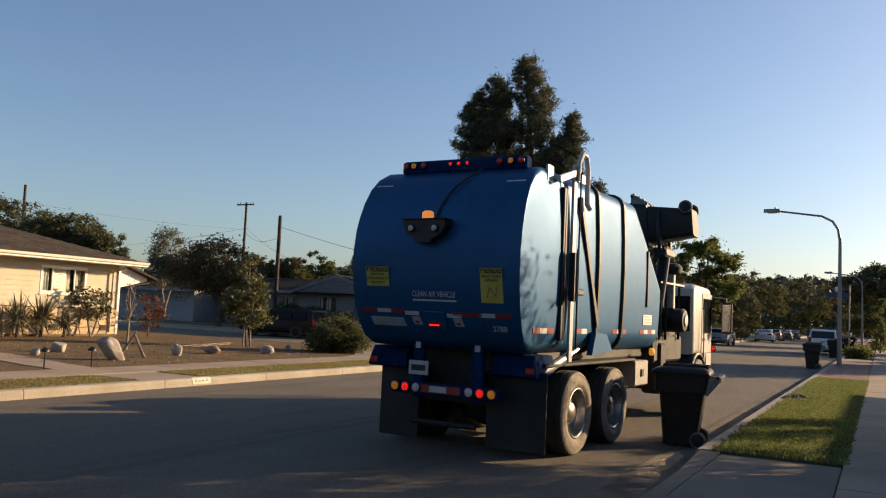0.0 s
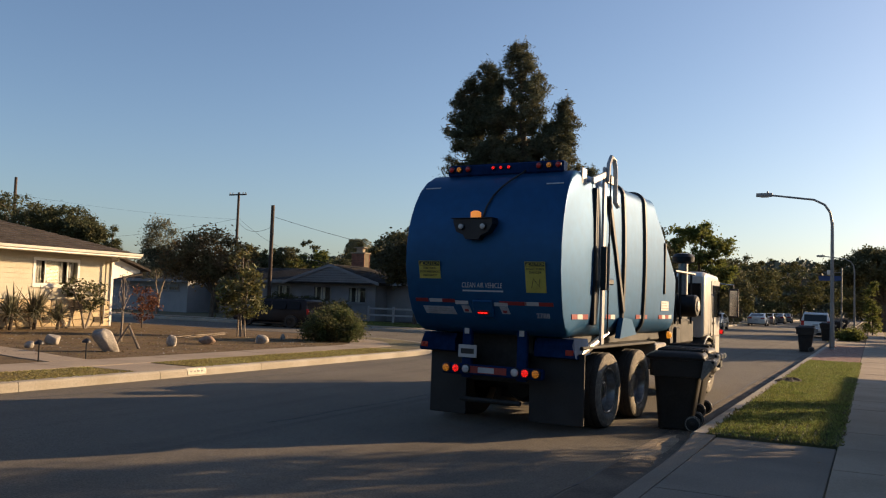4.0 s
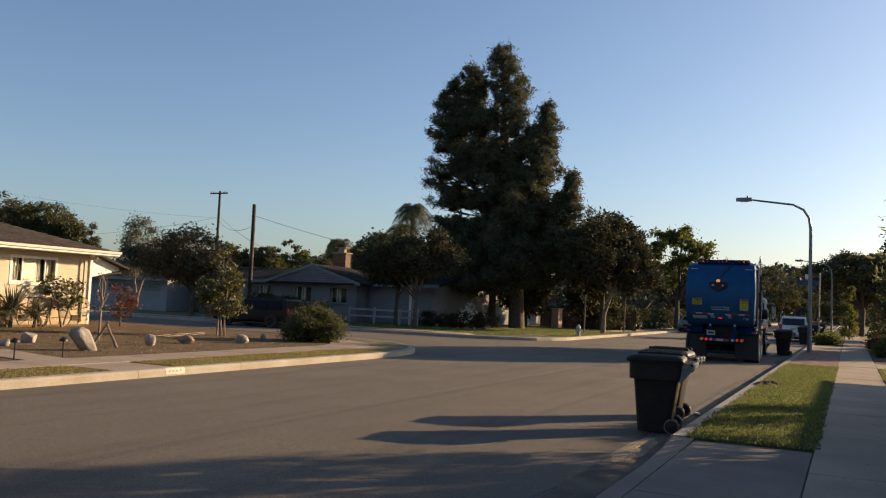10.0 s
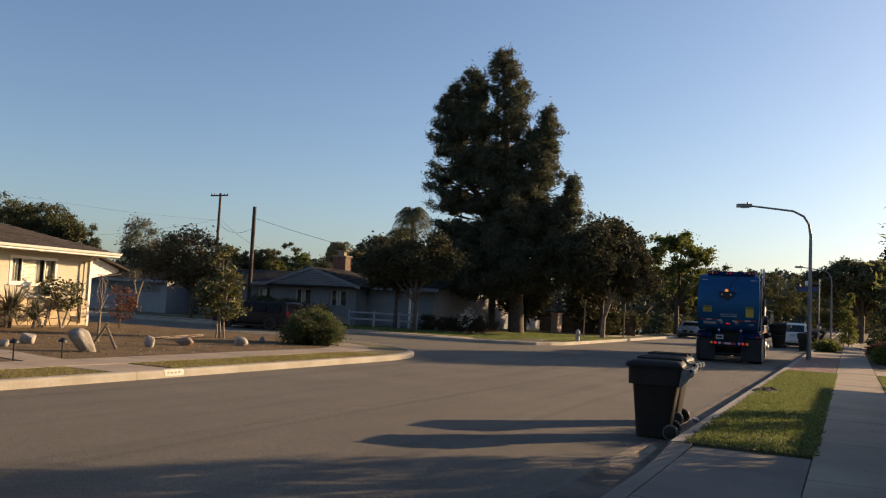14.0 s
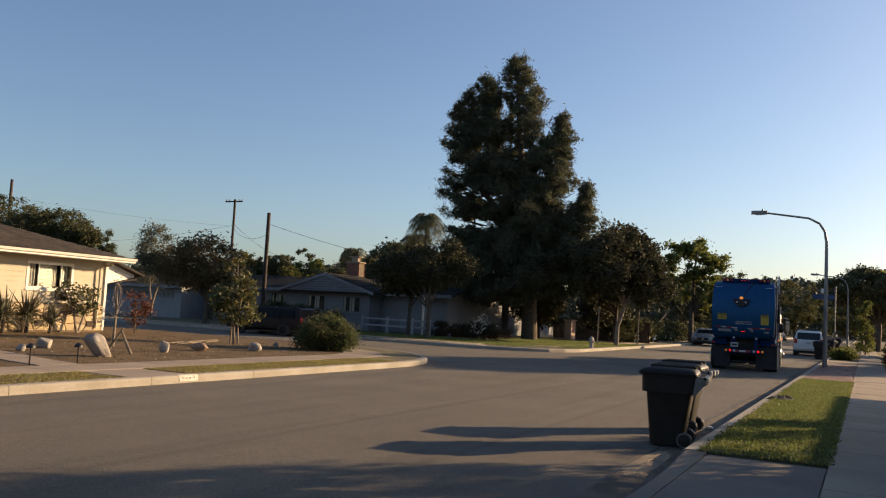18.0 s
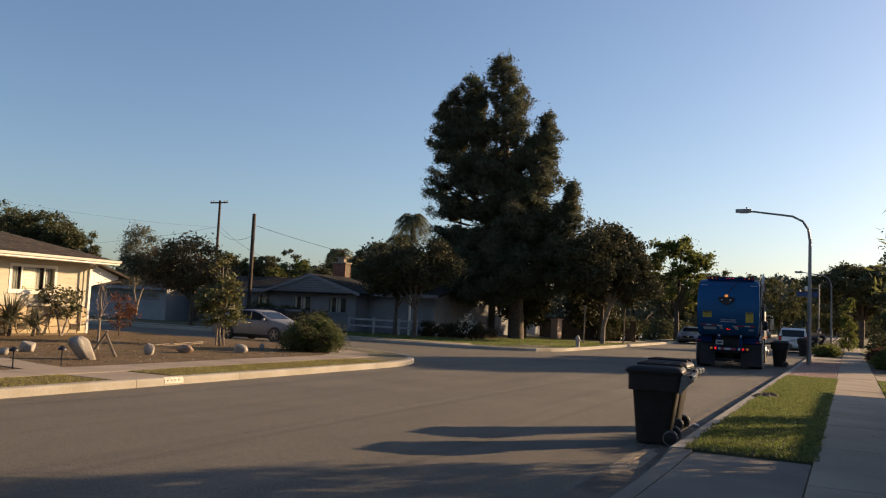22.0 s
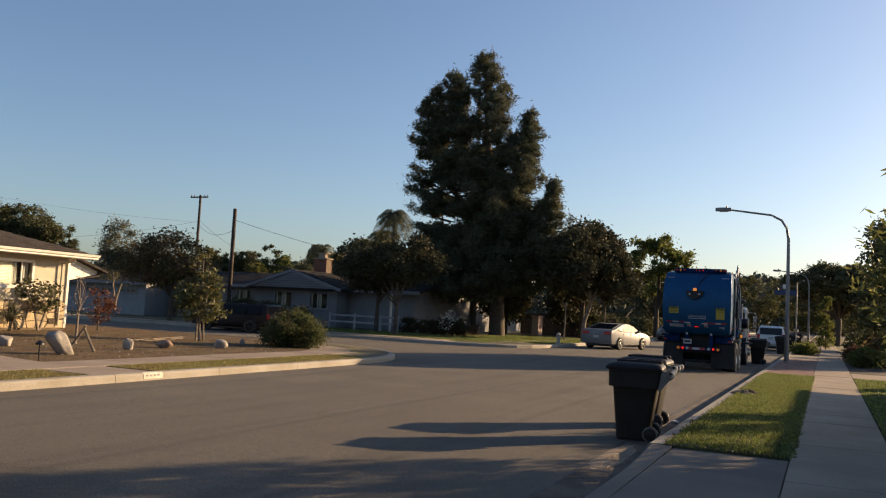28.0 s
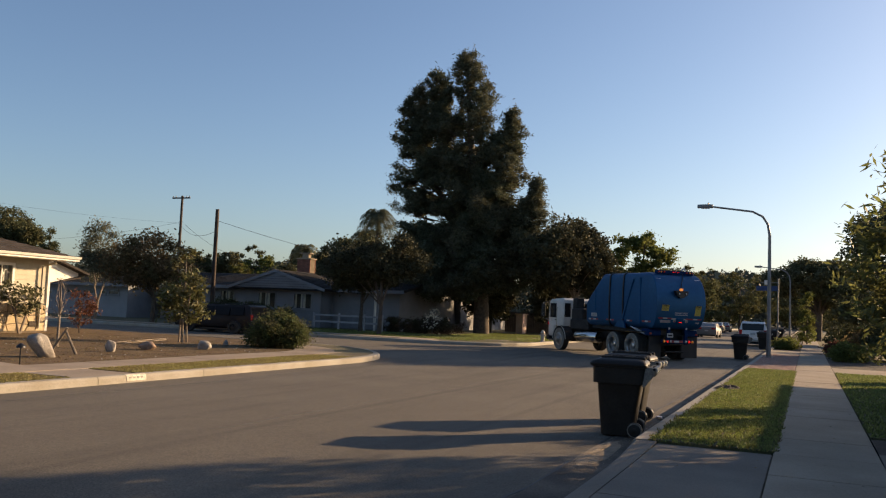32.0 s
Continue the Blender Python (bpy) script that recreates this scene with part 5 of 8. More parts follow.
def build_car(name, paint, label, category, prof, glass, width, wheels_y, r=0.33, lamps=True, taper=0.13, belt=0.95):
    """prof: side outline (y, z) anticlockwise of the painted body; glass: side window outlines."""
    c = thing(name, (0, 0, 0), label, category)
    h = width / 2
    g = Geo()
    def half_at(z):
        return h if z < belt else h - taper * (z - belt) / 0.5
    xs = [(-1.0, 0.05), (-0.985, 0.02), (-0.94, 0.0), (0.94, 0.0), (0.985, 0.02), (1.0, 0.05)]
    g.loft([[(k * half_at(z), y, z) for y, z in inset_profile(prof, d)] for k, d in xs])
    body = part("body", g, paint, c, smooth=True)
    for win in glass:
        for s in (1, -1):
            g = Geo().loft([[((half_at(z) + o) * s, y, z) for y, z in win] for o in (-0.03, 0.006)])
            part("side_window", g, CAB_GLASS, body, "dark side window")
    wl = []
    for s in (1, -1):
        for y in wheels_y:
            arch = [((h + 0.004) * s, y + r * 1.09 * math.cos(radians(a)), r + r * 1.09 * math.sin(radians(a))) for a in range(-10, 191, 20)]
            part("wheel_arch", Geo().tube(arch, 0.022, 6), TRUCK_BLACK, body)
            part("wheel_well", Geo().turned([(r * 1.07, -0.008), (r * 1.07, 0.008)], "x", 24, pose((h - 0.006) * s, y, r)), TRUCK_BLACK, body)
            wl.append((car_wheel(c, (h - 0.045) * s, y, r, s), (h - 0.045) * s, y))
    part("underbody", Geo().box(-h + 0.12, h - 0.12, prof[0][0] + 0.2, prof[1][0] - 0.2, 0.17, 0.32, 0.03), TRUCK_BLACK, c)
    return c, body, wl


def sedan(name, paint, label):
    prof = [(-2.36, 0.30), (2.33, 0.24), (2.45, 0.38), (2.47, 0.60), (2.41, 0.74), (2.22, 0.84), (1.75, 0.94), (1.15, 1.02), (0.75, 1.19), (0.35, 1.37), (-0.05, 1.46), (-0.5, 1.48), (-0.95, 1.43), (-1.5, 1.28), (-1.95, 1.14), (-2.34, 1.10), (-2.46, 0.92), (-2.44, 0.50)]
    glass = [[(-0.05, 1.00), (0.98, 1.00), (0.36, 1.33), (-0.05, 1.41)], [(-0.98, 1.03), (-0.12, 1.00), (-0.12, 1.41), (-0.60, 1.42), (-0.86, 1.38)], [(-1.62, 1.11), (-1.05, 1.04), (-0.93, 1.36), (-1.12, 1.31)]]
    c, body, wl = build_car(name, paint, label, "car", prof, glass, 1.84, (1.42, -1.42), 0.335)
    part("windscreen", Geo().loft([[(x * 0.72, y, z) for x, y, z in ((-1, 1.10, 1.015), (1, 1.10, 1.015), (0.9, 0.36, 1.365), (-0.9, 0.36, 1.365))], [(x * 0.72, y + 0.015, z + 0.015) for x, y, z in ((-1, 1.10, 1.015), (1, 1.10, 1.015), (0.9, 0.36, 1.365), (-0.9, 0.36, 1.365))]]), CAB_GLASS, body, "dark windscreen")
    part("rear_window", Geo().loft([[(x * 0.70, y, z) for x, y, z in ((-1, -1.93, 1.148), (1, -1.93, 1.148), (0.9, -1.0, 1.416), (-0.9, -1.0, 1.416))], [(x * 0.70, y - 0.012, z + 0.018) for x, y, z in ((-1, -1.93, 1.148), (1, -1.93, 1.148), (0.9, -1.0, 1.416), (-0.9, -1.0, 1.416))]]), CAB_GLASS, body, "dark rear window")
    for s in (1, -1):
        part("tail_lamp", Geo().box(min(0.45 * s, 0.86 * s), max(0.45 * s, 0.86 * s), -2.475, -2.30, 0.84, 1.00, 0.02), RED_LENS, body, "red tail lamp")
        part("headlamp", Geo().box(min(0.5 * s, 0.86 * s), max(0.5 * s, 0.86 * s), 2.20, 2.44, 0.66, 0.77, 0.03), CLEAR_LENS, body, "clear headlamp")
        part("door_mirror", Geo().box(min(0.90 * s, 1.06 * s), max(0.90 * s, 1.06 * s), 0.70, 0.86, 0.96, 1.10, 0.03), paint, body)
        for y in (-0.10, -1.0):
            part("door_handle", Geo().box(min(0.915 * s, 0.935 * s), max(0.915 * s, 0.935 * s), y - 0.1, y + 0.08, 0.84, 0.87, 0.005), CHROME, body)
        for y in (-0.09, -1.02, 1.02):
            part("door_seam", Geo().box(min(0.912 * s, 0.922 * s), max(0.912 * s, 0.922 * s), y, y + 0.012, 0.40, 0.97), TRUCK_BLACK, body)
        part("sill_trim", Geo().box(min(0.905 * s, 0.93 * s), max(0.905 * s, 0.93 * s), -1.0, 1.0, 0.27, 0.33, 0.008), TRUCK_BLACK, body)
        part("window_trim", Geo().tube([(0.905 * s, 1.0, 0.985), (0.912 * s, -0.1, 0.985), (0.905 * s, -1.0, 1.01), (0.885 * s, -1.66, 1.10)], 0.012, 5), CHROME, body)
    part("number_plate", Geo().box(-0.16, 0.16, -2.475, -2.44, 0.64, 0.78), WHITE_STICKER, body, "pale number plate")
    part("grille", Geo().box(-0.46, 0.46, 2.42, 2.478, 0.50, 0.70, 0.02), TRUCK_BLACK, body, "dark front grille")
    part("lower_intake", Geo().box(-0.70, 0.70, 2.40, 2.462, 0.30, 0.42, 0.02), TRUCK_BLACK, body, "dark lower air intake")
    part("badge", Geo().turned([(0.06, 2.476), (0.06, 2.490), (0.02, 2.494)], "y", 12, pose(0, 0, 0.62)), CHROME, body)
    # lower and shorter proportions
    squat = Matrix.Diagonal((1, 0.91, 0.95, 1))
    for o in [body, *body.children] + [k for k in c.children if k.name.startswith("underbody")]:
        o.data.transform(squat)
    for k, (w, x, y) in enumerate(wl):
        w.matrix_basis = pose(x, y * 0.91, 0.335)
        wl[k] = (w, x, y * 0.91)
    return c, wl


def suv(name, paint, label):
    prof = [(-2.25, 0.36), (2.20, 0.34), (2.28, 0.6), (2.22, 0.92), (1.15, 1.05), (0.55, 1.60), (0.30, 1.68), (-1.95, 1.70), (-2.12, 1.60), (-2.26, 1.05), (-2.28, 0.6)]
    glass = [[(-0.05, 1.08), (0.95, 1.08), (0.50, 1.54), (-0.05, 1.58)], [(-1.0, 1.08), (-0.12, 1.08), (-0.12, 1.58), (-1.0, 1.58)], [(-1.85, 1.10), (-1.08, 1.08), (-1.08, 1.58), (-1.78, 1.56)]]
    c, body, wl = build_car(name, paint, label, "car", prof, glass, 1.86, (1.35, -1.35), 0.36, taper=0.16, belt=1.05)
    part("rear_window", Geo().box(-0.70, 0.70, -0.02, 0.0, 0.0, 0.46, 0.005, pose(0, -2.235, 1.10, -10)), CAB_GLASS, body, "dark rear window")
    part("windscreen", Geo().box(-0.72, 0.72, 0.0, 0.02, 0.0, 0.66, 0.005, pose(0, 1.09, 1.08, 46)), CAB_GLASS, body, "dark windscreen")
    for s in (1, -1):
        part("tail_lamp", Geo().box(min(0.70 * s, 0.90 * s), max(0.70 * s, 0.90 * s), -2.285, -2.18, 0.82, 1.14, 0.02), RED_LENS, body, "red tail lamp")
        part("roof_rail", Geo().tube([(0.66 * s, 0.2, 1.70), (0.66 * s, 0.0, 1.75), (0.66 * s, -1.6, 1.76), (0.66 * s, -1.8, 1.70)], 0.018, 6), TRUCK_BLACK, body)
    part("rear_bumper", Geo().box(-0.85, 0.85, -2.34, -2.2, 0.42, 0.66, 0.04), paint, body)
    part("number_plate", Geo().box(-0.16, 0.16, -2.30, -2.275, 0.80, 0.94), WHITE_STICKER, body, "pale number plate")
    return c


# ---- houses ----
def wall_holes(axis, at, thick, a0, a1, z0, z1, holes):
    """A wall with openings. axis 'x': it lies in the plane x = at and runs along y; 'y' the other way. holes: (a0, a1, z0, z1)."""
    us = sorted({a0, a1, *[h[0] for h in holes], *[h[1] for h in holes]})
    zs = sorted({z0, z1, *[h[2] for h in holes], *[h[3] for h in holes]})
    solid = {(i, j) for i in range(len(us) - 1) for j in range(len(zs) - 1)
             if not any(h[0] < (us[i] + us[i + 1]) / 2 < h[1] and h[2] < (zs[j] + zs[j + 1]) / 2 < h[3] for h in holes)}
    index, vs, fs = {}, [], []
    def v(i, j, k):
        if (i, j, k) not in index:
            index[i, j, k] = len(vs)
            d = at - thick * k if axis == "x" else at + thick * k
            vs.append((d, us[i], zs[j]) if axis == "x" else (us[i], d, zs[j]))
        return index[i, j, k]
    for i, j in solid:
        for k in (0, 1):
            fs.append((v(i, j, k), v(i + 1, j, k), v(i + 1, j + 1, k), v(i, j + 1, k)))
        for di, dj, p, q in ((-1, 0, (i, j), (i, j + 1)), (1, 0, (i + 1, j), (i + 1, j + 1)), (0, -1, (i, j), (i + 1, j)), (0, 1, (i, j + 1), (i + 1, j + 1))):
            if (i + di, j + dj) not in solid:
                fs.append((v(*p, 0), v(*q, 0), v(*q, 1), v(*p, 1)))
    g = Geo().add(vs, fs)
    return g


def window_in(parent, axis, at, a0, a1, z0, z1, panes=2, frame_mat=None, curtain=True, inward=1):
    """Frame, sill and panes set in an opening of the wall at `at`; the outside is +x for axis 'x' and -y for axis 'y'."""
    fm = frame_mat or WHITE_PAINT
    def bx(u0, u1, d0, d1, w0, w1, c=0.0):
        g = Geo()
        if axis == "x":
            g.box(at - d1, at - d0, u0, u1, w0, w1, c)
        else:
            g.box(u0, u1, at + d0, at + d1, w0, w1, c)
        return g
    w = thing("window")
    w.parent = parent
    f = 0.055
    fr = bx(a0 - 0.05, a1 + 0.05, -0.03, 0.05, z1 - f, z1 + 0.05, 0.006)
    for g2 in (bx(a0 - 0.05, a1 + 0.05, -0.03, 0.05, z0 - 0.05, z0 + f, 0.006), bx(a0 - 0.05, a0 + f, -0.028, 0.05, z0 + f, z1 - f, 0.006), bx(a1 - f, a1 + 0.05, -0.028, 0.05, z0 + f, z1 - f, 0.006)):
        fr.add(g2.v, g2.f)
    shares = [1 / panes] * panes if isinstance(panes, int) else list(panes)
    cuts = [a0 + (a1 - a0) * sum(shares[:k]) for k in range(len(shares) + 1)]
    for c in cuts[1:-1]:
        g2 = bx(c - 0.025, c + 0.025, 0.0, 0.05, z0 + f, z1 - f, 0.004)
        fr.add(g2.v, g2.f)
    part("window_frame", fr, fm, w)
    part("window_sill", bx(a0 - 0.08, a1 + 0.08, -0.07, 0.05, z0 - 0.10, z0 - 0.052, 0.008), fm, w)
    for c0, c1 in zip(cuts, cuts[1:]):
        p = part("pane", bx(c0 + 0.03, c1 - 0.03, 0.03, 0.036, z0 + f, z1 - f), PANE_GLASS if curtain else WINDOW, w)
        p.visible_shadow = not curtain
    if curtain:
        part("room_dark", bx(a0 - 0.02, a1 + 0.02, 0.26, 0.28, z0 - 0.02, z1 + 0.02), DARK_ROOM, w)
        folds = []
        if curtain == "blind":
            n = 18
            h = (z1 - z0) / n
            for k in range(n):
                part("blind_slat", bx(cuts[1] + 0.02, cuts[1] + (cuts[2] - cuts[1]) * 0.62, 0.08, 0.10, z0 + h * k + 0.006, z0 + h * (k + 1) - 0.006, 0.003), CURTAIN, w)
            folds = [(cuts[0] + 0.05, cuts[1] - 0.07), (cuts[2] - 0.33, cuts[2] - 0.10), (cuts[2] + 0.06, cuts[3] - 0.09)]
        elif curtain == "parted":
            m = (a0 + a1) / 2
            folds = [(a0, a0 + 0.16), (m - 0.22, m + 0.14), (a1 - 0.16, a1)]
        else:
            folds = [(a0, a1)]
        for u0, u1 in folds:
            g = Geo()
            n = max(3, int((u1 - u0) / 0.05))
            for k in range(n):
                g2 = bx(u0 + (u1 - u0) * k / n, u0 + (u1 - u0) * (k + 1) / n, 0.14 + 0.02 * (k % 2), 0.15 + 0.02 * (k % 2), z0, z1)
                g.add(g2.v, g2.f)
            part("curtain", g, GREY_CURTAIN if curtain == "blind" else CURTAIN, w)
    return w


def roof_slab(corners, thick, material, parent, name="roof_slope", courses=0):
    """One roof slope through four corners (eave a, eave b, ridge b, ridge a), with shingle courses stepped up it."""
    a, b, c, d = [Vector(p) for p in corners]
    n = (b - a).cross(d - a).normalized()
    if n.z < 0:
        n = -n
    if courses:
        rings = [[a - n * thick, b - n * thick]]
        for k in range(courses):
            rings.append([a.lerp(d, k / courses) + n * 0.03, b.lerp(c, k / courses) + n * 0.03])
            rings.append([a.lerp(d, (k + 1) / courses) + n * 0.004, b.lerp(c, (k + 1) / courses) + n * 0.004])
        rings.append([d - n * thick, c - n * thick])
        m = len(rings)
        vs = [tuple(p) for r in rings for p in r]
        fs = [(2 * k, 2 * k + 1, 2 * k + 3, 2 * k + 2) for k in range(m - 1)] + [(2 * m - 2, 2 * m - 1, 1, 0), tuple(2 * k for k in range(m)), tuple(2 * k + 1 for k in range(m))]
        g = Geo().add(vs, fs)
    else:
        g = Geo().loft([[tuple(p - n * thick) for p in (a, b, c, d)], [tuple(p) for p in (a, b, c, d)]])
    return part(name, g, material, parent)


def house_cream():
    X, Y0, Y1, Z0, ZE = -27.0, 3.0, 23.9, 0.2, 2.95
    h = thing("cream_house", (0, 0, 0), "low cream-sided bungalow with a flagstone base and dark shingle roof", "house")
    win = (20.38, 22.30, 1.75, 2.68)
    win2 = (13.5, 16.0, 1.5, 2.68)
    w = part("wall", wall_holes("x", X, 0.2, Y0, Y1, 1.22, ZE, [win, win2]), SIDING, h, "cream painted board wall")
    # horizontal boards
    z = 1.24
    while z < ZE - 0.05:
        segs = [(Y0, Y1)]
        for q in (win, win2):
            if q[2] - 0.06 < z + 0.09 and z < q[3] + 0.06:
                segs = [c for a, b in segs for c in ((a, min(b, q[0] - 0.06)), (max(a, q[1] + 0.06), b)) if c[1] - c[0] > 0.02]
        for a, b in segs:
            g = Geo().loft([[(X + 0.002, y, z), (X + 0.022, y, z), (X + 0.008, y, z + 0.17), (X + 0.002, y, z + 0.17)] for y in (a, b)])
            part("board", g, SIDING, w)
        z += 0.178
    part("wall", wall_holes("y", Y1 - 0.2, 0.2, X - 9, X - 0.2, 0.2, ZE, []), SIDING, h)
    window_in(h, "x", X, *win, panes=(0.25, 0.5, 0.25), curtain="blind")
    window_in(h, "x", X, *win2, panes=3)
    base = part("stone_base", Geo().box(X - 0.2, X + 0.03, Y0, Y1, Z0 - 0.1, 1.20), MORTAR, h, "flagstone base with dark joints")
    rng = random.Random(12)
    # crazy-paved stones: a jittered grid of polygons
    ny, nz = 46, 3
    pts = {}
    for i in range(ny + 1):
        for j in range(nz + 1):
            jy = 0 if i in (0, ny) else rng.uniform(-0.11, 0.11)
            jz = 0 if j in (0, nz) else rng.uniform(-0.10, 0.10)
            pts[i, j] = (Y0 + (Y1 - Y0) * i / ny + jy, Z0 + (1.2 - Z0) * j / nz + jz)
    for i in range(ny):
        for j in range(nz):
            quad = [pts[i, j], pts[i + 1, j], pts[i + 1, j + 1], pts[i, j + 1]]
            cy, cz = sum(p[0] for p in quad) / 4, sum(p[1] for p in quad) / 4
            pr = rng.uniform(0.055, 0.075)
            q0 = [(cy + (y - cy) * 0.93, cz + (z_ - cz) * 0.92) for y, z_ in quad]
            q1 = [(cy + (y - cy) * 0.86, cz + (z_ - cz) * 0.84) for y, z_ in quad]
            g = Geo().loft([[(X + 0.02, y, z_) for y, z_ in q0], [(X + pr - 0.012, y, z_) for y, z_ in q0], [(X + pr, y, z_) for y, z_ in q1]])
            part("stone", g, STONE, base)
    for y in (20.78, 23.07):
        v = part("vent", Geo().box(X + 0.06, X + 0.09, y, y + 0.36, 0.36, 0.58, 0.004), SHINGLE, base, "dark crawl-space vent")
        for k in range(4):
            part("louvre", Geo().box(X + 0.086, X + 0.10, y + 0.02, y + 0.34, 0.385 + 0.05 * k, 0.400 + 0.05 * k, 0.002), MORTAR, v)
    part("corner_post", Geo().box(X + 0.0, X + 0.08, Y1 - 0.10, Y1 + 0.02, 0.2, ZE, 0.008), WHITE_PAINT, h)
    dp = part("downpipe", Geo().tube([(X + 0.75, Y1 - 0.35, 2.98), (X + 0.7, Y1 - 0.35, 2.8), (X + 0.14, Y1 - 0.42, 2.68), (X + 0.12, Y1 - 0.42, 0.3)], 0.04, 8), SIDING, h, "cream painted downpipe", smooth=True)
    # roof: hipped at the street corner
    e, o = 3.06, 1.0
    xa, xb, ya, yb = X - 10.5, X + o, Y0 - o, Y1 + 0.5
    rx, rz = (xa + xb) / 2, 4.75
    ry1 = yb - 5.6
    roof_slab([(xb, ya, e), (xb, yb, e), (rx, ry1, rz), (rx, ya, rz)], 0.12, SHINGLE, h, "roof_slope", 18)
    roof_slab([(xb, yb, e), (xa, yb, e), (rx - 0.01, ry1, rz), (rx + 0.01, ry1, rz)], 0.12, SHINGLE, h, "roof_slope", 18)
    roof_slab([(xa, yb, e), (xa, ya, e), (rx, ya, rz), (rx, ry1, rz)], 0.12, SHINGLE, h)
    part("fascia", Geo().box(xb - 0.03, xb + 0.02, ya, yb, e - 0.14, e + 0.0, 0.006).box(xa, xb - 0.031, yb - 0.03, yb + 0.02, e - 0.14, e + 0.0, 0.006), WHITE_PAINT, h, "white roof fascia")
    part("gutter_pipe", Geo().loft([[(xb + x, y, e + z) for x, z in ((0.022, -0.075), (0.09, -0.06), (0.125, 0.03), (0.115, 0.03), (0.085, -0.045), (0.022, -0.06))] for y in (ya, yb)]), WHITE_PAINT, h, "white rain gutter")
    part("soffit", Geo().box(X - 0.1, xb - 0.04, ya + 0.1, yb - 0.04, e - 0.135, e - 0.11), WHITE_PAINT, h)
    # rear wing with a white sunlit gable panel under its roof
    part("gable_panel", Geo().loft([[(x, y, z) for y, z in ((24.4, 1.75), (26.8, 2.02), (28.8, 2.48), (28.8, 2.60), (26.3, 3.42), (24.4, 2.9))] for x in (X - 3.8, X - 3.7)]), WHITE_PAINT, h, "white gable panel")
    # Wing wall in dark grey, standing for the shadow under the gable.
    part("wing_wall", Geo().box(X - 8.5, X - 6.2, 24.4, 28.6, 0.2, 2.7), GREY_WALL, h)
    part("wing_post", Geo().box(X - 3.8, X - 3.7, 24.45, 24.55, 0.2, 1.76), GREY_TRIM, h)
    roof_slab([(X - 3.3, 29.1, 2.62), (X - 8.5, 29.1, 2.62), (X - 8.5, 26.3, 3.50), (X - 3.3, 26.3, 3.50)], 0.1, SHINGLE, h)
    roof_slab([(X - 3.3, 24.0, 2.80), (X - 8.5, 24.0, 2.80), (X - 8.5, 26.3, 3.50), (X - 3.3, 26.3, 3.50)], 0.1, SHINGLE, h)
    part("rake_board", Geo().loft([[(x, y, z) for y, z in ((24.3, 1.60), (28.9, 2.36), (28.9, 2.47), (26.8, 2.01), (24.3, 1.74))] for x in (X - 3.69, X - 3.62)]), SHINGLE, h, "dark sloping board")
    return h


def chimney(parent, x, y, z0, z1, w, d):
    c = part("chimney", Geo().box(x - w / 2 + 0.02, x + w / 2 - 0.02, y - d / 2 + 0.02, y + d / 2 - 0.02, z0, z1), MORTAR, parent, "red brick chimney with a pale cap")
    z, k = z0, 0
    bl, bh = 0.21, 0.065
    lay = []
    while z < z1 - 0.02:
        off = (k % 2) * bl / 2
        for sy in (-1, 1):
            xx = x - w / 2 - off
            while xx < x + w / 2:
                a, b = max(xx, x - w / 2), min(xx + bl - 0.012, x + w / 2)
                if b - a > 0.03:
                    part("brick", Geo().box(a, b, y + sy * d / 2 - 0.025, y + sy * d / 2 + 0.025, z, z + bh - 0.012), BRICK, c)
                xx += bl
        z += bh
        k += 1
    part("chimney_cap", Geo().box(x - w / 2 - 0.08, x + w / 2 + 0.08, y - d / 2 - 0.08, y + d / 2 + 0.08, z1, z1 + 0.08, 0.01).box(x - w / 4, x + w / 4, y - d / 4, y + d / 4, z1 + 0.08, z1 + 0.42, 0.01).box(x - w * 0.42, x + w * 0.42, y - d * 0.42, y + d * 0.42, z1 + 0.42, z1 + 0.48, 0.01), CONCRETE, c)
    return c


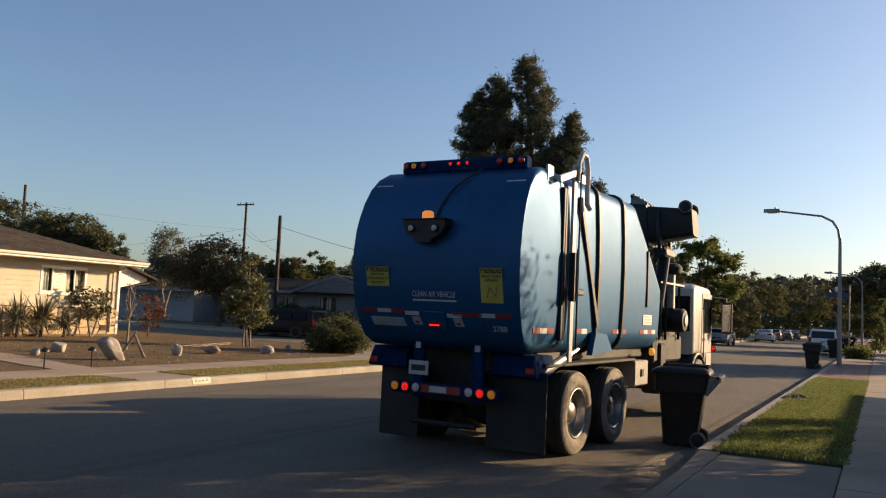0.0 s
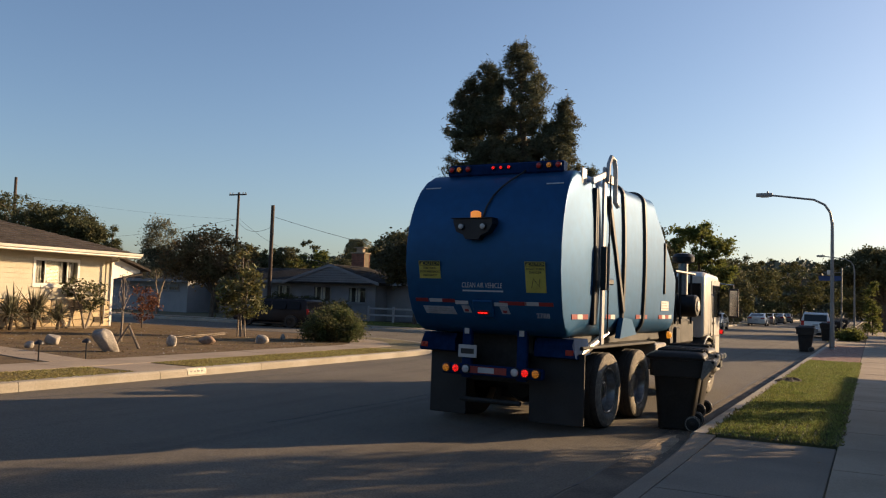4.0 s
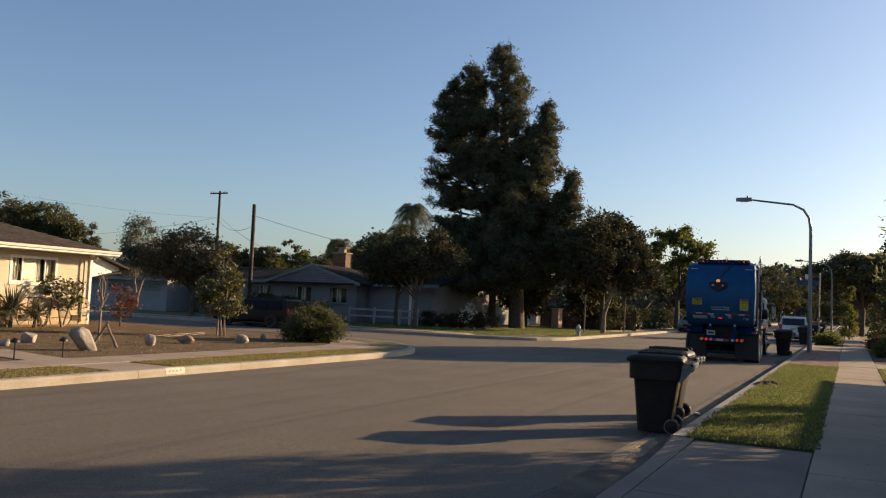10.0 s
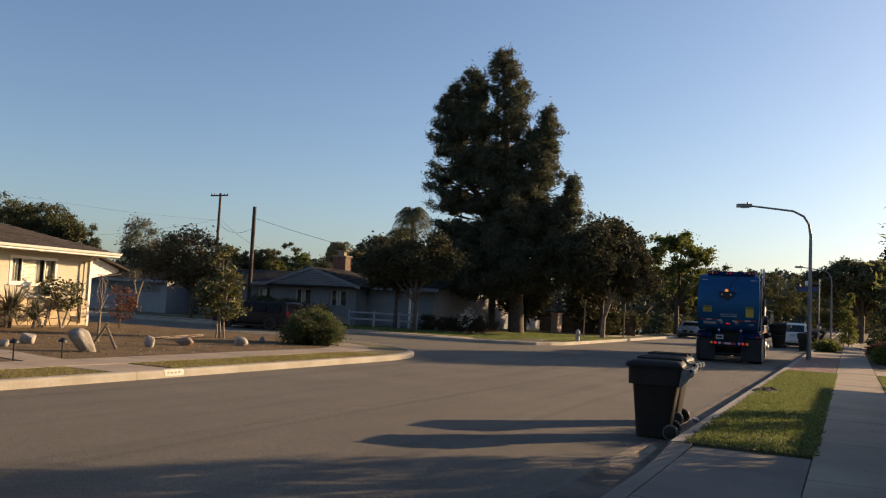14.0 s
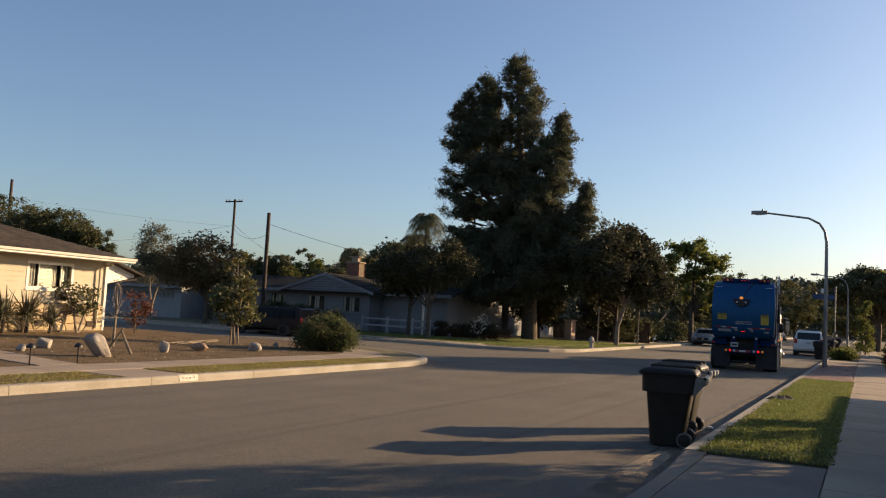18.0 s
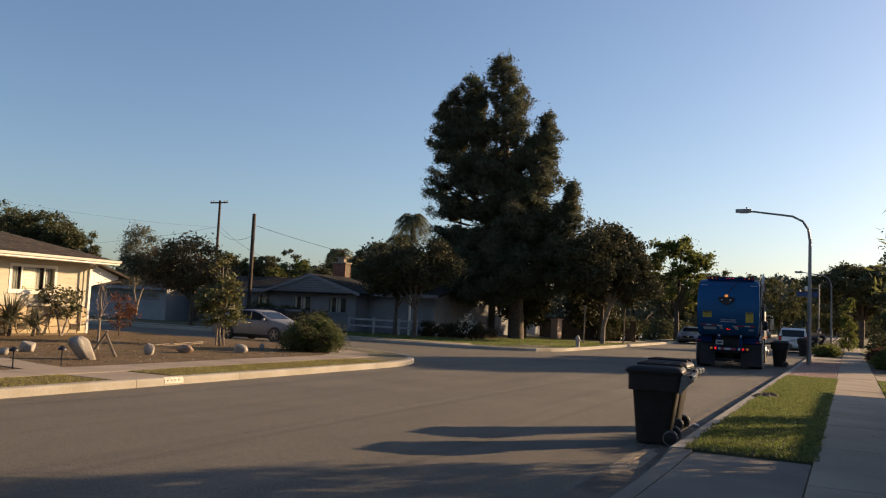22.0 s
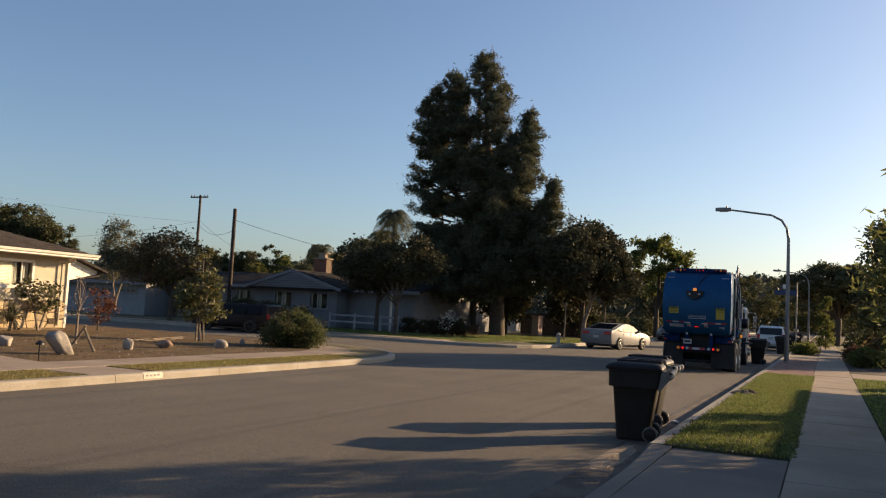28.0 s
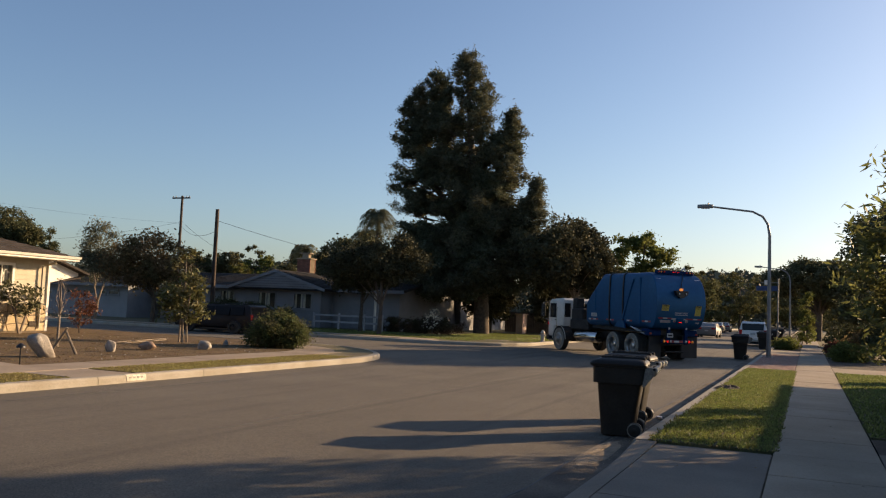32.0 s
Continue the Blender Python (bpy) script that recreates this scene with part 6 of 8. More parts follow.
def gable_house(name, label, x0, x1, y0, y1, zb, ze, zr, wall_mat, roof_mat, windows, along="x", over=0.6, doors=(), courses=12):
    """A bungalow; the ridge runs along x or y. windows: (x0, x1, z0, z1, panes) in the front wall at y0."""
    h = thing(name, (0, 0, 0), label, "house")
    part("wall", wall_holes("y", y0, 0.2, x0, x1, zb, ze, [w[:4] for w in windows]), wall_mat, h)
    part("wall", Geo().box(x0, x0 + 0.2, y0 + 0.2, y1, zb, ze).box(x1 - 0.2, x1, y0 + 0.2, y1, zb, ze).box(x0 + 0.2, x1 - 0.2, y1 - 0.2, y1, zb, ze), wall_mat, h)
    for w in windows:
        window_in(h, "y", y0, *w[:4], panes=w[4], frame_mat=GREY_TRIM, curtain="parted" if len(w) > 5 else "")
    for a, b, zt in doors:
        d = part("door", Geo().box(a, b, y0 - 0.04, y0 - 0.002, zb + 0.05, zt, 0.01), GREY_TRIM, h, "painted door")
    if along == "x":
        ym = (y0 + y1) / 2
        roof_slab([(x0 - over, y0 - over, ze), (x1 + over, y0 - over, ze), (x1 + over, ym, zr), (x0 - over, ym, zr)], 0.14, roof_mat, h, courses=courses)
        roof_slab([(x0 - over, y1 + over, ze), (x1 + over, y1 + over, ze), (x1 + over, ym, zr), (x0 - over, ym, zr)], 0.14, roof_mat, h)
        for x in (x0, x1 - 0.15):
            part("gable", Geo().loft([[(xx, y0, ze), (xx, y1, ze), (xx, ym, zr - 0.1)] for xx in (x, x + 0.15)]), wall_mat, h)
        part("fascia", Geo().box(x0 - over, x1 + over, y0 - over - 0.04, y0 - over - 0.002, ze - 0.2, ze + 0.02, 0.005), GREY_TRIM, h)
    else:
        xm = (x0 + x1) / 2
        roof_slab([(x0 - over, y0 - over, ze), (x0 - over, y1, ze), (xm, y1, zr), (xm, y0 - over, zr)], 0.14, roof_mat, h, courses=courses)
        roof_slab([(x1 + over, y0 - over, ze), (x1 + over, y1, ze), (xm, y1, zr), (xm, y0 - over, zr)], 0.14, roof_mat, h, courses=courses)
        part("gable", Geo().loft([[(x0, yy, ze), (x1, yy, ze), (xm, yy, zr - 0.12)] for yy in (y0 - over + 0.05, y0 + 0.15)]), wall_mat, h)
        part("pent_eave", Geo().box(x0 - over + 0.05, x1 + over - 0.05, y0 - over - 0.03, y0 - 0.005, ze - 0.10, ze - 0.004, 0.01), roof_mat, h, "dark eave board across the gable")
        z = ze + 0.10
        while z < zr - 0.3:
            k = (zr - 0.12 - z) / (zr - 0.12 - ze) * (x1 - x0) / 2
            part("gable_board", Geo().box(xm - k + 0.02, xm + k - 0.02, y0 - over + 0.028, y0 - over + 0.048, z, z + 0.012), roof_mat, h)
            z += 0.16
        for xe, s in ((x0 - over, 1), (x1 + over, -1)):
            part("bargeboard", Geo().loft([[(xe, yy, ze - 0.18), (xe, yy, ze + 0.01), (xm, yy, zr + 0.01), (xm, yy, zr - 0.18)] for yy in (y0 - over - 0.04, y0 - over)]), GREY_TRIM, h, "dull grey bargeboard")
    return h


house_cream()
HY = 47.0
grey = gable_house("grey_house", "low grey house with a front gable in deep shade", -43.4, -24.0, HY + 1.5, HY + 11, 0.15, 2.7, 3.74, GREY_WALL, GREY_SHINGLE,
                   [(-41.6, -40.4, 1.2, 2.2, 2, 1), (-38.1, -36.9, 1.3, 2.35, 2, 1)], doors=((-27.4, -26.5, 2.1),))
gable_house("grey_gable_wing", "grey gabled front wing with two windows", -35.4, -28.9, HY, HY + 4, 0.15, 2.62, 3.82, GREY_WALL, GREY_SHINGLE,
            [(-33.8, -32.4, 1.3, 2.32, 2, 1), (-31.0, -29.6, 1.3, 2.32, 2, 1)], "y", doors=())
chimney(grey, -34.0, HY + 6.0, 3.2, 4.9, 1.1, 0.7)
gable_house("garage_house", "blue-grey garage with a row of small high windows in shade", -56.0, -44.2, HY - 1.0, HY + 8, 0.15, 2.5, 3.6, BLUE_WALL, GREY_SHINGLE,
            [(-50.0, -48.7, 1.72, 2.02, 2), (-48.45, -47.35, 1.72, 2.02, 2), (-46.75, -46.2, 1.72, 2.02, 1), (-46.0, -45.0, 1.72, 2.02, 2)])
gable_house("corner_house", "grey corner house half hidden behind the pine", -31.0, -23.6, 58.0, 68, 0.15, 2.6, 4.2, GREY_WALL, GREY_SHINGLE,
            [(-29.5, -27.8, 0.9, 2.1, 2), (-26.4, -24.8, 0.9, 2.1, 2)])
# Pale pink replaces brick red here, standing for sunlight on the pillar.
pk = part("stucco_pillar", Geo().box(-19.05, -18.55, 57.3, 58.3, 0.15, 1.5, 0.02).box(-19.12, -18.48, 57.22, 58.38, 1.5, 1.58, 0.02), PINK_WALL, None)
tagged(pk, "pillar coloured pinkish as if sunlit beside the corner house", "pillar")


# ---- garden wall, hedge and fences along the far side ----
def board_fence():
    f = thing("board_fence", (0, 0, 0), "dark weathered board fence behind the street trees", "fence")
    x = -21.5
    rng = random.Random(17)
    one = None
    while x < -14.2:
        if one is None:
            one = part("board", Geo().box(-0.066, 0.066, 0, 0.025, 0.12, 1.66, 0.006), WOOD_POLE, f)
            ob = one
        else:
            ob = new("board", one.data)
            ob.parent = f
        ob.matrix_basis = pose(x, 62.2, rng.uniform(-0.02, 0.02))
        x += 0.14
    for z in (0.45, 1.3):
        part("rail", Geo().box(-21.6, -14.2, 62.226, 62.29, z, z + 0.09, 0.006), WOOD_POLE, f)
    return f


board_fence()


def rail_fence():
    f = thing("rail_fence", (0, 0, 0), "white ranch rail fence in shade", "fence")
    xs = [-28.4, -26.6, -24.8, -23.6]
    for x in xs:
        part("post", Geo().box(x - 0.06, x + 0.06, 45.4, 45.52, 0.14, 1.15, 0.01), FENCE_PAINT, f)
    for z in (0.55, 0.95):
        part("rail", Geo().box(-28.4, -23.6, 45.36, 45.40, z, z + 0.11, 0.006), FENCE_PAINT, f)
    return f


rail_fence()


def porch_post(x, y, z):
    return tagged(part("porch_post", Geo().box(x - 0.06, x + 0.06, y - 0.06, y + 0.06, 0.15, z, 0.008), WHITE_PAINT, None), "slim white porch post", "post")


porch_post(-24.4, 46.0, 2.45)


# ---- poles, wires, street lamps, signs ----
def utility_pole():
    p = thing("utility_pole", (-65.0, 75.0, 0), "tall wooden utility pole with a short crossarm", "utility pole")
    part("pole", Geo().tube([(0, 0, -0.1), (0, 0, 13.2)], [0.19, 0.13], 12), WOOD_POLE, p, smooth=True)
    arm = part("crossarm", Geo().box(-1.25, 1.25, -0.22, -0.10, 12.85, 13.0, 0.01), WOOD_POLE, p)
    for x in (-1.15, -0.75, 0.75, 1.15):
        part("insulator", Geo().turned([(0.035, 13.0), (0.06, 13.06), (0.045, 13.12), (0.05, 13.16), (0.01, 13.2)], "z", 8, pose(x, -0.16, 0)), GREY_STEEL, arm)
    return p


def wire(name, a, b, sag, r, label):
    a, b = Vector(a), Vector(b)
    pts = [a.lerp(b, k / 14) - Vector((0, 0, sag * 4 * (k / 14) * (1 - k / 14))) for k in range(15)]
    return tagged(part(name, Geo().tube(pts, r, 5), CABLE, None), label, "cable")


utility_pole()
lp = thing("service_pole", (-83.3, 60.0, 0), "plain wooden pole rising behind the trees", "pole")
part("pole", Geo().tube([(0, 0, -0.1), (0, 0, 13.45)], [0.19, 0.15], 12), WOOD_POLE, lp, smooth=True)
wire("overhead_wire", (-83.3, 60.0, 11.6), (-65.0, 75, 10.1), 0.4, 0.007, "thin black overhead wire")
dp = thing("service_pole", (-36.0, 45.0, 0), "dark bare wooden pole behind the parked car", "pole")
part("pole", Geo().tube([(0, 0, -0.1), (0, 0, 7.65)], [0.15, 0.12], 12), WOOD_POLE, dp, smooth=True)
wire("overhead_wire", (-65.0, 75, 9.9), (-36, 45, 6.2), 0.7, 0.013, "thin sagging service wire")
wire("overhead_wire", (-65.0, 75, 10.2), (-110, 80, 8.6), 1.0, 0.012, "thin black overhead wire")
wire("overhead_wire", (-65.0, 75, 10.4), (-30, 47, 3.6), 1.2, 0.013, "thin service wire to the house")
wire("overhead_wire", (-36.0, 45, 6.9), (-20, 62, 4.0), 0.8, 0.013, "thin service wire to the house")


def street_lamp(x, y, h=6.72, arm=3.0, group="street lamps"):
    l = thing("street_lamp", (x, y, 0.15), "grey steel street lamp with a curved arm", "street lamp", group)
    n = [(0, 0, 0), (0, 0, 0.9), (-0.02, 0, h - 1.35), (-0.10, 0, h - 0.85), (-0.32, 0, h - 0.5), (-0.75, 0, h - 0.27), (-arm + 0.5, 0, h - 0.03)]
    part("pole", Geo().tube(n, [0.105, 0.095, 0.065, 0.055, 0.05, 0.045, 0.04], 12), STEEL_POLE, l, smooth=True)
    part("base_flange", Geo().turned([(0.16, 0), (0.16, 0.03), (0.11, 0.05)], "z", 14), STEEL_POLE, l)
    head = part("lamp_head", Geo().loft([[(-arm + 0.55 - u, y_ * w, h + z) for y_, z in ((-1, -0.02), (-0.7, 0.07), (0.7, 0.07), (1, -0.02), (0.8, -0.09), (-0.8, -0.09))] for u, w in ((0, 0.07), (0.12, 0.12), (0.45, 0.15), (0.68, 0.06))]), STEEL_POLE, l, "flat cobra head", smooth=True)
    part("photocell", Geo().turned([(0.04, 0.06), (0.04, 0.14), (0.02, 0.16)], "z", 8, pose(-arm + 0.35, 0, h)), GREY_STEEL, head)
    part("diffuser", Geo().box(-arm + 0.05, -arm + 0.4, -0.09, 0.09, h - 0.115, h - 0.088, 0.005), CLEAR_LENS, head)
    return l


street_lamp(-1.57, 39.83)
street_lamp(-1.5, 84.0)
sg = thing("street_sign", (-2.0, 66.0, 0.14), "blue street sign with a white square on a pole", "sign")
part("pole", Geo().tube([(0, 0, 0), (0, 0, 4.75)], 0.05, 8), STEEL_POLE, sg, smooth=True)
part("blade", Geo().box(-1.5, 0.0, -0.02, 0.02, 3.85, 4.2, 0.01), SIGN_BLUE, sg, "blue sign blade")
part("plate_arm", Geo().box(-1.2, 0.0, -0.02, 0.02, 4.44, 4.48), STEEL_POLE, sg)
part("plate", Geo().box(-0.95, -0.6, -0.026, -0.021, 4.3, 4.62, 0.004), WHITE_PAINT, sg, "small white plate")
hy = thing("fire_hydrant", (-13.06, 43.9, 0.14), "pale fire hydrant on the corner kerb", "fire hydrant")
part("barrel", Geo().turned([(0.14, 0), (0.14, 0.04), (0.10, 0.06), (0.10, 0.44), (0.125, 0.46), (0.125, 0.50), (0.09, 0.57), (0.035, 0.61), (0.025, 0.66)], "z", 16), HYDRANT, hy, smooth=True)
for s in (1, -1):
    part("outlet", Geo().turned([(0.05, 0.08 * s), (0.05, 0.15 * s), (0.025, 0.17 * s)], "x", 10, pose(0, 0, 0.36)), HYDRANT, hy)


def path_light(x, y):
    l = thing("path_light", (x, y, 0.145), "small dark mushroom path light on a stake", "garden light", "path lights")
    part("stake", Geo().tube([(0, 0, 0), (0, 0, 0.36)], 0.015, 8), TRUCK_BLACK, l)
    part("shade", Geo().turned([(0.10, 0.36), (0.09, 0.40), (0.02, 0.45)], "z", 14), TRUCK_BLACK, l, smooth=True)
    return l


path_light(-15.2, 12.87)
path_light(-15.25, 11.74)


def boulder(x, y, w, d, h, seed, material=ROCK, label="rounded pale granite boulder on bare earth", turn=0, lean=0.0):
    rng = np.random.default_rng(seed)
    bm = bmesh.new()
    bmesh.ops.create_icosphere(bm, subdivisions=4, radius=1.0)
    off = Vector(rng.uniform(-9, 9, 3))
    cuts = [(Vector(v).normalized(), float(d)) for v, d in zip(rng.normal(size=(9, 3)), rng.uniform(0.62, 0.92, 9))]
    for v in bm.verts:
        p = v.co.copy()
        k = 1 + 0.22 * noise.noise(p * 1.1 + off) + 0.08 * noise.noise(p * 3.0 + off) + 0.03 * noise.noise(p * 8 + off)
        for n_, d_ in cuts:
            over = p.dot(n_) * k - d_
            if over > 0:
                p = p - n_ * (over * 0.8 / k)
        q = p * k
        v.co = (q.x * w / 2 + lean * q.z, q.y * d / 2, (q.z * 0.58 + 0.40) * h)
    for f in bm.faces:
        f.smooth = True
    me = bpy.data.meshes.new("boulder")
    bm.to_mesh(me)
    bm.free()
    me.materials.append(material)
    ob = new("boulder", me)
    ob.matrix_basis = pose(x, y, 0.13, 0, 0, turn)
    return tagged(ob, label, "boulder", "boulders")


boulder(-16.75, 14.75, 0.60, 0.46, 0.62, 3, turn=60, lean=-0.16, label="large leaning pale granite boulder on bare earth")
boulder(-17.4, 17.6, 0.28, 0.26, 0.34, 4)
boulder(-17.6, 19.2, 0.60, 0.42, 0.26, 5, RED_ROCK, "low reddish boulder on bare earth")
boulder(-17.0, 21.0, 0.48, 0.4, 0.30, 6)
boulder(-17.3, 24.3, 0.25, 0.22, 0.34, 7)
boulder(-19.6, 15.5, 0.50, 0.42, 0.32, 8)
boulder(-18.8, 14.2, 0.26, 0.24, 0.2, 9)
boulder(-18.2, 23.6, 0.22, 0.2, 0.2, 10)


def stakes():
    s = thing("crossed_stakes", (-17.4, 16.0, 0.14), "weathered wooden garden stakes leaning together", "stakes")
    for a, b in (((-0.45, 0, 0), (0.0, 0.1, 0.66)), ((0.35, 0.1, 0), (0.05, 0.0, 0.60)), ((0.0, 0.4, 0), (0.02, 0.05, 0.55))):
        part("stake", Geo().tube([a, b], [0.036, 0.028], 7), PALE_BARK, s)
    return s


stakes()
mk = tagged(part("kerb_paint", Geo().loft([[(KL + x, y, z) for x, z in ((0.001, 0.035), (-0.010, 0.112), (-0.031, 0.148), (-0.052, 0.159), (-0.10, 0.161), (-0.10, 0.10), (-0.03, 0.03))] for y in (12.72, 13.24)]), KERB_PAINT, None), "white painted patch on the kerb", "marking")
for k in range(4):
    part("paint_bar", Geo().box(KL - 0.02, KL + 0.002, 12.79 + 0.10 * k, 12.84 + 0.10 * k, 0.08, 0.115), GREY_STEEL, mk)


# ---- plants ----
def pine():
    rng = np.random.default_rng(7)
    t = thing("pine", (-19.85, 52.5, 0.14), "tall dark conifer with several tops and dense plumed boughs", "tree")
    g = Geo()
    g.tube([(0, 0, 0), (-0.1, 0, 3), (-0.6, 0, 8), (-1.4, 0, 14), (-1.74, 0, 19.0)], [0.55, 0.45, 0.34, 0.18, 0.03], 12)
    g.tube([(-0.4, 0, 7), (-2.4, 0.3, 11), (-3.8, 0.2, 14.5), (-4.27, 0.2, 18.1)], [0.28, 0.22, 0.13, 0.03], 9)
    g.tube([(0.0, 0, 5.5), (0.9, -0.2, 9), (1.4, 0, 12), (1.65, 0, 14.9)], [0.26, 0.2, 0.11, 0.03], 9)
    g.tube([(0.0, 0, 3.5), (2.0, -0.6, 5.2), (3.3, -0.6, 7.6), (3.74, -0.6, 10.1)], [0.22, 0.16, 0.09, 0.03], 8)
    g.tube([(-0.8, 0, 6.5), (-4.0, 0.3, 10), (-5.8, 0.2, 13.5), (-6.2, 0.2, 16.5)], [0.26, 0.2, 0.11, 0.03], 9)
    # tops: leader, foot, reach, boughs
    tops = [((-6.1, 0.2, 16.2), (-4.4, 0.2, 5.6), 2.5, 64), ((-5.3, 0.1, 17.0), (-3.8, 0.1, 8.0), 2.2, 46), ((-4.2, 0.2, 17.9), (-2.4, 0.2, 7.5), 2.8, 66), ((-3.2, -0.2, 16.4), (-2.0, 0, 9.0), 2.1, 34),
            ((-1.74, 0, 18.9), (-0.4, 0, 2.8), 4.3, 118), ((1.65, 0, 14.8), (0.8, 0, 4.5), 2.9, 78), ((0.6, -0.4, 13.0), (0.4, -0.3, 6.0), 2.6, 36), ((3.74, -0.6, 10.0), (2.7, -0.6, 3.4), 1.9, 54),
            ((-4.9, 0.4, 10.5), (-3.9, 0.4, 3.2), 3.2, 56), ((-2.5, -1.0, 7.0), (-1.5, -1.0, 2.4), 4.2, 40), ((1.4, -0.8, 8.0), (1.0, -0.8, 2.9), 3.0, 36)]
    # see-through gaps between the tiers: x, z, half width, half height
    gaps = [(-4.9, 7.7, 2.0, 0.48), (-3.0, 9.35, 1.3, 0.5), (2.4, 9.4, 0.95, 0.7), (-5.6, 11.6, 1.0, 0.36), (-2.3, 12.9, 0.65, 0.55), (-0.7, 8.1, 0.5, 0.45), (-1.4, 5.2, 0.4, 0.6), (-2.6, 15.4, 0.4, 0.7), (-4.1, 12.7, 0.5, 0.45), (0.4, 11.0, 0.4, 0.35), (-4.9, 9.9, 0.8, 0.4)]
    pts = []
    for top, foot, reach, count in tops:
        top, foot = Vector(top), Vector(foot)
        pts.append(np.array(top) + rng.normal(size=(150, 3)) * np.array([0.10, 0.10, 0.36]) - np.array([0, 0, 0.30]))
        for k in range(count):
            f = (k + rng.uniform(0, 1)) / count
            base = top.lerp(foot, f)
            ln = reach * (0.10 + 0.92 * f ** 0.72) * rng.uniform(0.55, 1.08)
            if f > 0.88:
                ln *= 0.8
            az = 2.39996 * k + rng.uniform(-0.5, 0.5)
            d = Vector((math.cos(az), math.sin(az) * 0.9, 0))
            m1 = base + d * ln * 0.55 + Vector((0, 0, -0.12 * ln))
            e = base + d * ln + Vector((0, 0, (0.02 if f > 0.5 else 0.16) * ln))
            g.tube([base, m1, e], [0.05 + 0.012 * ln, 0.035, 0.012], 5)
            tufts = 2 + int(ln * 1.7)
            for j in range(tufts):
                q = 1.0 if j == 0 else rng.uniform(0.30, 1.0)
                c = np.array(base) * (1 - q) ** 2 + np.array(m1) * 2 * q * (1 - q) + np.array(e) * q * q
                c = c + rng.normal(size=3) * np.array([0.16, 0.16, 0.10]) * (0.4 + 0.3 * ln)
                r = rng.uniform(0.19, 0.33) * (0.66 + 0.16 * ln)
                m = int(50 + 420 * r)
                p = c + rng.normal(size=(m, 3)) * np.array([r, r, r * 0.62])
                tip = rng.uniform(size=m) < 0.16
                p[tip] = c + np.array([0, 0, r * 0.8]) + rng.normal(size=(int(tip.sum()), 3)) * np.array([0.05, 0.05, 0.20])
                pts.append(p)
    pts = np.concatenate(pts)
    keep = np.ones(len(pts), bool)
    for gx, gz, rx, rz in gaps:
        wob = 1 + 0.35 * np.sin(pts[:, 0] * 5.1 + gz) + 0.25 * np.sin(pts[:, 0] * 11.3)
        keep &= ((pts[:, 0] - gx) / rx) ** 2 + ((pts[:, 2] - gz) / (rz * wob)) ** 2 > 1
    pts = pts[keep]
    part("trunk", g, BARK, t, smooth=True)
    part("crown", leaves_mesh("pine_crown", pts, 0.26, 0.052, rng, PINE_LEAF, droop=-0.25), None, t, "dark green needled boughs")
    return t


pine()
# oak-like trees along the far kerb
tree("street_tree", (-13.9, 52.0, 0.14), [(0, 0, 0, 0.17), (0.05, 0, 1.2, 0.13), (0.45, 0, 2.4, 0.11), (0.6, 0, 4.0, 0.08)], [(0.3, 0, 4.9, 2.4, 2.5, 2.0), (-1.1, 0.4, 4.2, 1.6, 2.0, 1.6), (1.7, 0, 4.0, 1.5, 1.8, 1.6), (-0.3, -2.3, 4.9, 1.8, 1.8, 1.7)], (0.20, 0.10), 46000, SHADE_DARK_LEAF, PALE_BARK, 31, "street tree with leaves darkened for shade and a leaning pale trunk", 150, 0.5, 14)
tree("street_tree", (-15.6, 58.0, 0.14), [(0, 0, 0, 0.2), (0, 0, 1.8, 0.15), (0.1, 0, 4.2, 0.1)], [(0, 0, 5.4, 3.2, 2.8, 2.6)], (0.24, 0.12), 24000, SHADE_DARK_LEAF, BARK, 32, "dark evergreen street tree in shade", 110, 0.55, 12)
tree("sunlit_tree", (-14.1, 78.0, 0.14), [(0, 0, 0, 0.25), (0, 0, 2.5, 0.2), (0.2, 0, 6.0, 0.12)], [(-0.4, 0, 6.9, 2.3, 2.3, 2.0), (1.3, 0, 6.8, 1.4, 1.6, 1.1), (-1.3, 0, 8.2, 1.3, 1.4, 1.1), (0.2, 0, 8.5, 1.0, 1.2, 0.9), (0.5, 0, 4.6, 2.3, 2.1, 1.6), (2.6, 0, 7.4, 0.9, 1.0, 0.7), (-2.4, 0, 6.3, 1.1, 1.2, 0.9), (2.4, 0, 5.2, 1.0, 1.2, 0.9)], (0.24, 0.14), 13500, GREEN_LEAF, BARK, 33, "sunlit broadleaf street tree", 120, 0.42, 22)
for x, y in ((-14.7, 50.6), (-13.4, 55.4)):
    st = tagged(part("tree_stake", Geo().tube([(x, y, 0.1), (x + 0.05, y, 2.5)], 0.045, 7), PALE_BARK, None), "bare wooden tree stake", "stake")
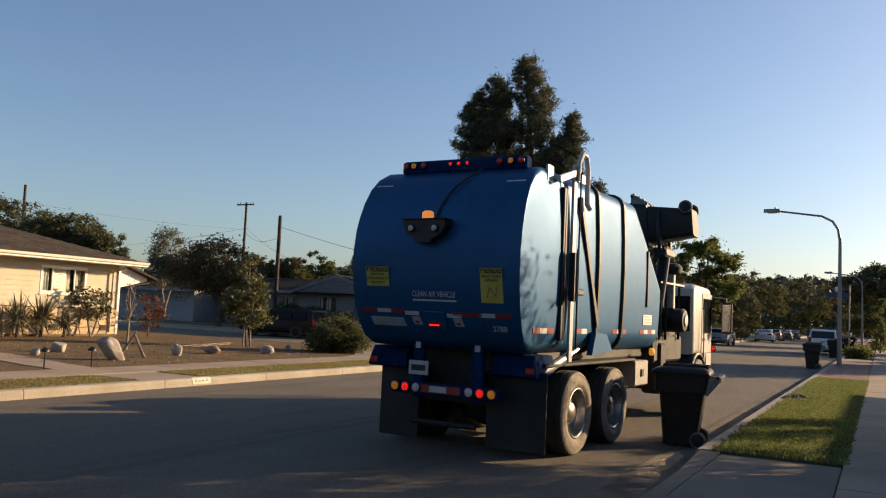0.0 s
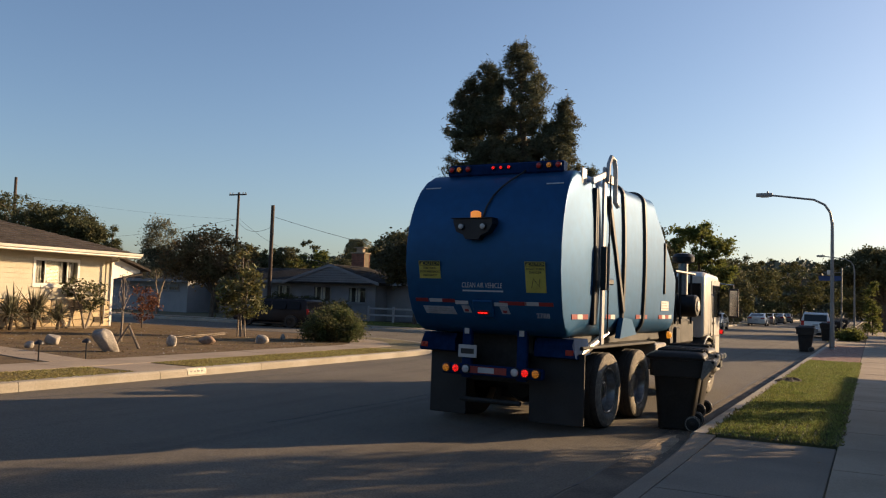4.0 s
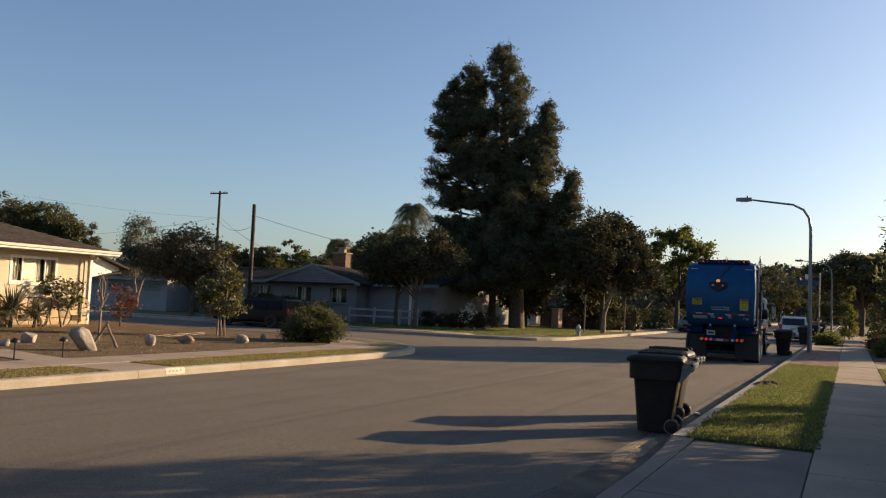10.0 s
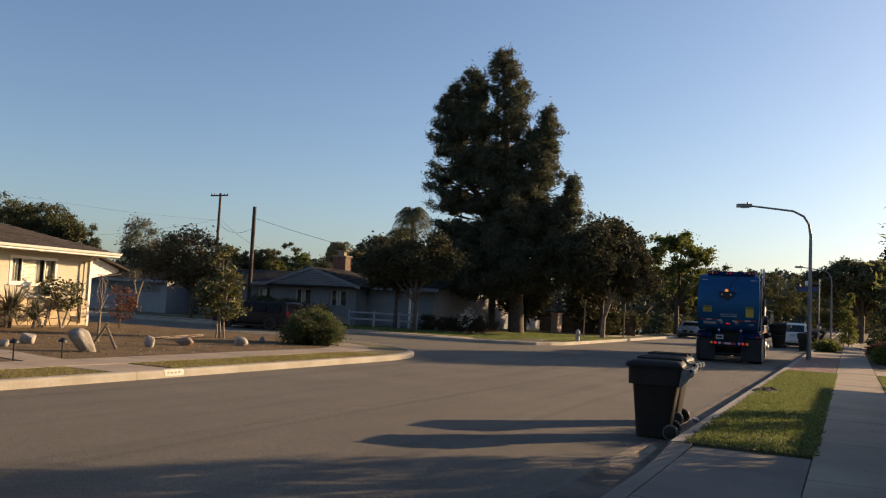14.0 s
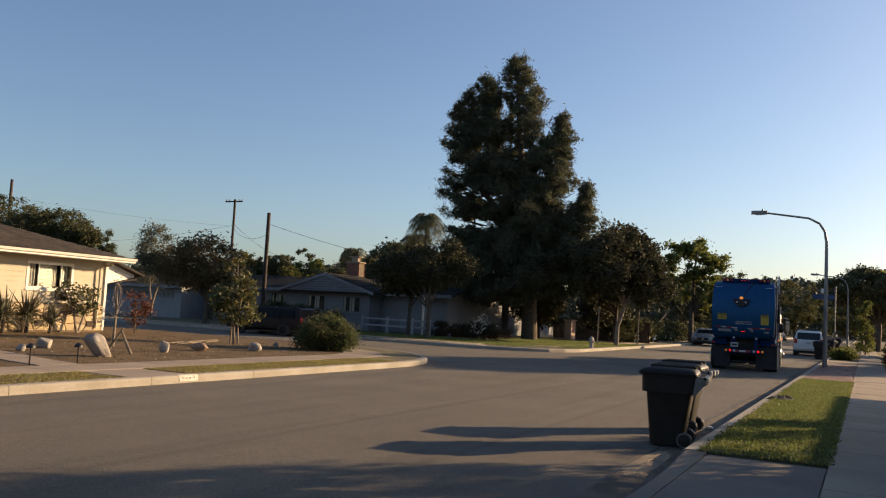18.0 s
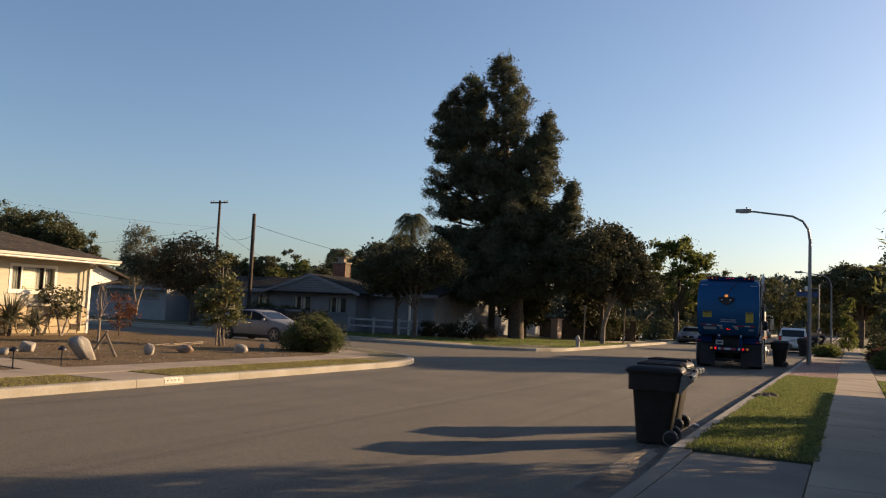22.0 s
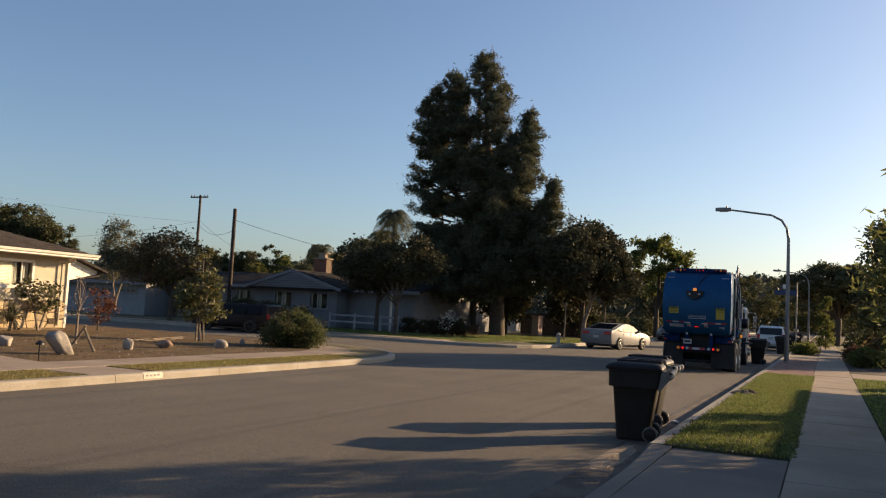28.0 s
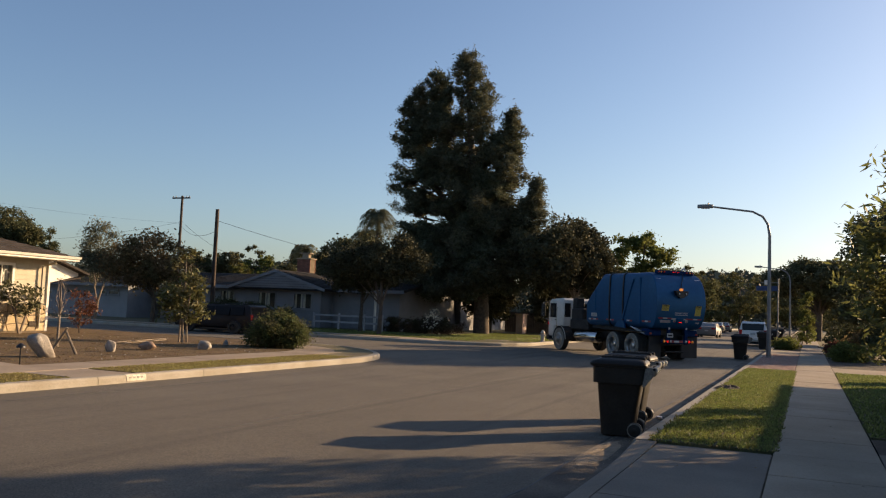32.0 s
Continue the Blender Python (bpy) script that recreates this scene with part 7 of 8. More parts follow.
# palms and garden trees behind the grey house
def palm(x, y, h, r, n, seed, label):
    rng = np.random.default_rng(seed)
    t = thing("palm", (x, y, 0), label, "palm tree")
    part("trunk", Geo().tube([(0, 0, 0), (0.1, 0, h * 0.5), (0.05, 0, h)], [0.22, 0.17, 0.14], 10), BARK, t, smooth=True)
    g = Geo()
    for k in range(n):
        az = 2 * math.pi * (k + rng.uniform(-0.3, 0.3)) / n
        el = rng.uniform(-0.5, 1.1)
        d = Vector((math.cos(az) * math.cos(el), math.sin(az) * math.cos(el), math.sin(el)))
        pts = [Vector((0.05, 0, h)) + d * r * s + Vector((0, 0, -r * 0.75 * s * s)) for s in (0, 0.35, 0.7, 1.0)]
        for a, b in zip(pts, pts[1:]):
            ax = (b - a)
            sd = ax.cross(Vector((0, 0, 1))).normalized()
            for j in range(5):
                c = a.lerp(b, j / 5)
                for s in (1, -1):
                    tip = c + sd * s * 0.42 * r * 0.5 + ax * 0.25 + Vector((0, 0, -0.22 * r * 0.5))
                    g.add([c - ax * 0.05, c + ax * 0.07, tip], [(0, 1, 2)])
    part("fronds", g, GREEN_LEAF if seed % 2 else OAK_LEAF, t)
    return t


palm(-38.4, 72, 10.6, 2.1, 86, 42, "feathery palm behind the house")
palm(-40.6, 74, 8.9, 1.9, 74, 46, "feathery palm behind the house")
palm(-58.0, 90, 8.6, 2.2, 46, 44, "feathery palm in the distance")
for k, (x, y, h, r, m_) in enumerate(((-39.5, 68, 7.6, 2.6, OAK_LEAF), (-42.5, 70, 5.6, 2.2, OAK_LEAF), (-36.0, 66, 6.8, 2.4, OAK_LEAF), (-33.0, 62, 6.4, 2.8, OAK_LEAF), (-34.5, 66.5, 7.2, 2.6, HEDGE_LEAF), (-37.3, 67, 7.6, 2.3, HEDGE_LEAF), (-30.5, 65, 8.4, 2.6, HEDGE_LEAF), (-60, 84, 7.2, 3.2, GREEN_LEAF), (-54, 80, 6.0, 2.8, OAK_LEAF), (-70, 88, 6.6, 3.4, OAK_LEAF), (-27.5, 66, 7.0, 3.0, OAK_LEAF))):
    tree("garden_tree", (x, y, 0), [(0, 0, 0, 0.18), (0.05, 0, h * 0.4, 0.13), (0, 0.1, h * 0.75, 0.07)], [(0, 0, h - r * 0.75, r, r, r * 0.8), (r * 0.6, 0, h - r * 1.3, r * 0.7, r * 0.7, r * 0.7), (-r * 0.6, 0, h - r * 1.2, r * 0.75, r * 0.7, r * 0.6)], (0.30, 0.17), 9000, m_, BARK, 50 + k, "dense garden tree behind the houses", 70, 0.5, 8, group="garden trees")
for k, (x, y, h, r, m_) in enumerate(((-73.4, 88, 7.9, 1.3, OAK_LEAF), (-70.6, 88, 7.6, 1.3, HEDGE_LEAF), (-68.0, 88, 8.1, 1.4, OAK_LEAF), (-63.9, 88, 8.7, 2.2, HEDGE_LEAF), (-60.2, 80, 5.9, 1.9, YELLOW_LEAF), (-57.0, 88, 7.0, 1.7, OAK_LEAF), (-53.5, 92, 6.6, 1.8, OAK_LEAF), (-76.5, 86, 7.2, 1.6, HEDGE_LEAF), (-60.0, 92, 9.0, 1.0, OAK_LEAF))):
    tree("backyard_tree", (x, y, 0), [(0, 0, 0, 0.2), (0.05, 0, h * 0.4, 0.14), (0, 0.1, h * 0.8, 0.06)], [(0, 0, h - r * 0.8, r * 0.8, r, r * 0.8), (r * 0.5, 0, h - r * 1.5, r * 0.8, r * 0.8, r * 0.8), (-r * 0.5, 0, h - r * 1.6, r * 0.85, r * 0.8, r * 0.8), (0, 0, h - r * 2.4, r, r, r * 0.8)], (0.26, 0.13), 8000, m_, BARK, 170 + k, "dull green tree beyond the roofs", 90, 0.30, 8, group="backyard trees")
# trees in the cream house's yard and behind it
tree("slender_tree", (-41.0, 40.0, 0.14), [(0, 0, 0, 0.10), (0.1, 0, 1.2, 0.09), (0.3, 0, 2.2, 0.07), (0.3, 0, 4.0, 0.04)], [(0.0, 0, 4.6, 1.3, 1.1, 1.5), (-0.1, 0, 3.2, 1.6, 1.2, 0.9), (0.6, 0, 3.8, 0.9, 0.8, 1.0), (-0.4, 0, 5.5, 0.4, 0.4, 0.6)], (0.14, 0.055), 10500, OLIVE_LEAF, PALE_BARK, 61, "slender forked tree with sparse foliage", 95, 0.4, 16, stems=[[(0, 0, 0, 0.10), (0.15, 0, 1.2, 0.09), (0.6, 0, 2.4, 0.05), (0.7, 0, 3.8, 0.03)], [(0.1, 0, 1.0, 0.07), (-0.2, 0, 2.0, 0.05), (-0.4, 0, 4.2, 0.03)]])
tree("russet_tree", (-36.4, 40.0, 0.14), [(0, 0, 0, 0.15), (0.05, 0, 1.4, 0.12), (0, 0, 2.8, 0.08)], [(-0.5, 0, 4.1, 2.1, 2.0, 1.25), (1.3, 0, 3.5, 1.5, 1.5, 1.1), (-2.0, 0, 3.5, 1.5, 1.5, 1.1), (1.6, -0.4, 2.7, 1.1, 1.0, 0.9), (-0.6, -0.4, 2.8, 1.8, 1.4, 0.7)], (0.17, 0.085), 17000, RUSSET_LEAF, BARK, 62, "broad tree with browning autumn foliage", 170, 0.5, 12)
tree("young_magnolia", (-20.1, 23.6, 0.14), [(0, 0, 0, 0.05)], [(0.05, 0, 1.12, 0.86, 0.7, 0.46), (-0.1, 0, 1.6, 0.78, 0.66, 0.45), (0.25, 0, 2.0, 0.52, 0.5, 0.4), (-0.1, 0, 2.5, 0.36, 0.36, 0.42), (0.05, 0, 3.0, 0.22, 0.22, 0.35)], (0.15, 0.07), 3200, MAGNOLIA_LEAF, PALE_BARK, 63, "young magnolia with glossy green leaves yellowing at the top", 95, 0.19, 12, stems=[[(-0.12, 0, 0, 0.035), (-0.1, 0, 0.7, 0.03), (-0.2, 0, 1.6, 0.02)], [(0.14, 0.1, 0, 0.035), (0.16, 0, 0.8, 0.03), (0.25, 0, 1.7, 0.02)], [(0.02, 0, 0, 0.04), (0.0, 0, 1.0, 0.035), (0.0, 0, 3.0, 0.012)]])
tree("red_shrub", (-26.5, 25.1, 0.14), [(0, 0, 0, 0.03), (0, 0, 0.6, 0.025), (0, 0, 1.2, 0.015)], [(0, 0, 1.0, 0.6, 0.5, 0.7)], (0.12, 0.06), 750, RED_LEAF, BARK, 64, "small shrub with rust-red leaves", 30, 0.22, 6, category="shrub")
tree("bare_sapling", (-19.6, 17.8, 0.14), [(0, 0, 0, 0.04), (0.02, 0, 0.9, 0.03), (0, 0, 1.9, 0.015)], [(0, 0, 1.4, 0.35, 0.3, 0.7)], (0.06, 0.03), 120, PALE_BARK, PALE_BARK, 65, "thin pale bare sapling on earth", 20, 0.2, 18, category="sapling")
tree("wall_shrub", (-26.5, 22.3, 0.14), [(0, 0, 0, 0.05), (0, 0, 0.7, 0.04), (0, 0, 1.4, 0.02)], [(-0.1, -0.5, 1.55, 0.5, 0.5, 0.35), (0.1, 0.5, 1.35, 0.5, 0.55, 0.4), (0, 0.1, 1.0, 0.5, 0.6, 0.3)], (0.15, 0.07), 850, OAK_LEAF, PALE_BARK, 66, "open branching shrub against the stone base", 34, 0.18, 12, category="shrub", stems=[[(0, 0, 0, 0.05), (0, -0.2, 0.7, 0.035), (0, -0.6, 1.5, 0.02)], [(0, 0.05, 0, 0.05), (0, 0.3, 0.8, 0.035), (0, 0.6, 1.4, 0.02)]])


def spiky_plant(x, y, h, n, seed, label="spiky rosette plant on a short stem against the stone base"):
    rng = random.Random(seed)
    t = thing("spiky_plant", (x, y, 0.14), label, "plant", "spiky plants")
    part("stem", Geo().tube([(0, 0, 0), (0.03, 0.02, h * 0.3), (0, 0, h * 0.5)], [0.07, 0.06, 0.05], 7), BARK, t, smooth=True)
    for k in range(n):
        a, e = 2.39996 * k, rng.uniform(0.1, 1.4)
        ln = h * rng.uniform(0.5, 0.82)
        d = Vector((math.cos(a) * math.cos(e), math.sin(a) * math.cos(e), math.sin(e)))
        side = Vector((-math.sin(a), math.cos(a), 0)) * rng.uniform(0.022, 0.034)
        o = Vector((rng.uniform(-0.08, 0.08), rng.uniform(-0.16, 0.16), h * 0.42 + rng.uniform(-0.22, 0.1)))
        sag = ln * math.cos(e) * rng.uniform(0.25, 0.75)
        up = side.cross(d).normalized() * 0.008
        g = Geo().loft([[q - side * w, q + up * w, q + side * w, q - up * w] for q, w in ((o + d * ln * f + Vector((0, 0, -sag * f * f)), w) for f, w in ((0, 0.6), (0.35, 1.0), (0.7, 0.8), (1.0, 0.05)))])
        part("leaf", g, FROND, t)
    return t


spiky_plant(-26.3, 20.0, 1.55, 130, 5)
spiky_plant(-26.2, 19.0, 1.45, 90, 6)
spiky_plant(-26.3, 20.95, 1.05, 70, 8)
tree("round_bush", (-16.6, 24.1, 0.14), [(0, 0, 0, 0.05), (0, 0, 0.3, 0.04), (0, 0, 0.6, 0.03)], [(0.0, 0, 0.60, 0.78, 0.9, 0.54), (-0.55, 0.2, 0.34, 0.55, 0.7, 0.32), (0.5, 0.2, 0.54, 0.52, 0.7, 0.46)], (0.075, 0.034), 30000, BUSH_LEAF, BARK, 68, "dense rounded evergreen bush at the corner", 130, 0.24, 8, category="bush", hollow=0.6)
tree("garden_tree", (-24.4, 44.2, 0.14), [(0, 0, 0, 0.13), (0.05, 0, 1.6, 0.1), (0, 0, 3.4, 0.06)], [(0, 0, 3.6, 1.9, 1.6, 1.0), (-0.9, 0, 3.1, 1.3, 1.2, 0.8), (1.0, 0, 3.2, 1.3, 1.2, 0.8)], (0.20, 0.09), 16000, SHADE_DARK_LEAF, BARK, 58, "dark garden tree before the grey house", 80, 0.4, 10)
# Next two trees are added only to keep sun off the house walls.
tree("garden_tree", (-20.6, 56.2, 0.12), [(0, 0, 0, 0.14), (0.05, 0, 1.4, 0.1), (0, 0, 3.4, 0.06)], [(0, 0, 3.6, 1.7, 1.9, 1.5), (0, -0.6, 2.2, 1.6, 1.8, 1.0), (0, 1.0, 2.0, 1.5, 1.6, 1.0)], (0.26, 0.13), 13000, SHADE_DARK_LEAF, BARK, 57, "tree added behind the pine to shade the grey house", 120, 0.5, 10)
tree("garden_tree", (-17.6, 63.0, 0.12), [(0, 0, 0, 0.14), (0.05, 0, 1.4, 0.1), (0, 0, 3.4, 0.06)], [(0, 0, 3.2, 1.6, 2.8, 1.5), (0, 1.2, 1.8, 1.4, 2.6, 1.0), (0, -2.2, 2.2, 1.2, 1.6, 1.3)], (0.26, 0.13), 14000, SHADE_DARK_LEAF, BARK, 56, "tree added to shade the corner house wall", 130, 0.5, 10)
tree("garden_tree", (-21.6, 41.3, 0.12), [(0, 0, 0, 0.14), (0.05, 0, 1.6, 0.1), (0, 0, 3.4, 0.06)], [(0.1, 0, 4.1, 1.5, 1.6, 1.05), (-1.3, 0.2, 3.8, 1.3, 1.4, 0.95), (-2.6, 0.4, 3.7, 1.1, 1.2, 0.85), (1.3, 0.3, 4.3, 1.1, 1.1, 1.0)], (0.16, 0.07), 30000, SHADE_DARK_LEAF, BARK, 55, "dark garden tree before the pine", 110, 0.45, 10)
tree("low_hedge", (-21.3, 46.3, 0.14), [(0, 0, 0, 0.05), (0, 0, 0.2, 0.04), (0, 0, 0.4, 0.03)], [(x, 0, 0.46, 0.75, 0.5, 0.44) for x in (-2.2, -1.4, -0.6, 0.2, 1.0, 1.8)], (0.10, 0.05), 16000, RED_HEDGE, BARK, 69, "low clipped hedge with dark reddish leaves", 120, 0.2, 6, category="hedge")
tree("flowering_shrub", (-20.3, 45.5, 0.14), [(0, 0, 0, 0.03), (0, 0, 0.4, 0.025), (0, 0, 0.8, 0.02)], [(0, 0, 0.75, 0.5, 0.4, 0.55), (0.2, 0, 1.2, 0.25, 0.25, 0.3)], (0.10, 0.06), 230, CURTAIN, BARK, 153, "pale flowering shrub under the pine", 24, 0.2, 6, category="shrub")
tree("dark_hedge", (-15.3, 66, 0.14), [(0, 0, 0, 0.05), (0, 0, 0.3, 0.04), (0, 0, 0.6, 0.03)], [(0, y, 0.85, 0.7, 2.6, 0.8) for y in (-6, -2, 2, 6, 10, 14, 18, 22)], (0.22, 0.12), 12000, HEDGE_LEAF, BARK, 70, "long dark hedge along the far yards", 160, 0.35, 6, category="hedge")
for k, (x, y, h, r) in enumerate(((-62.0, 45, 9.3, 4.2), (-57.6, 46, 8.2, 2.6), (-67, 44, 10.0, 5.0), (-54.9, 45.5, 6.9, 1.5))):
    tree("back_tree", (x, y, 0), [(0, 0, 0, 0.22), (0.05, 0, h * 0.4, 0.16), (0, 0.1, h * 0.7, 0.08)], [(0, 0, h - r * 0.55, r, r, r * 0.5), (r * 0.6, 0, h - r * 0.75, r * 0.7, r * 0.7, r * 0.42), (-r * 0.5, 0, h - r * 0.8, r * 0.7, r * 0.7, r * 0.4)], (0.20, 0.085), 15000, HEDGE_LEAF, BARK, 80 + k, "dark feathery tree rising behind the bungalow", 170, 0.40, 26)
# near tree on the right, whose shade lies over pavement and driveway
tree("near_tree", (2.25, 14.0, 0.14), [(0, 0, 0, 0.09), (-0.05, 0, 1.0, 0.08), (0.05, 0.1, 2.2, 0.06), (0.0, 0.0, 4.0, 0.03)], [(0.05, 0, 2.5, 1.15, 1.1, 1.1), (0.2, 0.1, 3.35, 0.9, 0.9, 0.65), (-0.5, 0.1, 1.7, 0.9, 0.9, 0.55), (-0.95, 0.2, 2.5, 0.65, 0.6, 0.6), (-0.9, 0, 3.6, 0.5, 0.4, 0.5), (-1.4, 0, 1.5, 0.45, 0.5, 0.45), (-1.45, 0.1, 2.35, 0.42, 0.5, 0.4), (-1.35, 0, 3.0, 0.32, 0.4, 0.3)], (0.155, 0.040), 7000, WILLOW_LEAF, BARK, 91, "leafy young tree beside the pavement with long yellow-green leaves", 190, 0.24, 34)
# Both yard trees stand out of view, added for shade on driveway and road.
tree("yard_tree", (4.2, 13.6, 0.10), [(0, 0, 0, 0.15), (0, 0, 1.5, 0.12), (0.1, 0, 3.8, 0.07)], [(0.2, 0, 2.7, 1.6, 2.1, 1.15), (0, -0.4, 2.0, 1.5, 1.9, 0.9), (0, -2.4, 2.6, 1.3, 1.6, 1.1)], (0.13, 0.055), 42000, GREEN_LEAF, BARK, 92, "unseen leafy tree added to shade the driveway", 140, 0.4, 12)
tree("tall_shrub", (3.0, 18.3, 0.12), [(0, 0, 0, 0.05), (0, 0, 0.6, 0.04), (0, 0, 1.4, 0.03)], [(0, 0, 1.5, 1.1, 1.2, 1.0), (0, 0.3, 0.7, 1.0, 1.1, 0.5)], (0.13, 0.05), 8000, GREEN_LEAF, BARK, 96, "tall leafy shrub beside the lawn", 100, 0.3, 8, category="shrub")
tree("yard_tree", (8.6, 10.5, 0.10), [(0, 0, 0, 0.2), (0, 0, 2.0, 0.16), (0.1, 0, 5.0, 0.1)], [(0, 0, 5.4, 2.6, 2.6, 2.4), (0, 0, 3.4, 2.2, 2.2, 1.2)], (0.3, 0.17), 20000, GREEN_LEAF, BARK, 93, "unseen broad tree added to shade the driveway", 140, 0.6, 12)
tree("verge_tree", (5.4, 46.5, 0.10), [(0, 0, 0, 0.25), (0, 0, 2.5, 0.2), (0.1, 0, 6.0, 0.12)], [(0, 0, 5.4, 3.7, 4.4, 2.3), (0.3, 0, 3.4, 3.2, 4.0, 1.5)], (0.2, 0.12), 46000, OAK_LEAF, BARK, 94, "broad yard tree along the street", 190, 0.7, 12)
tree("verge_tree", (8.6, 50.5, 0.10), [(0, 0, 0, 0.25), (0, 0, 2.5, 0.2), (0.1, 0, 6.0, 0.12)], [(0, 0, 5.2, 2.6, 3.0, 2.1), (0.3, 0, 3.4, 2.4, 2.6, 1.5)], (0.2, 0.12), 40000, OAK_LEAF, BARK, 95, "broad yard tree along the street", 150, 0.7, 12)
# unseen trees added behind the camera, to darken the truck's reflections
for k, (x, y, h, r) in enumerate(((-19, -9, 9.0, 4.4), (-9, -24, 9.5, 4.8), (-27, -3, 8.0, 4.0), (2, -17, 9.0, 4.4), (-18, -26, 10.0, 5.0), (9, -9, 8.0, 4.0))):
    tree("street_tree", (x, y, 0.1), [(0, 0, 0, 0.25), (0.05, 0, h * 0.35, 0.18), (0, 0.1, h * 0.7, 0.08)], [(0, 0, h - r * 0.8, r, r, r * 0.8), (0, 0, h * 0.4, r * 0.9, r * 0.9, r * 0.45)], (0.5, 0.3), 4000, OAK_LEAF, BARK, 140 + k, "unseen tree added behind the camera to darken reflections", 90, 0.6, 8, group="street trees")


# ---- an unseen bungalow added beside the pavement, whose eaves shade it ----
def unseen_side_house():
    h = thing("stucco_house", (0, 0, 0), "unseen bungalow added to shade the pavement and lawn", "house")
    part("wall", Geo().box(6.0, 6.2, -8, 28.8, 0.05, 2.62), PINK_WALL, h)
    part("wall", Geo().box(6.2, 14.0, 28.6, 28.8, 0.05, 2.62).box(6.2, 14.0, -8, -7.8, 0.05, 2.62), PINK_WALL, h)
    part("wall", Geo().box(14.0, 14.2, -8, 28.8, 0.05, 2.62), PINK_WALL, h)
    roof_slab([(5.35, -8.6, 2.68), (5.35, 29.3, 2.68), (10.1, 25.7, 4.2), (10.1, -5.0, 4.2)], 0.14, GREY_SHINGLE, h)
    roof_slab([(14.85, -8.6, 2.68), (14.85, 29.3, 2.68), (10.1, 25.7, 4.2), (10.1, -5.0, 4.2)], 0.14, GREY_SHINGLE, h)
    roof_slab([(5.35, 29.3, 2.68), (14.85, 29.3, 2.68), (10.11, 25.7, 4.2), (10.09, 25.7, 4.2)], 0.14, GREY_SHINGLE, h)
    return h


unseen_side_house()
# This wall is unseen as well, added to shape the shade on the pavement.
tagged(part("garden_wall", Geo().box(5.3, 5.5, 28.85, 30.1, 0.05, 2.05, 0.01), PINK_WALL, None), "unseen wall added beside the bungalow to cast shade", "wall")
# trees and shrubs along the right side further on
tree("columnar_shrub", (-0.05, 70, 0.1), [(0, 0, 0, 0.06), (0, 0, 1.2, 0.05), (0, 0, 3.0, 0.02)], [(0, 0, 0.8, 0.6, 0.9, 0.7), (0.05, 0, 1.9, 0.55, 0.8, 0.7), (-0.1, 0, 2.9, 0.4, 0.6, 0.6), (0.1, 0, 3.6, 0.22, 0.3, 0.35)], (0.14, 0.06), 5200, GREEN_LEAF, BARK, 116, "tall narrow yellow-green shrub beside the pavement", 90, 0.22, 8, category="shrub")
tree("broad_tree", (0.9, 88, 0.1), [(0, 0, 0, 0.34), (0.1, 0, 2.4, 0.28), (-0.2, 0, 4.6, 0.2)], [(-0.3, 0, 6.0, 3.2, 3.4, 1.7), (-3.2, 0, 5.6, 1.8, 2.2, 1.3), (3.0, 0, 5.2, 2.2, 2.6, 1.4), (1.0, 0, 6.7, 2.0, 2.2, 1.0), (-1.6, 0, 4.3, 2.6, 2.4, 0.9), (2.0, 0, 4.2, 2.6, 2.4, 0.9)], (0.26, 0.14), 30000, OAK_LEAF, BARK, 115, "broad dark street tree arching over the pavement", 210, 0.5, 18)
for k, (x, y, h, r, m_) in enumerate(( (-0.5, 128, 8.6, 4.0, STREET_LEAF), (0.2, 143, 9.5, 4.4, OAK_LEAF), (5.5, 70, 6.5, 3.0, OAK_LEAF), (4.5, 116, 9.5, 4.6, OAK_LEAF), (-10.5, 150, 10.0, 5.0, STREET_LEAF), (-16, 120, 9.0, 4.5, STREET_LEAF), (-17, 98, 8.0, 4.0, OAK_LEAF), (1.5, 150, 9.0, 4.5, OAK_LEAF), (-22, 145, 10, 5, OAK_LEAF))):
    tree("roadside_tree", (x, y, 0.1), [(0, 0, 0, 0.05 * h * 0.5), (0.05, 0, h * 0.35, 0.1), (0, 0.1, h * 0.7, 0.06)], [(0, 0, h - r * 0.8, r, r, r * 0.8), (r * 0.5, 0, h - r * 1.25, r * 0.8, r * 0.7, r * 0.7), (-r * 0.55, 0, h - r * 1.15, r * 0.75, r * 0.7, r * 0.7)], (0.28, 0.15), 18000, m_, BARK, 100 + k, "leafy roadside tree further along the street", 130, 0.55, 9, group="roadside trees")
for k, (x, y, w, m_) in enumerate(((1.7, 40.5, 0.7, GREEN_LEAF), (2.6, 47, 1.1, RUSSET_LEAF), (1.9, 55, 1.0, HEDGE_LEAF), (2.3, 51, 1.4, HEDGE_LEAF), (2.9, 58, 1.7, HEDGE_LEAF), (1.55, 48.5, 0.55, RED_LEAF), (1.6, 45.5, 0.5, YELLOW_LEAF), (3.6, 44, 1.5, HEDGE_LEAF), (-1.2, 54, 0.5, GREEN_LEAF), (-1.1, 57, 0.5, YELLOW_LEAF), (2.4, 63, 1.3, HEDGE_LEAF))):
    tree("verge_shrub", (x, y, 0.12), [(0, 0, 0, 0.03), (0, 0, 0.2, 0.025), (0, 0, 0.4, 0.02)], [(0, 0, w * 0.55, w, w, w * 0.55)], (0.16, 0.06), 3500, m_, BARK, 120 + k, "loose shrub beside the pavement", 30, 0.25, 6, category="shrub", group="verge shrubs")


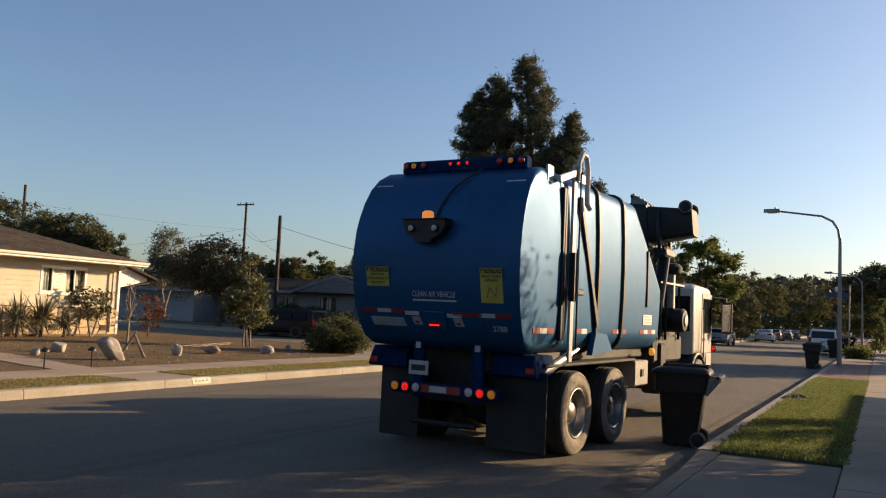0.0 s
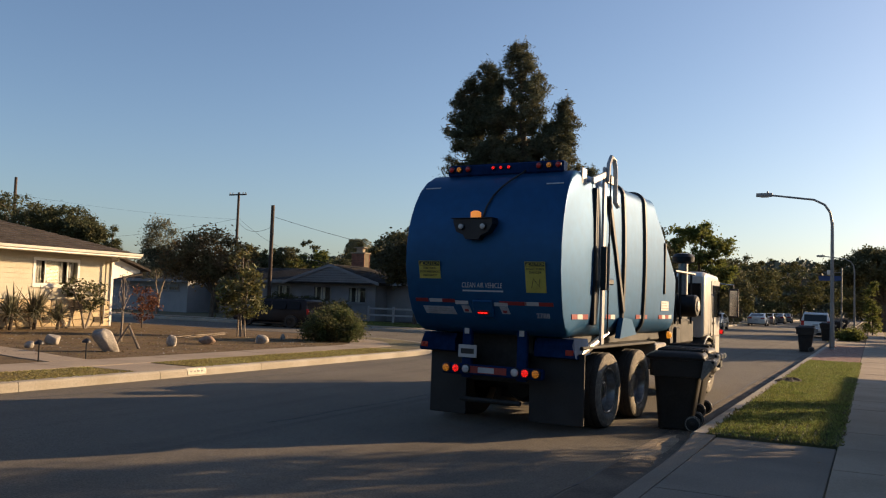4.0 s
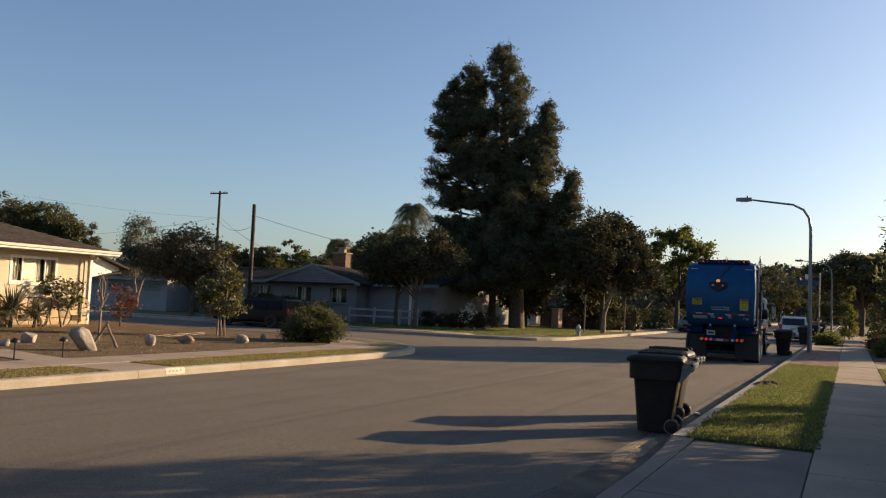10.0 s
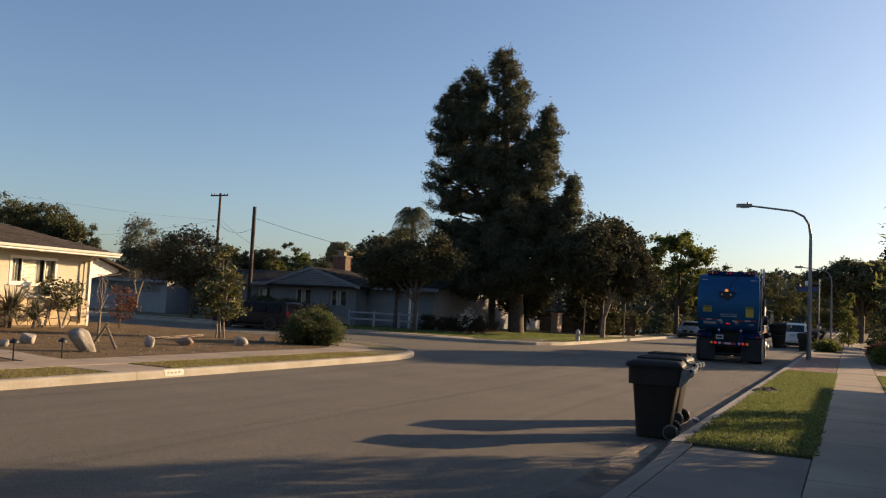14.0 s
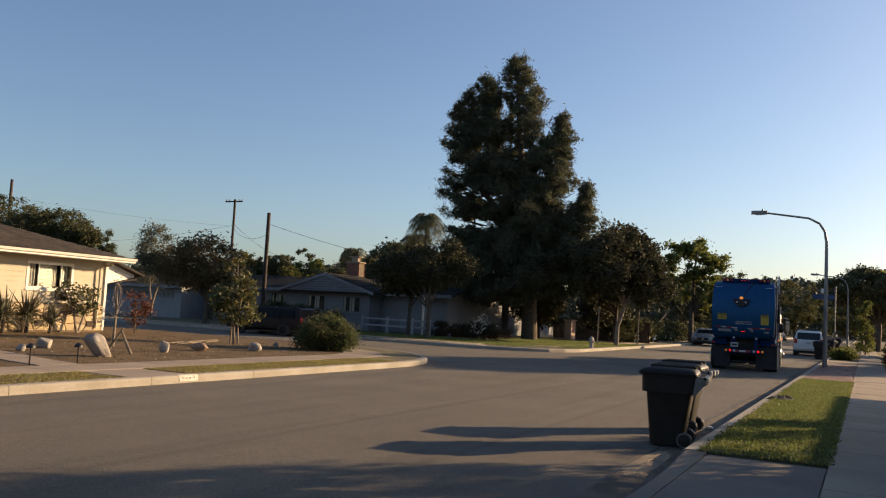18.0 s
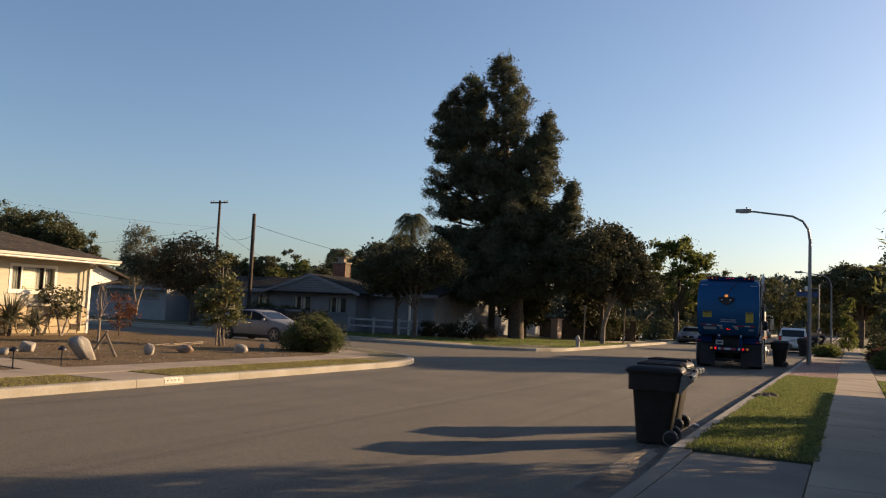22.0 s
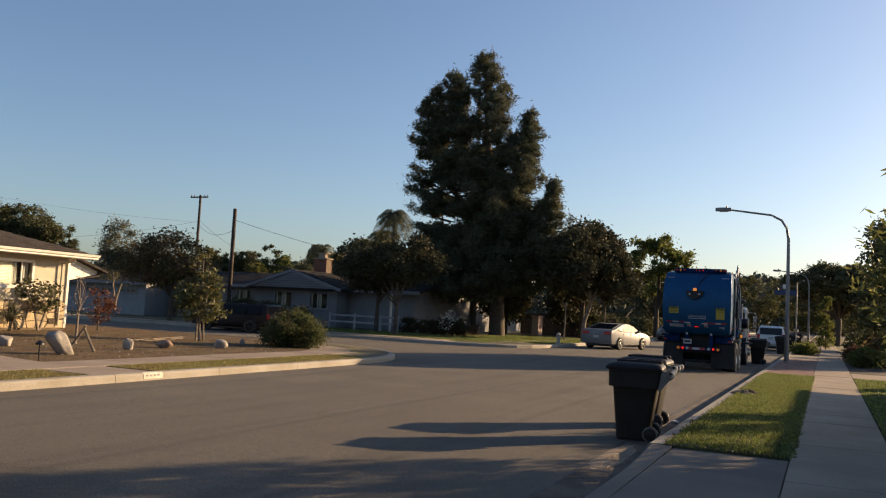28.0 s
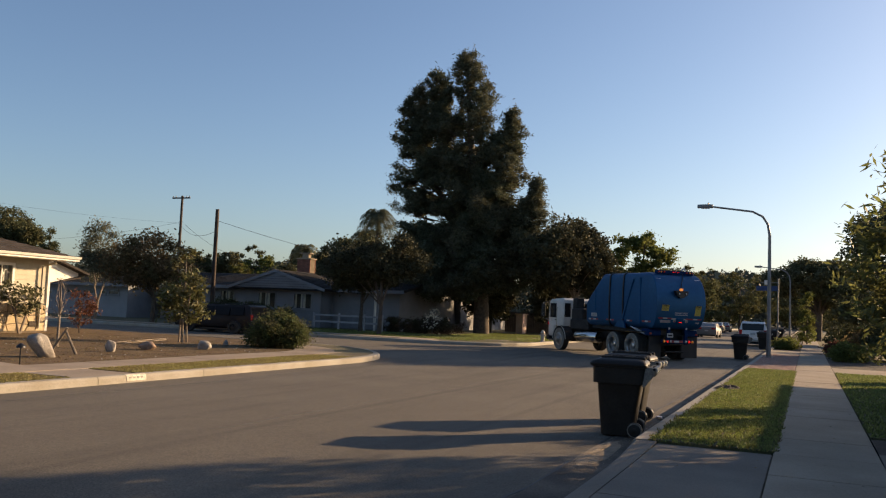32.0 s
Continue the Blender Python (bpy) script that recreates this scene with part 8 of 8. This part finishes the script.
# ---- distance: a wooded rise at the end of the street ----
def far_woods():
    rng = np.random.default_rng(5)
    n = 220000
    a = rng.uniform(radians(-62), radians(40), n)
    d = rng.uniform(230, 420, n)
    x, y = d * np.sin(a), d * np.cos(a)
    ridge = 12.5 + 6 * np.sin(a * 9) + 4 * np.sin(a * 23 + 1)
    ridge = np.where(a > radians(-9), np.maximum(ridge, 18.6 + 0.8 * np.sin(a * 60) + 0.5 * np.sin(a * 170)), ridge)
    z = rng.uniform(0, 1, n) ** 0.8 * ridge * (d / 330) + rng.exponential(0.4, n)
    me = leaves_mesh("far_woods", np.stack([x, y, z], 1), 1.2, 0.9, rng, FAR_LEAF)
    return tagged(new("far_woods", me), "distant wooded rise", "woods", kind="stuff")


far_woods()
palm(-33.6, 330, 20.6, 1.5, 30, 47, "lone tall palm on the distant rise")


# ---- low fence and parked cars along the far yards ----
def low_fence():
    f = thing("low_fence", (0, 0, 0), "low white boarded fence in gaps between trees", "fence")
    for k, y in enumerate((61.0, 64.2, 67.0, 71.5, 73.4)):
        part("board", Geo().box(-15.0, -14.93, y, y + (1.5 if k < 3 else 1.0), 0.35, 0.72, 0.01), WHITE_PAINT, f)
        part("post", Geo().box(-15.08, -15.0, y + 0.3, y + 0.4, 0.10, 0.74, 0.006), WHITE_PAINT, f)
    return f


low_fence()


# ---- small things on the ground ----
tree("conical_tree", (-68.0, 60.0, 0), [(0, 0, 0, 0.2), (0, 0, 3, 0.15), (0, 0, 7, 0.05)], [(0, 0, 7.2, 0.35, 0.35, 0.7), (0, 0, 6.2, 0.75, 0.75, 0.8), (0, 0, 5.0, 1.15, 1.15, 1.0), (0, 0, 3.4, 1.4, 1.4, 1.2)], (0.2, 0.09), 9000, HEDGE_LEAF, BARK, 151, "dark conical tree behind the bungalow", 110, 0.3, 6)
tree("tall_hedge", (-29.6, 43.4, 0.12), [(0, 0, 0, 0.05), (0, 0, 0.4, 0.04), (0, 0, 0.8, 0.03)], [(-4.0, 0, 0.85, 1.5, 0.6, 0.8), (-2.0, 0, 0.8, 1.4, 0.6, 0.75), (0, 0, 0.6, 1.2, 0.6, 0.55)], (0.14, 0.07), 9000, HEDGE_LEAF, BARK, 152, "dark clipped hedge before the grey house", 110, 0.25, 6, category="hedge")


def ground_patch(name, cx, cy, rx, ry, z, h, material, label, seed, category):
    """A low irregular heap with a ragged outline."""
    rng = random.Random(seed)
    n, rings_n = 30, 7
    rag = [rng.uniform(0.72, 1.1) for _ in range(n)]
    rag = [(rag[k - 1] + 2 * rag[k] + rag[(k + 1) % n]) / 4 for k in range(n)]
    vs, fs = [(cx, cy, z + h)], []
    for j in range(1, rings_n + 1):
        q = j / rings_n
        for k in range(n):
            a = 2 * math.pi * k / n
            zz = z + h * (1 - q ** 2) * rng.uniform(0.6, 1.2) - (0.012 if j == rings_n else 0)
            vs.append((cx + rx * q * rag[k] * math.cos(a), cy + ry * q * rag[k] * math.sin(a), zz))
    for k in range(n):
        fs.append((0, 1 + k, 1 + (k + 1) % n))
        for j in range(rings_n - 1):
            a, b = 1 + j * n, 1 + (j + 1) * n
            fs.append((a + k, b + k, b + (k + 1) % n, a + (k + 1) % n))
    return tagged(part(name, Geo().add(vs, fs), material, None), label, category)


ground_patch("gutter_grit", -2.36, 10.5, 0.20, 1.35, 0.0, 0.016, GRIT, "sandy grit washed into the gutter", 3, "grit")
# The dark soil heap in the lawn stands in for shade in a hollow.
ground_patch("soil_patch", -1.6, 20.3, 0.36, 0.66, 0.165, 0.075, SOIL, "dark soil patch for the shade of a lawn hollow", 4, "soil")


def scatter(name, n, boxes, size, material, label, seed, flat_=False):
    """Loose bits strewn over rectangles (x0, x1, y0, y1, z): flat leaves or small stones."""
    rng = np.random.default_rng(seed)
    area = np.array([(b[1] - b[0]) * (b[3] - b[2]) for b in boxes])
    r = np.array(boxes)[rng.choice(len(boxes), size=n, p=area / area.sum())]
    c = np.stack([rng.uniform(r[:, 0], r[:, 1]), rng.uniform(r[:, 2], r[:, 3]), r[:, 4]], 1)
    k = size * rng.uniform(0.5, 1.6, n)
    a = rng.uniform(0, 2 * np.pi, n)
    u, v = np.stack([np.cos(a), np.sin(a), 0 * a], 1), np.stack([-np.sin(a), np.cos(a), 0 * a], 1)
    up = np.array([0, 0, 1.0])
    h = 0.25 if flat_ else 0.7
    co = np.stack([c + u * k[:, None], c + v * (k * 0.6)[:, None], c - u * (k * 0.8)[:, None], c - v * (k * 0.7)[:, None], c + up * (k * h)[:, None]], 1).reshape(-1, 3)
    base = np.arange(n)[:, None] * 5
    tri = np.concatenate([base + np.array([[i, (i + 1) % 4, 4]]) for i in range(4)], 1).reshape(-1)
    me = bpy.data.meshes.new(name)
    me.vertices.add(n * 5)
    me.vertices.foreach_set("co", co.astype(np.float32).ravel())
    me.loops.add(n * 12)
    me.loops.foreach_set("vertex_index", tri.astype(np.int32))
    me.polygons.add(n * 4)
    me.polygons.foreach_set("loop_start", np.arange(0, n * 12, 3, dtype=np.int32))
    me.update(calc_edges=True)
    me.materials.append(material)
    return tagged(new(name, me), label, "litter", kind="stuff")


YARD = [(-26.8, -15.1, 12.4, 25.3, 0.142), (-26.8, -15.1, 2, 8.6, 0.142)]
scatter("leaf_litter", 1500, YARD, 0.028, RUSSET_LEAF, "brown leaf litter on bare earth", 31, True)
scatter("yard_stones", 350, YARD, 0.03, ROCK, "small pale stones on bare earth", 32)
scatter("yard_clods", 2600, YARD, 0.035, DIRT, "loose clods of brown earth", 33)
scatter("gutter_gravel", 2200, [(-2.55, -2.12, 9.2, 12.2, 0.004), (-2.5, -2.1, 12.2, 24, 0.0)], 0.008, GRIT, "loose gravel along the gutter", 34)
scatter("fallen_leaves", 220, [(-2.5, -2.08, 9, 40, 0.0), (-1.9, 0.7, 9, 30, 0.16), (-12.4, -12.05, 3, 21, 0.0)], 0.018, RUSSET_LEAF, "a few dry fallen leaves", 35, True)


def crumpled_paper(x, y, z, r, seed):
    bm = bmesh.new()
    bmesh.ops.create_icosphere(bm, subdivisions=2, radius=r)
    rng = random.Random(seed)
    for v in bm.verts:
        v.co *= rng.uniform(0.6, 1.25)
        v.co.z *= 0.38
    me = bpy.data.meshes.new("paper_scrap")
    bm.to_mesh(me)
    bm.free()
    me.materials.append(PAPER)
    ob = new("paper_scrap", me)
    ob.matrix_basis = pose(x, y, z)
    return tagged(ob, "crumpled white paper scrap dropped on the road", "paper")


scrap = crumpled_paper(-2.28, 14.6, 0.03, 0.062, 2)
hose = [(-20.6, 20.6, 0.16), (-20.75, 21.3, 0.16), (-21.1, 22.2, 0.16), (-21.35, 23.2, 0.16), (-21.95, 24.9, 0.158)]
tagged(part("garden_hose", Geo().tube(hose, 0.016, 6), PALE_BARK, None, smooth=True), "pale garden hose lying across the bare earth", "hose")
hose = [(-20.2, 21.0, 0.16), (-20.6, 22.0, 0.16), (-20.8, 23.0, 0.16), (-21.3, 24.2, 0.158)]
tagged(part("garden_hose", Geo().tube(hose, 0.016, 6), PALE_BARK, None, smooth=True), "pale garden hose lying across the bare earth", "hose")


def tar_seam(pts, w, seed):
    rng = random.Random(seed)
    line = []
    for (x0, y0), (x1, y1) in zip(pts, pts[1:]):
        m = max(2, int(math.hypot(x1 - x0, y1 - y0) / 0.5))
        line += [(x0 + (x1 - x0) * k / m + rng.uniform(-0.04, 0.04), y0 + (y1 - y0) * k / m) for k in range(m)]
    g = Geo().loft([[(x - ww, y, -0.01), (x - ww, y, 0.003), (x + ww, y, 0.003), (x + ww, y, -0.01)] for x, y in line for ww in (w * rng.uniform(0.4, 1.3),)])
    return tagged(part("tar_seam", g, TAR, None), "dark tar-sealed crack in the asphalt", kind="structure")


tar_seam([(-7.1, 9.0), (-7.0, 20), (-7.25, 60)], 0.010, 1)
tar_seam([(-2.50, 6.0), (-2.50, 40)], 0.02, 2)
tar_seam([(-11.4, 6), (-11.2, 14), (-11.5, 20)], 0.014, 3)


# ---- vehicles, bins and what moves ----
truck, truck_wheels, lift_arm, gripper = build_truck()
first_bin = build_bin(label="black wheeled refuse bin by the kerb with a closed lid")
first_bin.matrix_basis = pose(-2.47, 12.25, 0.0, 0, 0, 6)
emptied_bin = copy_thing(first_bin, pose(-2.72, 13.55, 0, 0, 0, 0))
far_bin = copy_thing(first_bin, pose(-2.60, 39.6, 0, 0, 0, 0))
for x, y, a in ((-2.55, 56.5, 4), (-2.45, 70, -8), (-2.5, 72, 0), (-2.4, 84, 5), (-13.3, 110, 180), (-13.3, 118, 180), (-13.3, 121, 180)):
    copy_thing(first_bin, pose(x, y, 0, 0, 0, a))
silver, silver_wheels = sedan("silver_sedan", SILVER_PAINT, "silver four-door saloon car driving off")
for o in silver.children_recursive:
    if o.name.startswith("side_window"):
        o.data.materials[0] = TINTED
parked = suv("white_suv", CAR_WHITE, "white estate car parked at the kerb")
parked.matrix_basis = pose(-3.45, 64.0, 0, 0, 0, 0)
other, _ = sedan("grey_sedan", CAR_GREY, "grey saloon car parked across the street")
other.matrix_basis = pose(-12.0, 74, 0, 0, 0, 180)
red_tail, _ = sedan("pale_sedan", CAR_WHITE, "pale saloon car parked further up the street")
red_tail.matrix_basis = pose(-11.5, 101, 0, 0, 0, 0)
for x, y in ((-11.7, 112), (-11.6, 124), (-11.8, 137)):
    copy_thing(other, pose(x, y, 0))
dark_suv = suv("dark_suv", CAR_MAROON_SHADED, "dark maroon estate car parked at the side-street kerb")
dark_suv.matrix_basis = pose(-27.95, 35.9, 0, 0, 0, 90) @ Matrix.Diagonal((1, 1.06, 0.86, 1))
# Panes and rims darkened too, to go with the shade in the paint.
for o in dark_suv.children_recursive:
    if o.type == "MESH" and o.data.materials[0] in (ALLOY, CAB_GLASS):
        o.data.materials[0] = TINTED if o.data.materials[0] == CAB_GLASS else TRUCK_BLACK

TRUCK_PATH = [  # seconds, x, y, heading to the left in degrees
    (0, -4.68, 8.72, -3.4), (2.3, -4.68, 8.72, -3.4), (2.7, -4.675, 8.8, -3.4), (3, -4.665, 8.99, -3.4), (3.5, -4.64, 9.45, -3.4), (4.2, -4.6, 10.4, -3.3), (5, -4.56, 12, -3.2),
    (5.5, -4.53, 13.2, -3), (6, -4.5, 14.66, -3), (6.5, -4.44, 16.5, -2.7), (7, -4.36, 18.57, -2.2), (7.5, -4.28, 20.8, -1.7), (8, -4.19, 23.1, -1.2), (8.5, -4.15, 25.6, -0.5),
    (9, -4.12, 27.8, 0.4), (9.5, -4.1, 29.4, 1.4), (10, -4.1, 30.7, 2.3), (10.5, -4.14, 32.1, 2.8), (11, -4.19, 33.2, 3.1), (11.5, -4.23, 33.9, 3.2), (12, -4.26, 34.3, 3.3),
    (12.5, -4.28, 34.45, 3.3), (23.3, -4.28, 34.45, 3.3), (23.7, -4.275, 34.35, 3.3), (24, -4.26, 34.05, 3.2), (24.5, -4.21, 33.3, 2.8), (25, -4.15, 32.5, 2.3), (25.5, -4.13, 31.9, 1.9),
    (26.5, -4.12, 30.9, 1.4), (27.5, -4.14, 30.45, 1), (28.3, -4.15, 30.45, 1), (28.7, -4.16, 30.65, 1.5), (29, -4.14, 30.85, 2.2), (29.5, -4.05, 31.2, 5.5), (30, -3.89, 31.55, 11.5), (30.5, -3.75, 31.85, 19),
    (31, -3.72, 32.2, 26.8), (31.5, -3.99, 33.05, 34.8), (32, -4.6, 34.4, 44.2)]
CAR_PATH = [(0, -62, 31.4, -90), (18.6, -62, 31.4, -90), (19.8, -34.6, 31.4, -90), (20.6, -30.8, 31.4, -90), (21, -28.95, 31.4, -90), (21.5, -26.25, 31.4, -90), (22, -24.2, 31.4, -89), (22.5, -22.4, 31.5, -88), (23.0, -21.4, 31.6, -85), (23.5, -20.45, 31.8, -80), (24, -19.4, 32.0, -75), (24.5, -18.2, 32.4, -69), (25.5, -15.6, 33.6, -54),
            (26.5, -13.0, 37.2, -34), (27.5, -11.2, 43.0, -23), (28, -10.6, 46.8, -16), (28.5, -10.2, 50.6, -9), (29, -9.9, 54.6, -5), (30, -9.4, 64, -2), (31, -9.1, 75, -1), (32, -8.9, 87, -1)]


def rolled(path, wheels, radius):
    """Rows of turning wheels from the way that the vehicle has gone."""
    def at(t):
        for (t0, x0, y0, h0), (t1, x1, y1, h1) in zip(path, path[1:]):
            if t <= t1:
                k = (t - t0) / (t1 - t0)
                return x0 + (x1 - x0) * k, y0 + (y1 - y0) * k, h0 + (h1 - h0) * k
        return path[-1][1:]
    keys, s, last, mark = [(0.0, 0.0)], 0.0, at(0), 0.0
    for i in range(1, 32 * 20 + 1):
        t = i / 20
        p = at(t)
        hd = radians((p[2] + last[2]) / 2)
        s += (p[0] - last[0]) * -math.sin(hd) + (p[1] - last[1]) * math.cos(hd)
        last = p
        if abs(s - mark) > radius * 0.9 or i == 640:
            keys.append((t, s))
            mark = s
    for ob, x, y in wheels:
        rows = [(t, pose(x, y, radius, -math.degrees(d / radius))) for t, d in keys]
        if len(rows) < 2:
            rows.append((32.0, rows[0][1]))
        walk(ob, rows)


def motions():
    walk(truck, [(t, pose(x, y, 0, 0, 0, h)) for t, x, y, h in TRUCK_PATH])
    walk(silver, [(t, pose(x, y, 0, 0, 0, h)) for t, x, y, h in CAR_PATH])
    rolled(TRUCK_PATH, truck_wheels, 0.52)
    rolled(CAR_PATH, silver_wheels, 0.335)
    # the bin coming down at the start
    first_rows = [(0, pose(-2.73, 14.3, 3.38, 0, -95, 0)), (0.2, pose(-2.71, 14.3, 3.10, 0, -74, 0)), (0.4, pose(-2.74, 14.3, 2.82, 0, -67, 0)), (0.6, pose(-2.59, 14.3, 2.43, 0, -64, 0)), (0.8, pose(-2.43, 14.3, 2.00, 0, -62, 0)), (1, pose(-2.38, 14.3, 1.62, 0, -57, 0)), (1.2, pose(-2.42, 14.3, 1.22, 0, -46, 0)), (1.4, pose(-2.60, 14.3, 0.63, 0, -20, 0)),
                  (1.58, pose(-2.70, 14.1, 0.12, 0, 0, 0)), (1.75, pose(-2.66, 13.95, 0.0, 0, 0, 0)), (32.0, pose(-2.66, 13.95, 0.0, 0, 0, 0))]
    walk(emptied_bin, first_rows)
    # a scrap of paper falls from the bin and drifts to the kerb
    walk(scrap, [(0, pose(-3.7, 14.2, 2.6)), (0.9, pose(-3.6, 14.25, 2.0, 40, 0, 20)), (1.2, pose(-3.5, 14.3, 0.54, 80, 20, 40)), (1.5, pose(-3.38, 14.3, 0.16, 60, 10, 70)), (1.8, pose(-3.42, 14.85, 0.05, 20, 0, 90)), (3.5, pose(-3.2, 14.8, 0.035, 10, 0, 100)), (5.2, pose(-2.28, 14.6, 0.025)), (32.0, pose(-2.28, 14.6, 0.025))])
    # the far bin lifted, tipped and set down again
    far_rows = [(0.0, pose(-2.60, 39.6, 0)), (13.2, pose(-2.60, 39.6, 0)), (13.6, pose(-2.66, 39.6, 0.03)), (14.0, pose(-2.75, 39.7, 0.55, 0, -4, 0)), (14.4, pose(-2.85, 39.8, 1.45, 0, -18, 0)), (14.7, pose(-2.9, 39.8, 2.3, 0, -50, 0)),
                   (15.1, pose(-3.2, 39.8, 3.2, 0, -100, 0)), (15.5, pose(-3.6, 39.8, 3.5, 0, -128, 0)), (18.06, pose(-3.6, 39.8, 3.5, 0, -128, 0)), (18.36, pose(-3.25, 39.8, 3.3, 0, -100, 0)), (18.66, pose(-2.9, 39.8, 2.8, 0, -62, 0)),
                   (18.96, pose(-2.7, 39.8, 2.1, 0, -35, 0)), (19.36, pose(-2.65, 39.8, 1.1, 0, -14, 0)), (19.76, pose(-2.72, 39.8, 0.25, 0, -2, 0)), (20.1, pose(-2.74, 39.8, 0.0)), (32.0, pose(-2.74, 39.8, 0.0))]
    walk(far_bin, far_rows)
    # the arm: the gripper stays on the bin that it holds, the boom below it
    def in_truck(x, y, h, m):
        return pose(x, y, 0, 0, 0, h).inverted() @ m @ pose(-0.40, 0, 0.55)
    near = [(t, in_truck(-4.68, 8.72, -3.4, m)) for t, m in first_rows if t < 1.8]
    far = [(t, in_truck(-4.28, 34.45, 3.3, m)) for t, m in far_rows if 13.1 < t < 20.2]
    rest = pose(0.85, ARM_Y, 0.95)
    rows = near + [(2.05, pose(0.25, 0, 0).inverted() @ near[-1][1])] + [(2.5, rest), (12.4, rest)] + far + [(20.45, pose(0.25, 0, 0).inverted() @ far[-1][1]), (21.0, rest), (32.0, rest)]
    walk(gripper, rows)
    boom = []
    for t, m in rows:
        p = m.translation
        dx, dz = p.x - 0.85, p.z - 0.75
        lean = max(-60.0, min(60.0, math.degrees(math.atan2(dx, max(dz, 0.3)))))
        up = max(0.0, min(1.0, dz / 1.6))
        d = Vector((math.sin(radians(lean)), 0, math.cos(radians(lean))))
        foot = Vector((p.x, p.y, p.z)) - d * 1.1
        foot.x = max(foot.x, 0.72)
        boom.append((t, pose(foot.x, p.y, max(foot.z, 0.45), 0, lean * up, 0)))
    walk(lift_arm, boom)


# ---- brick paving beside the street lamp ----
def paver_strip():
    bed = thing("brick_paving", (0, 0, 0), "reddish brick paving between kerb and pavement", kind="structure")
    x0, x1, y0, y1 = KR + 0.175, PAVE_L - 0.005, 30.09, 44.5
    part("paving_bed", Geo().box(x0, x1, y0, y1, 0.02, 0.142), MORTAR, bed)
    rng = random.Random(8)
    one = Geo().box(-0.096, 0.096, -0.046, 0.046, -0.05, 0.0, 0.006)
    first, rest, count = None, Geo(), 0
    y, row = y0 + 0.05, 0
    while y < y1:
        x = x0 + 0.10 - (row % 2) * 0.1
        while x < x1 + 0.05:
            a, b = max(x - 0.096, x0), min(x + 0.096, x1)
            z = 0.158 + rng.uniform(-0.004, 0.004)
            if b - a > 0.04:
                whole = b - a > 0.19
                if whole and count < 290:
                    if first is None:
                        first = part("brick", one, PAVER, bed)
                        ob = first
                    else:
                        ob = new("brick", first.data)
                        ob.parent = bed
                    ob.matrix_basis = pose(x, y, z)
                    count += 1
                else:
                    rest.box(a, b, y - 0.046, y + 0.046, z - 0.05, z)
            x += 0.2
        y += 0.1
        row += 1
    r = part("bricks", rest, PAVER_MIXED, bed)
    r["kind"] = "stuff"
    return bed


paver_strip()
motions()
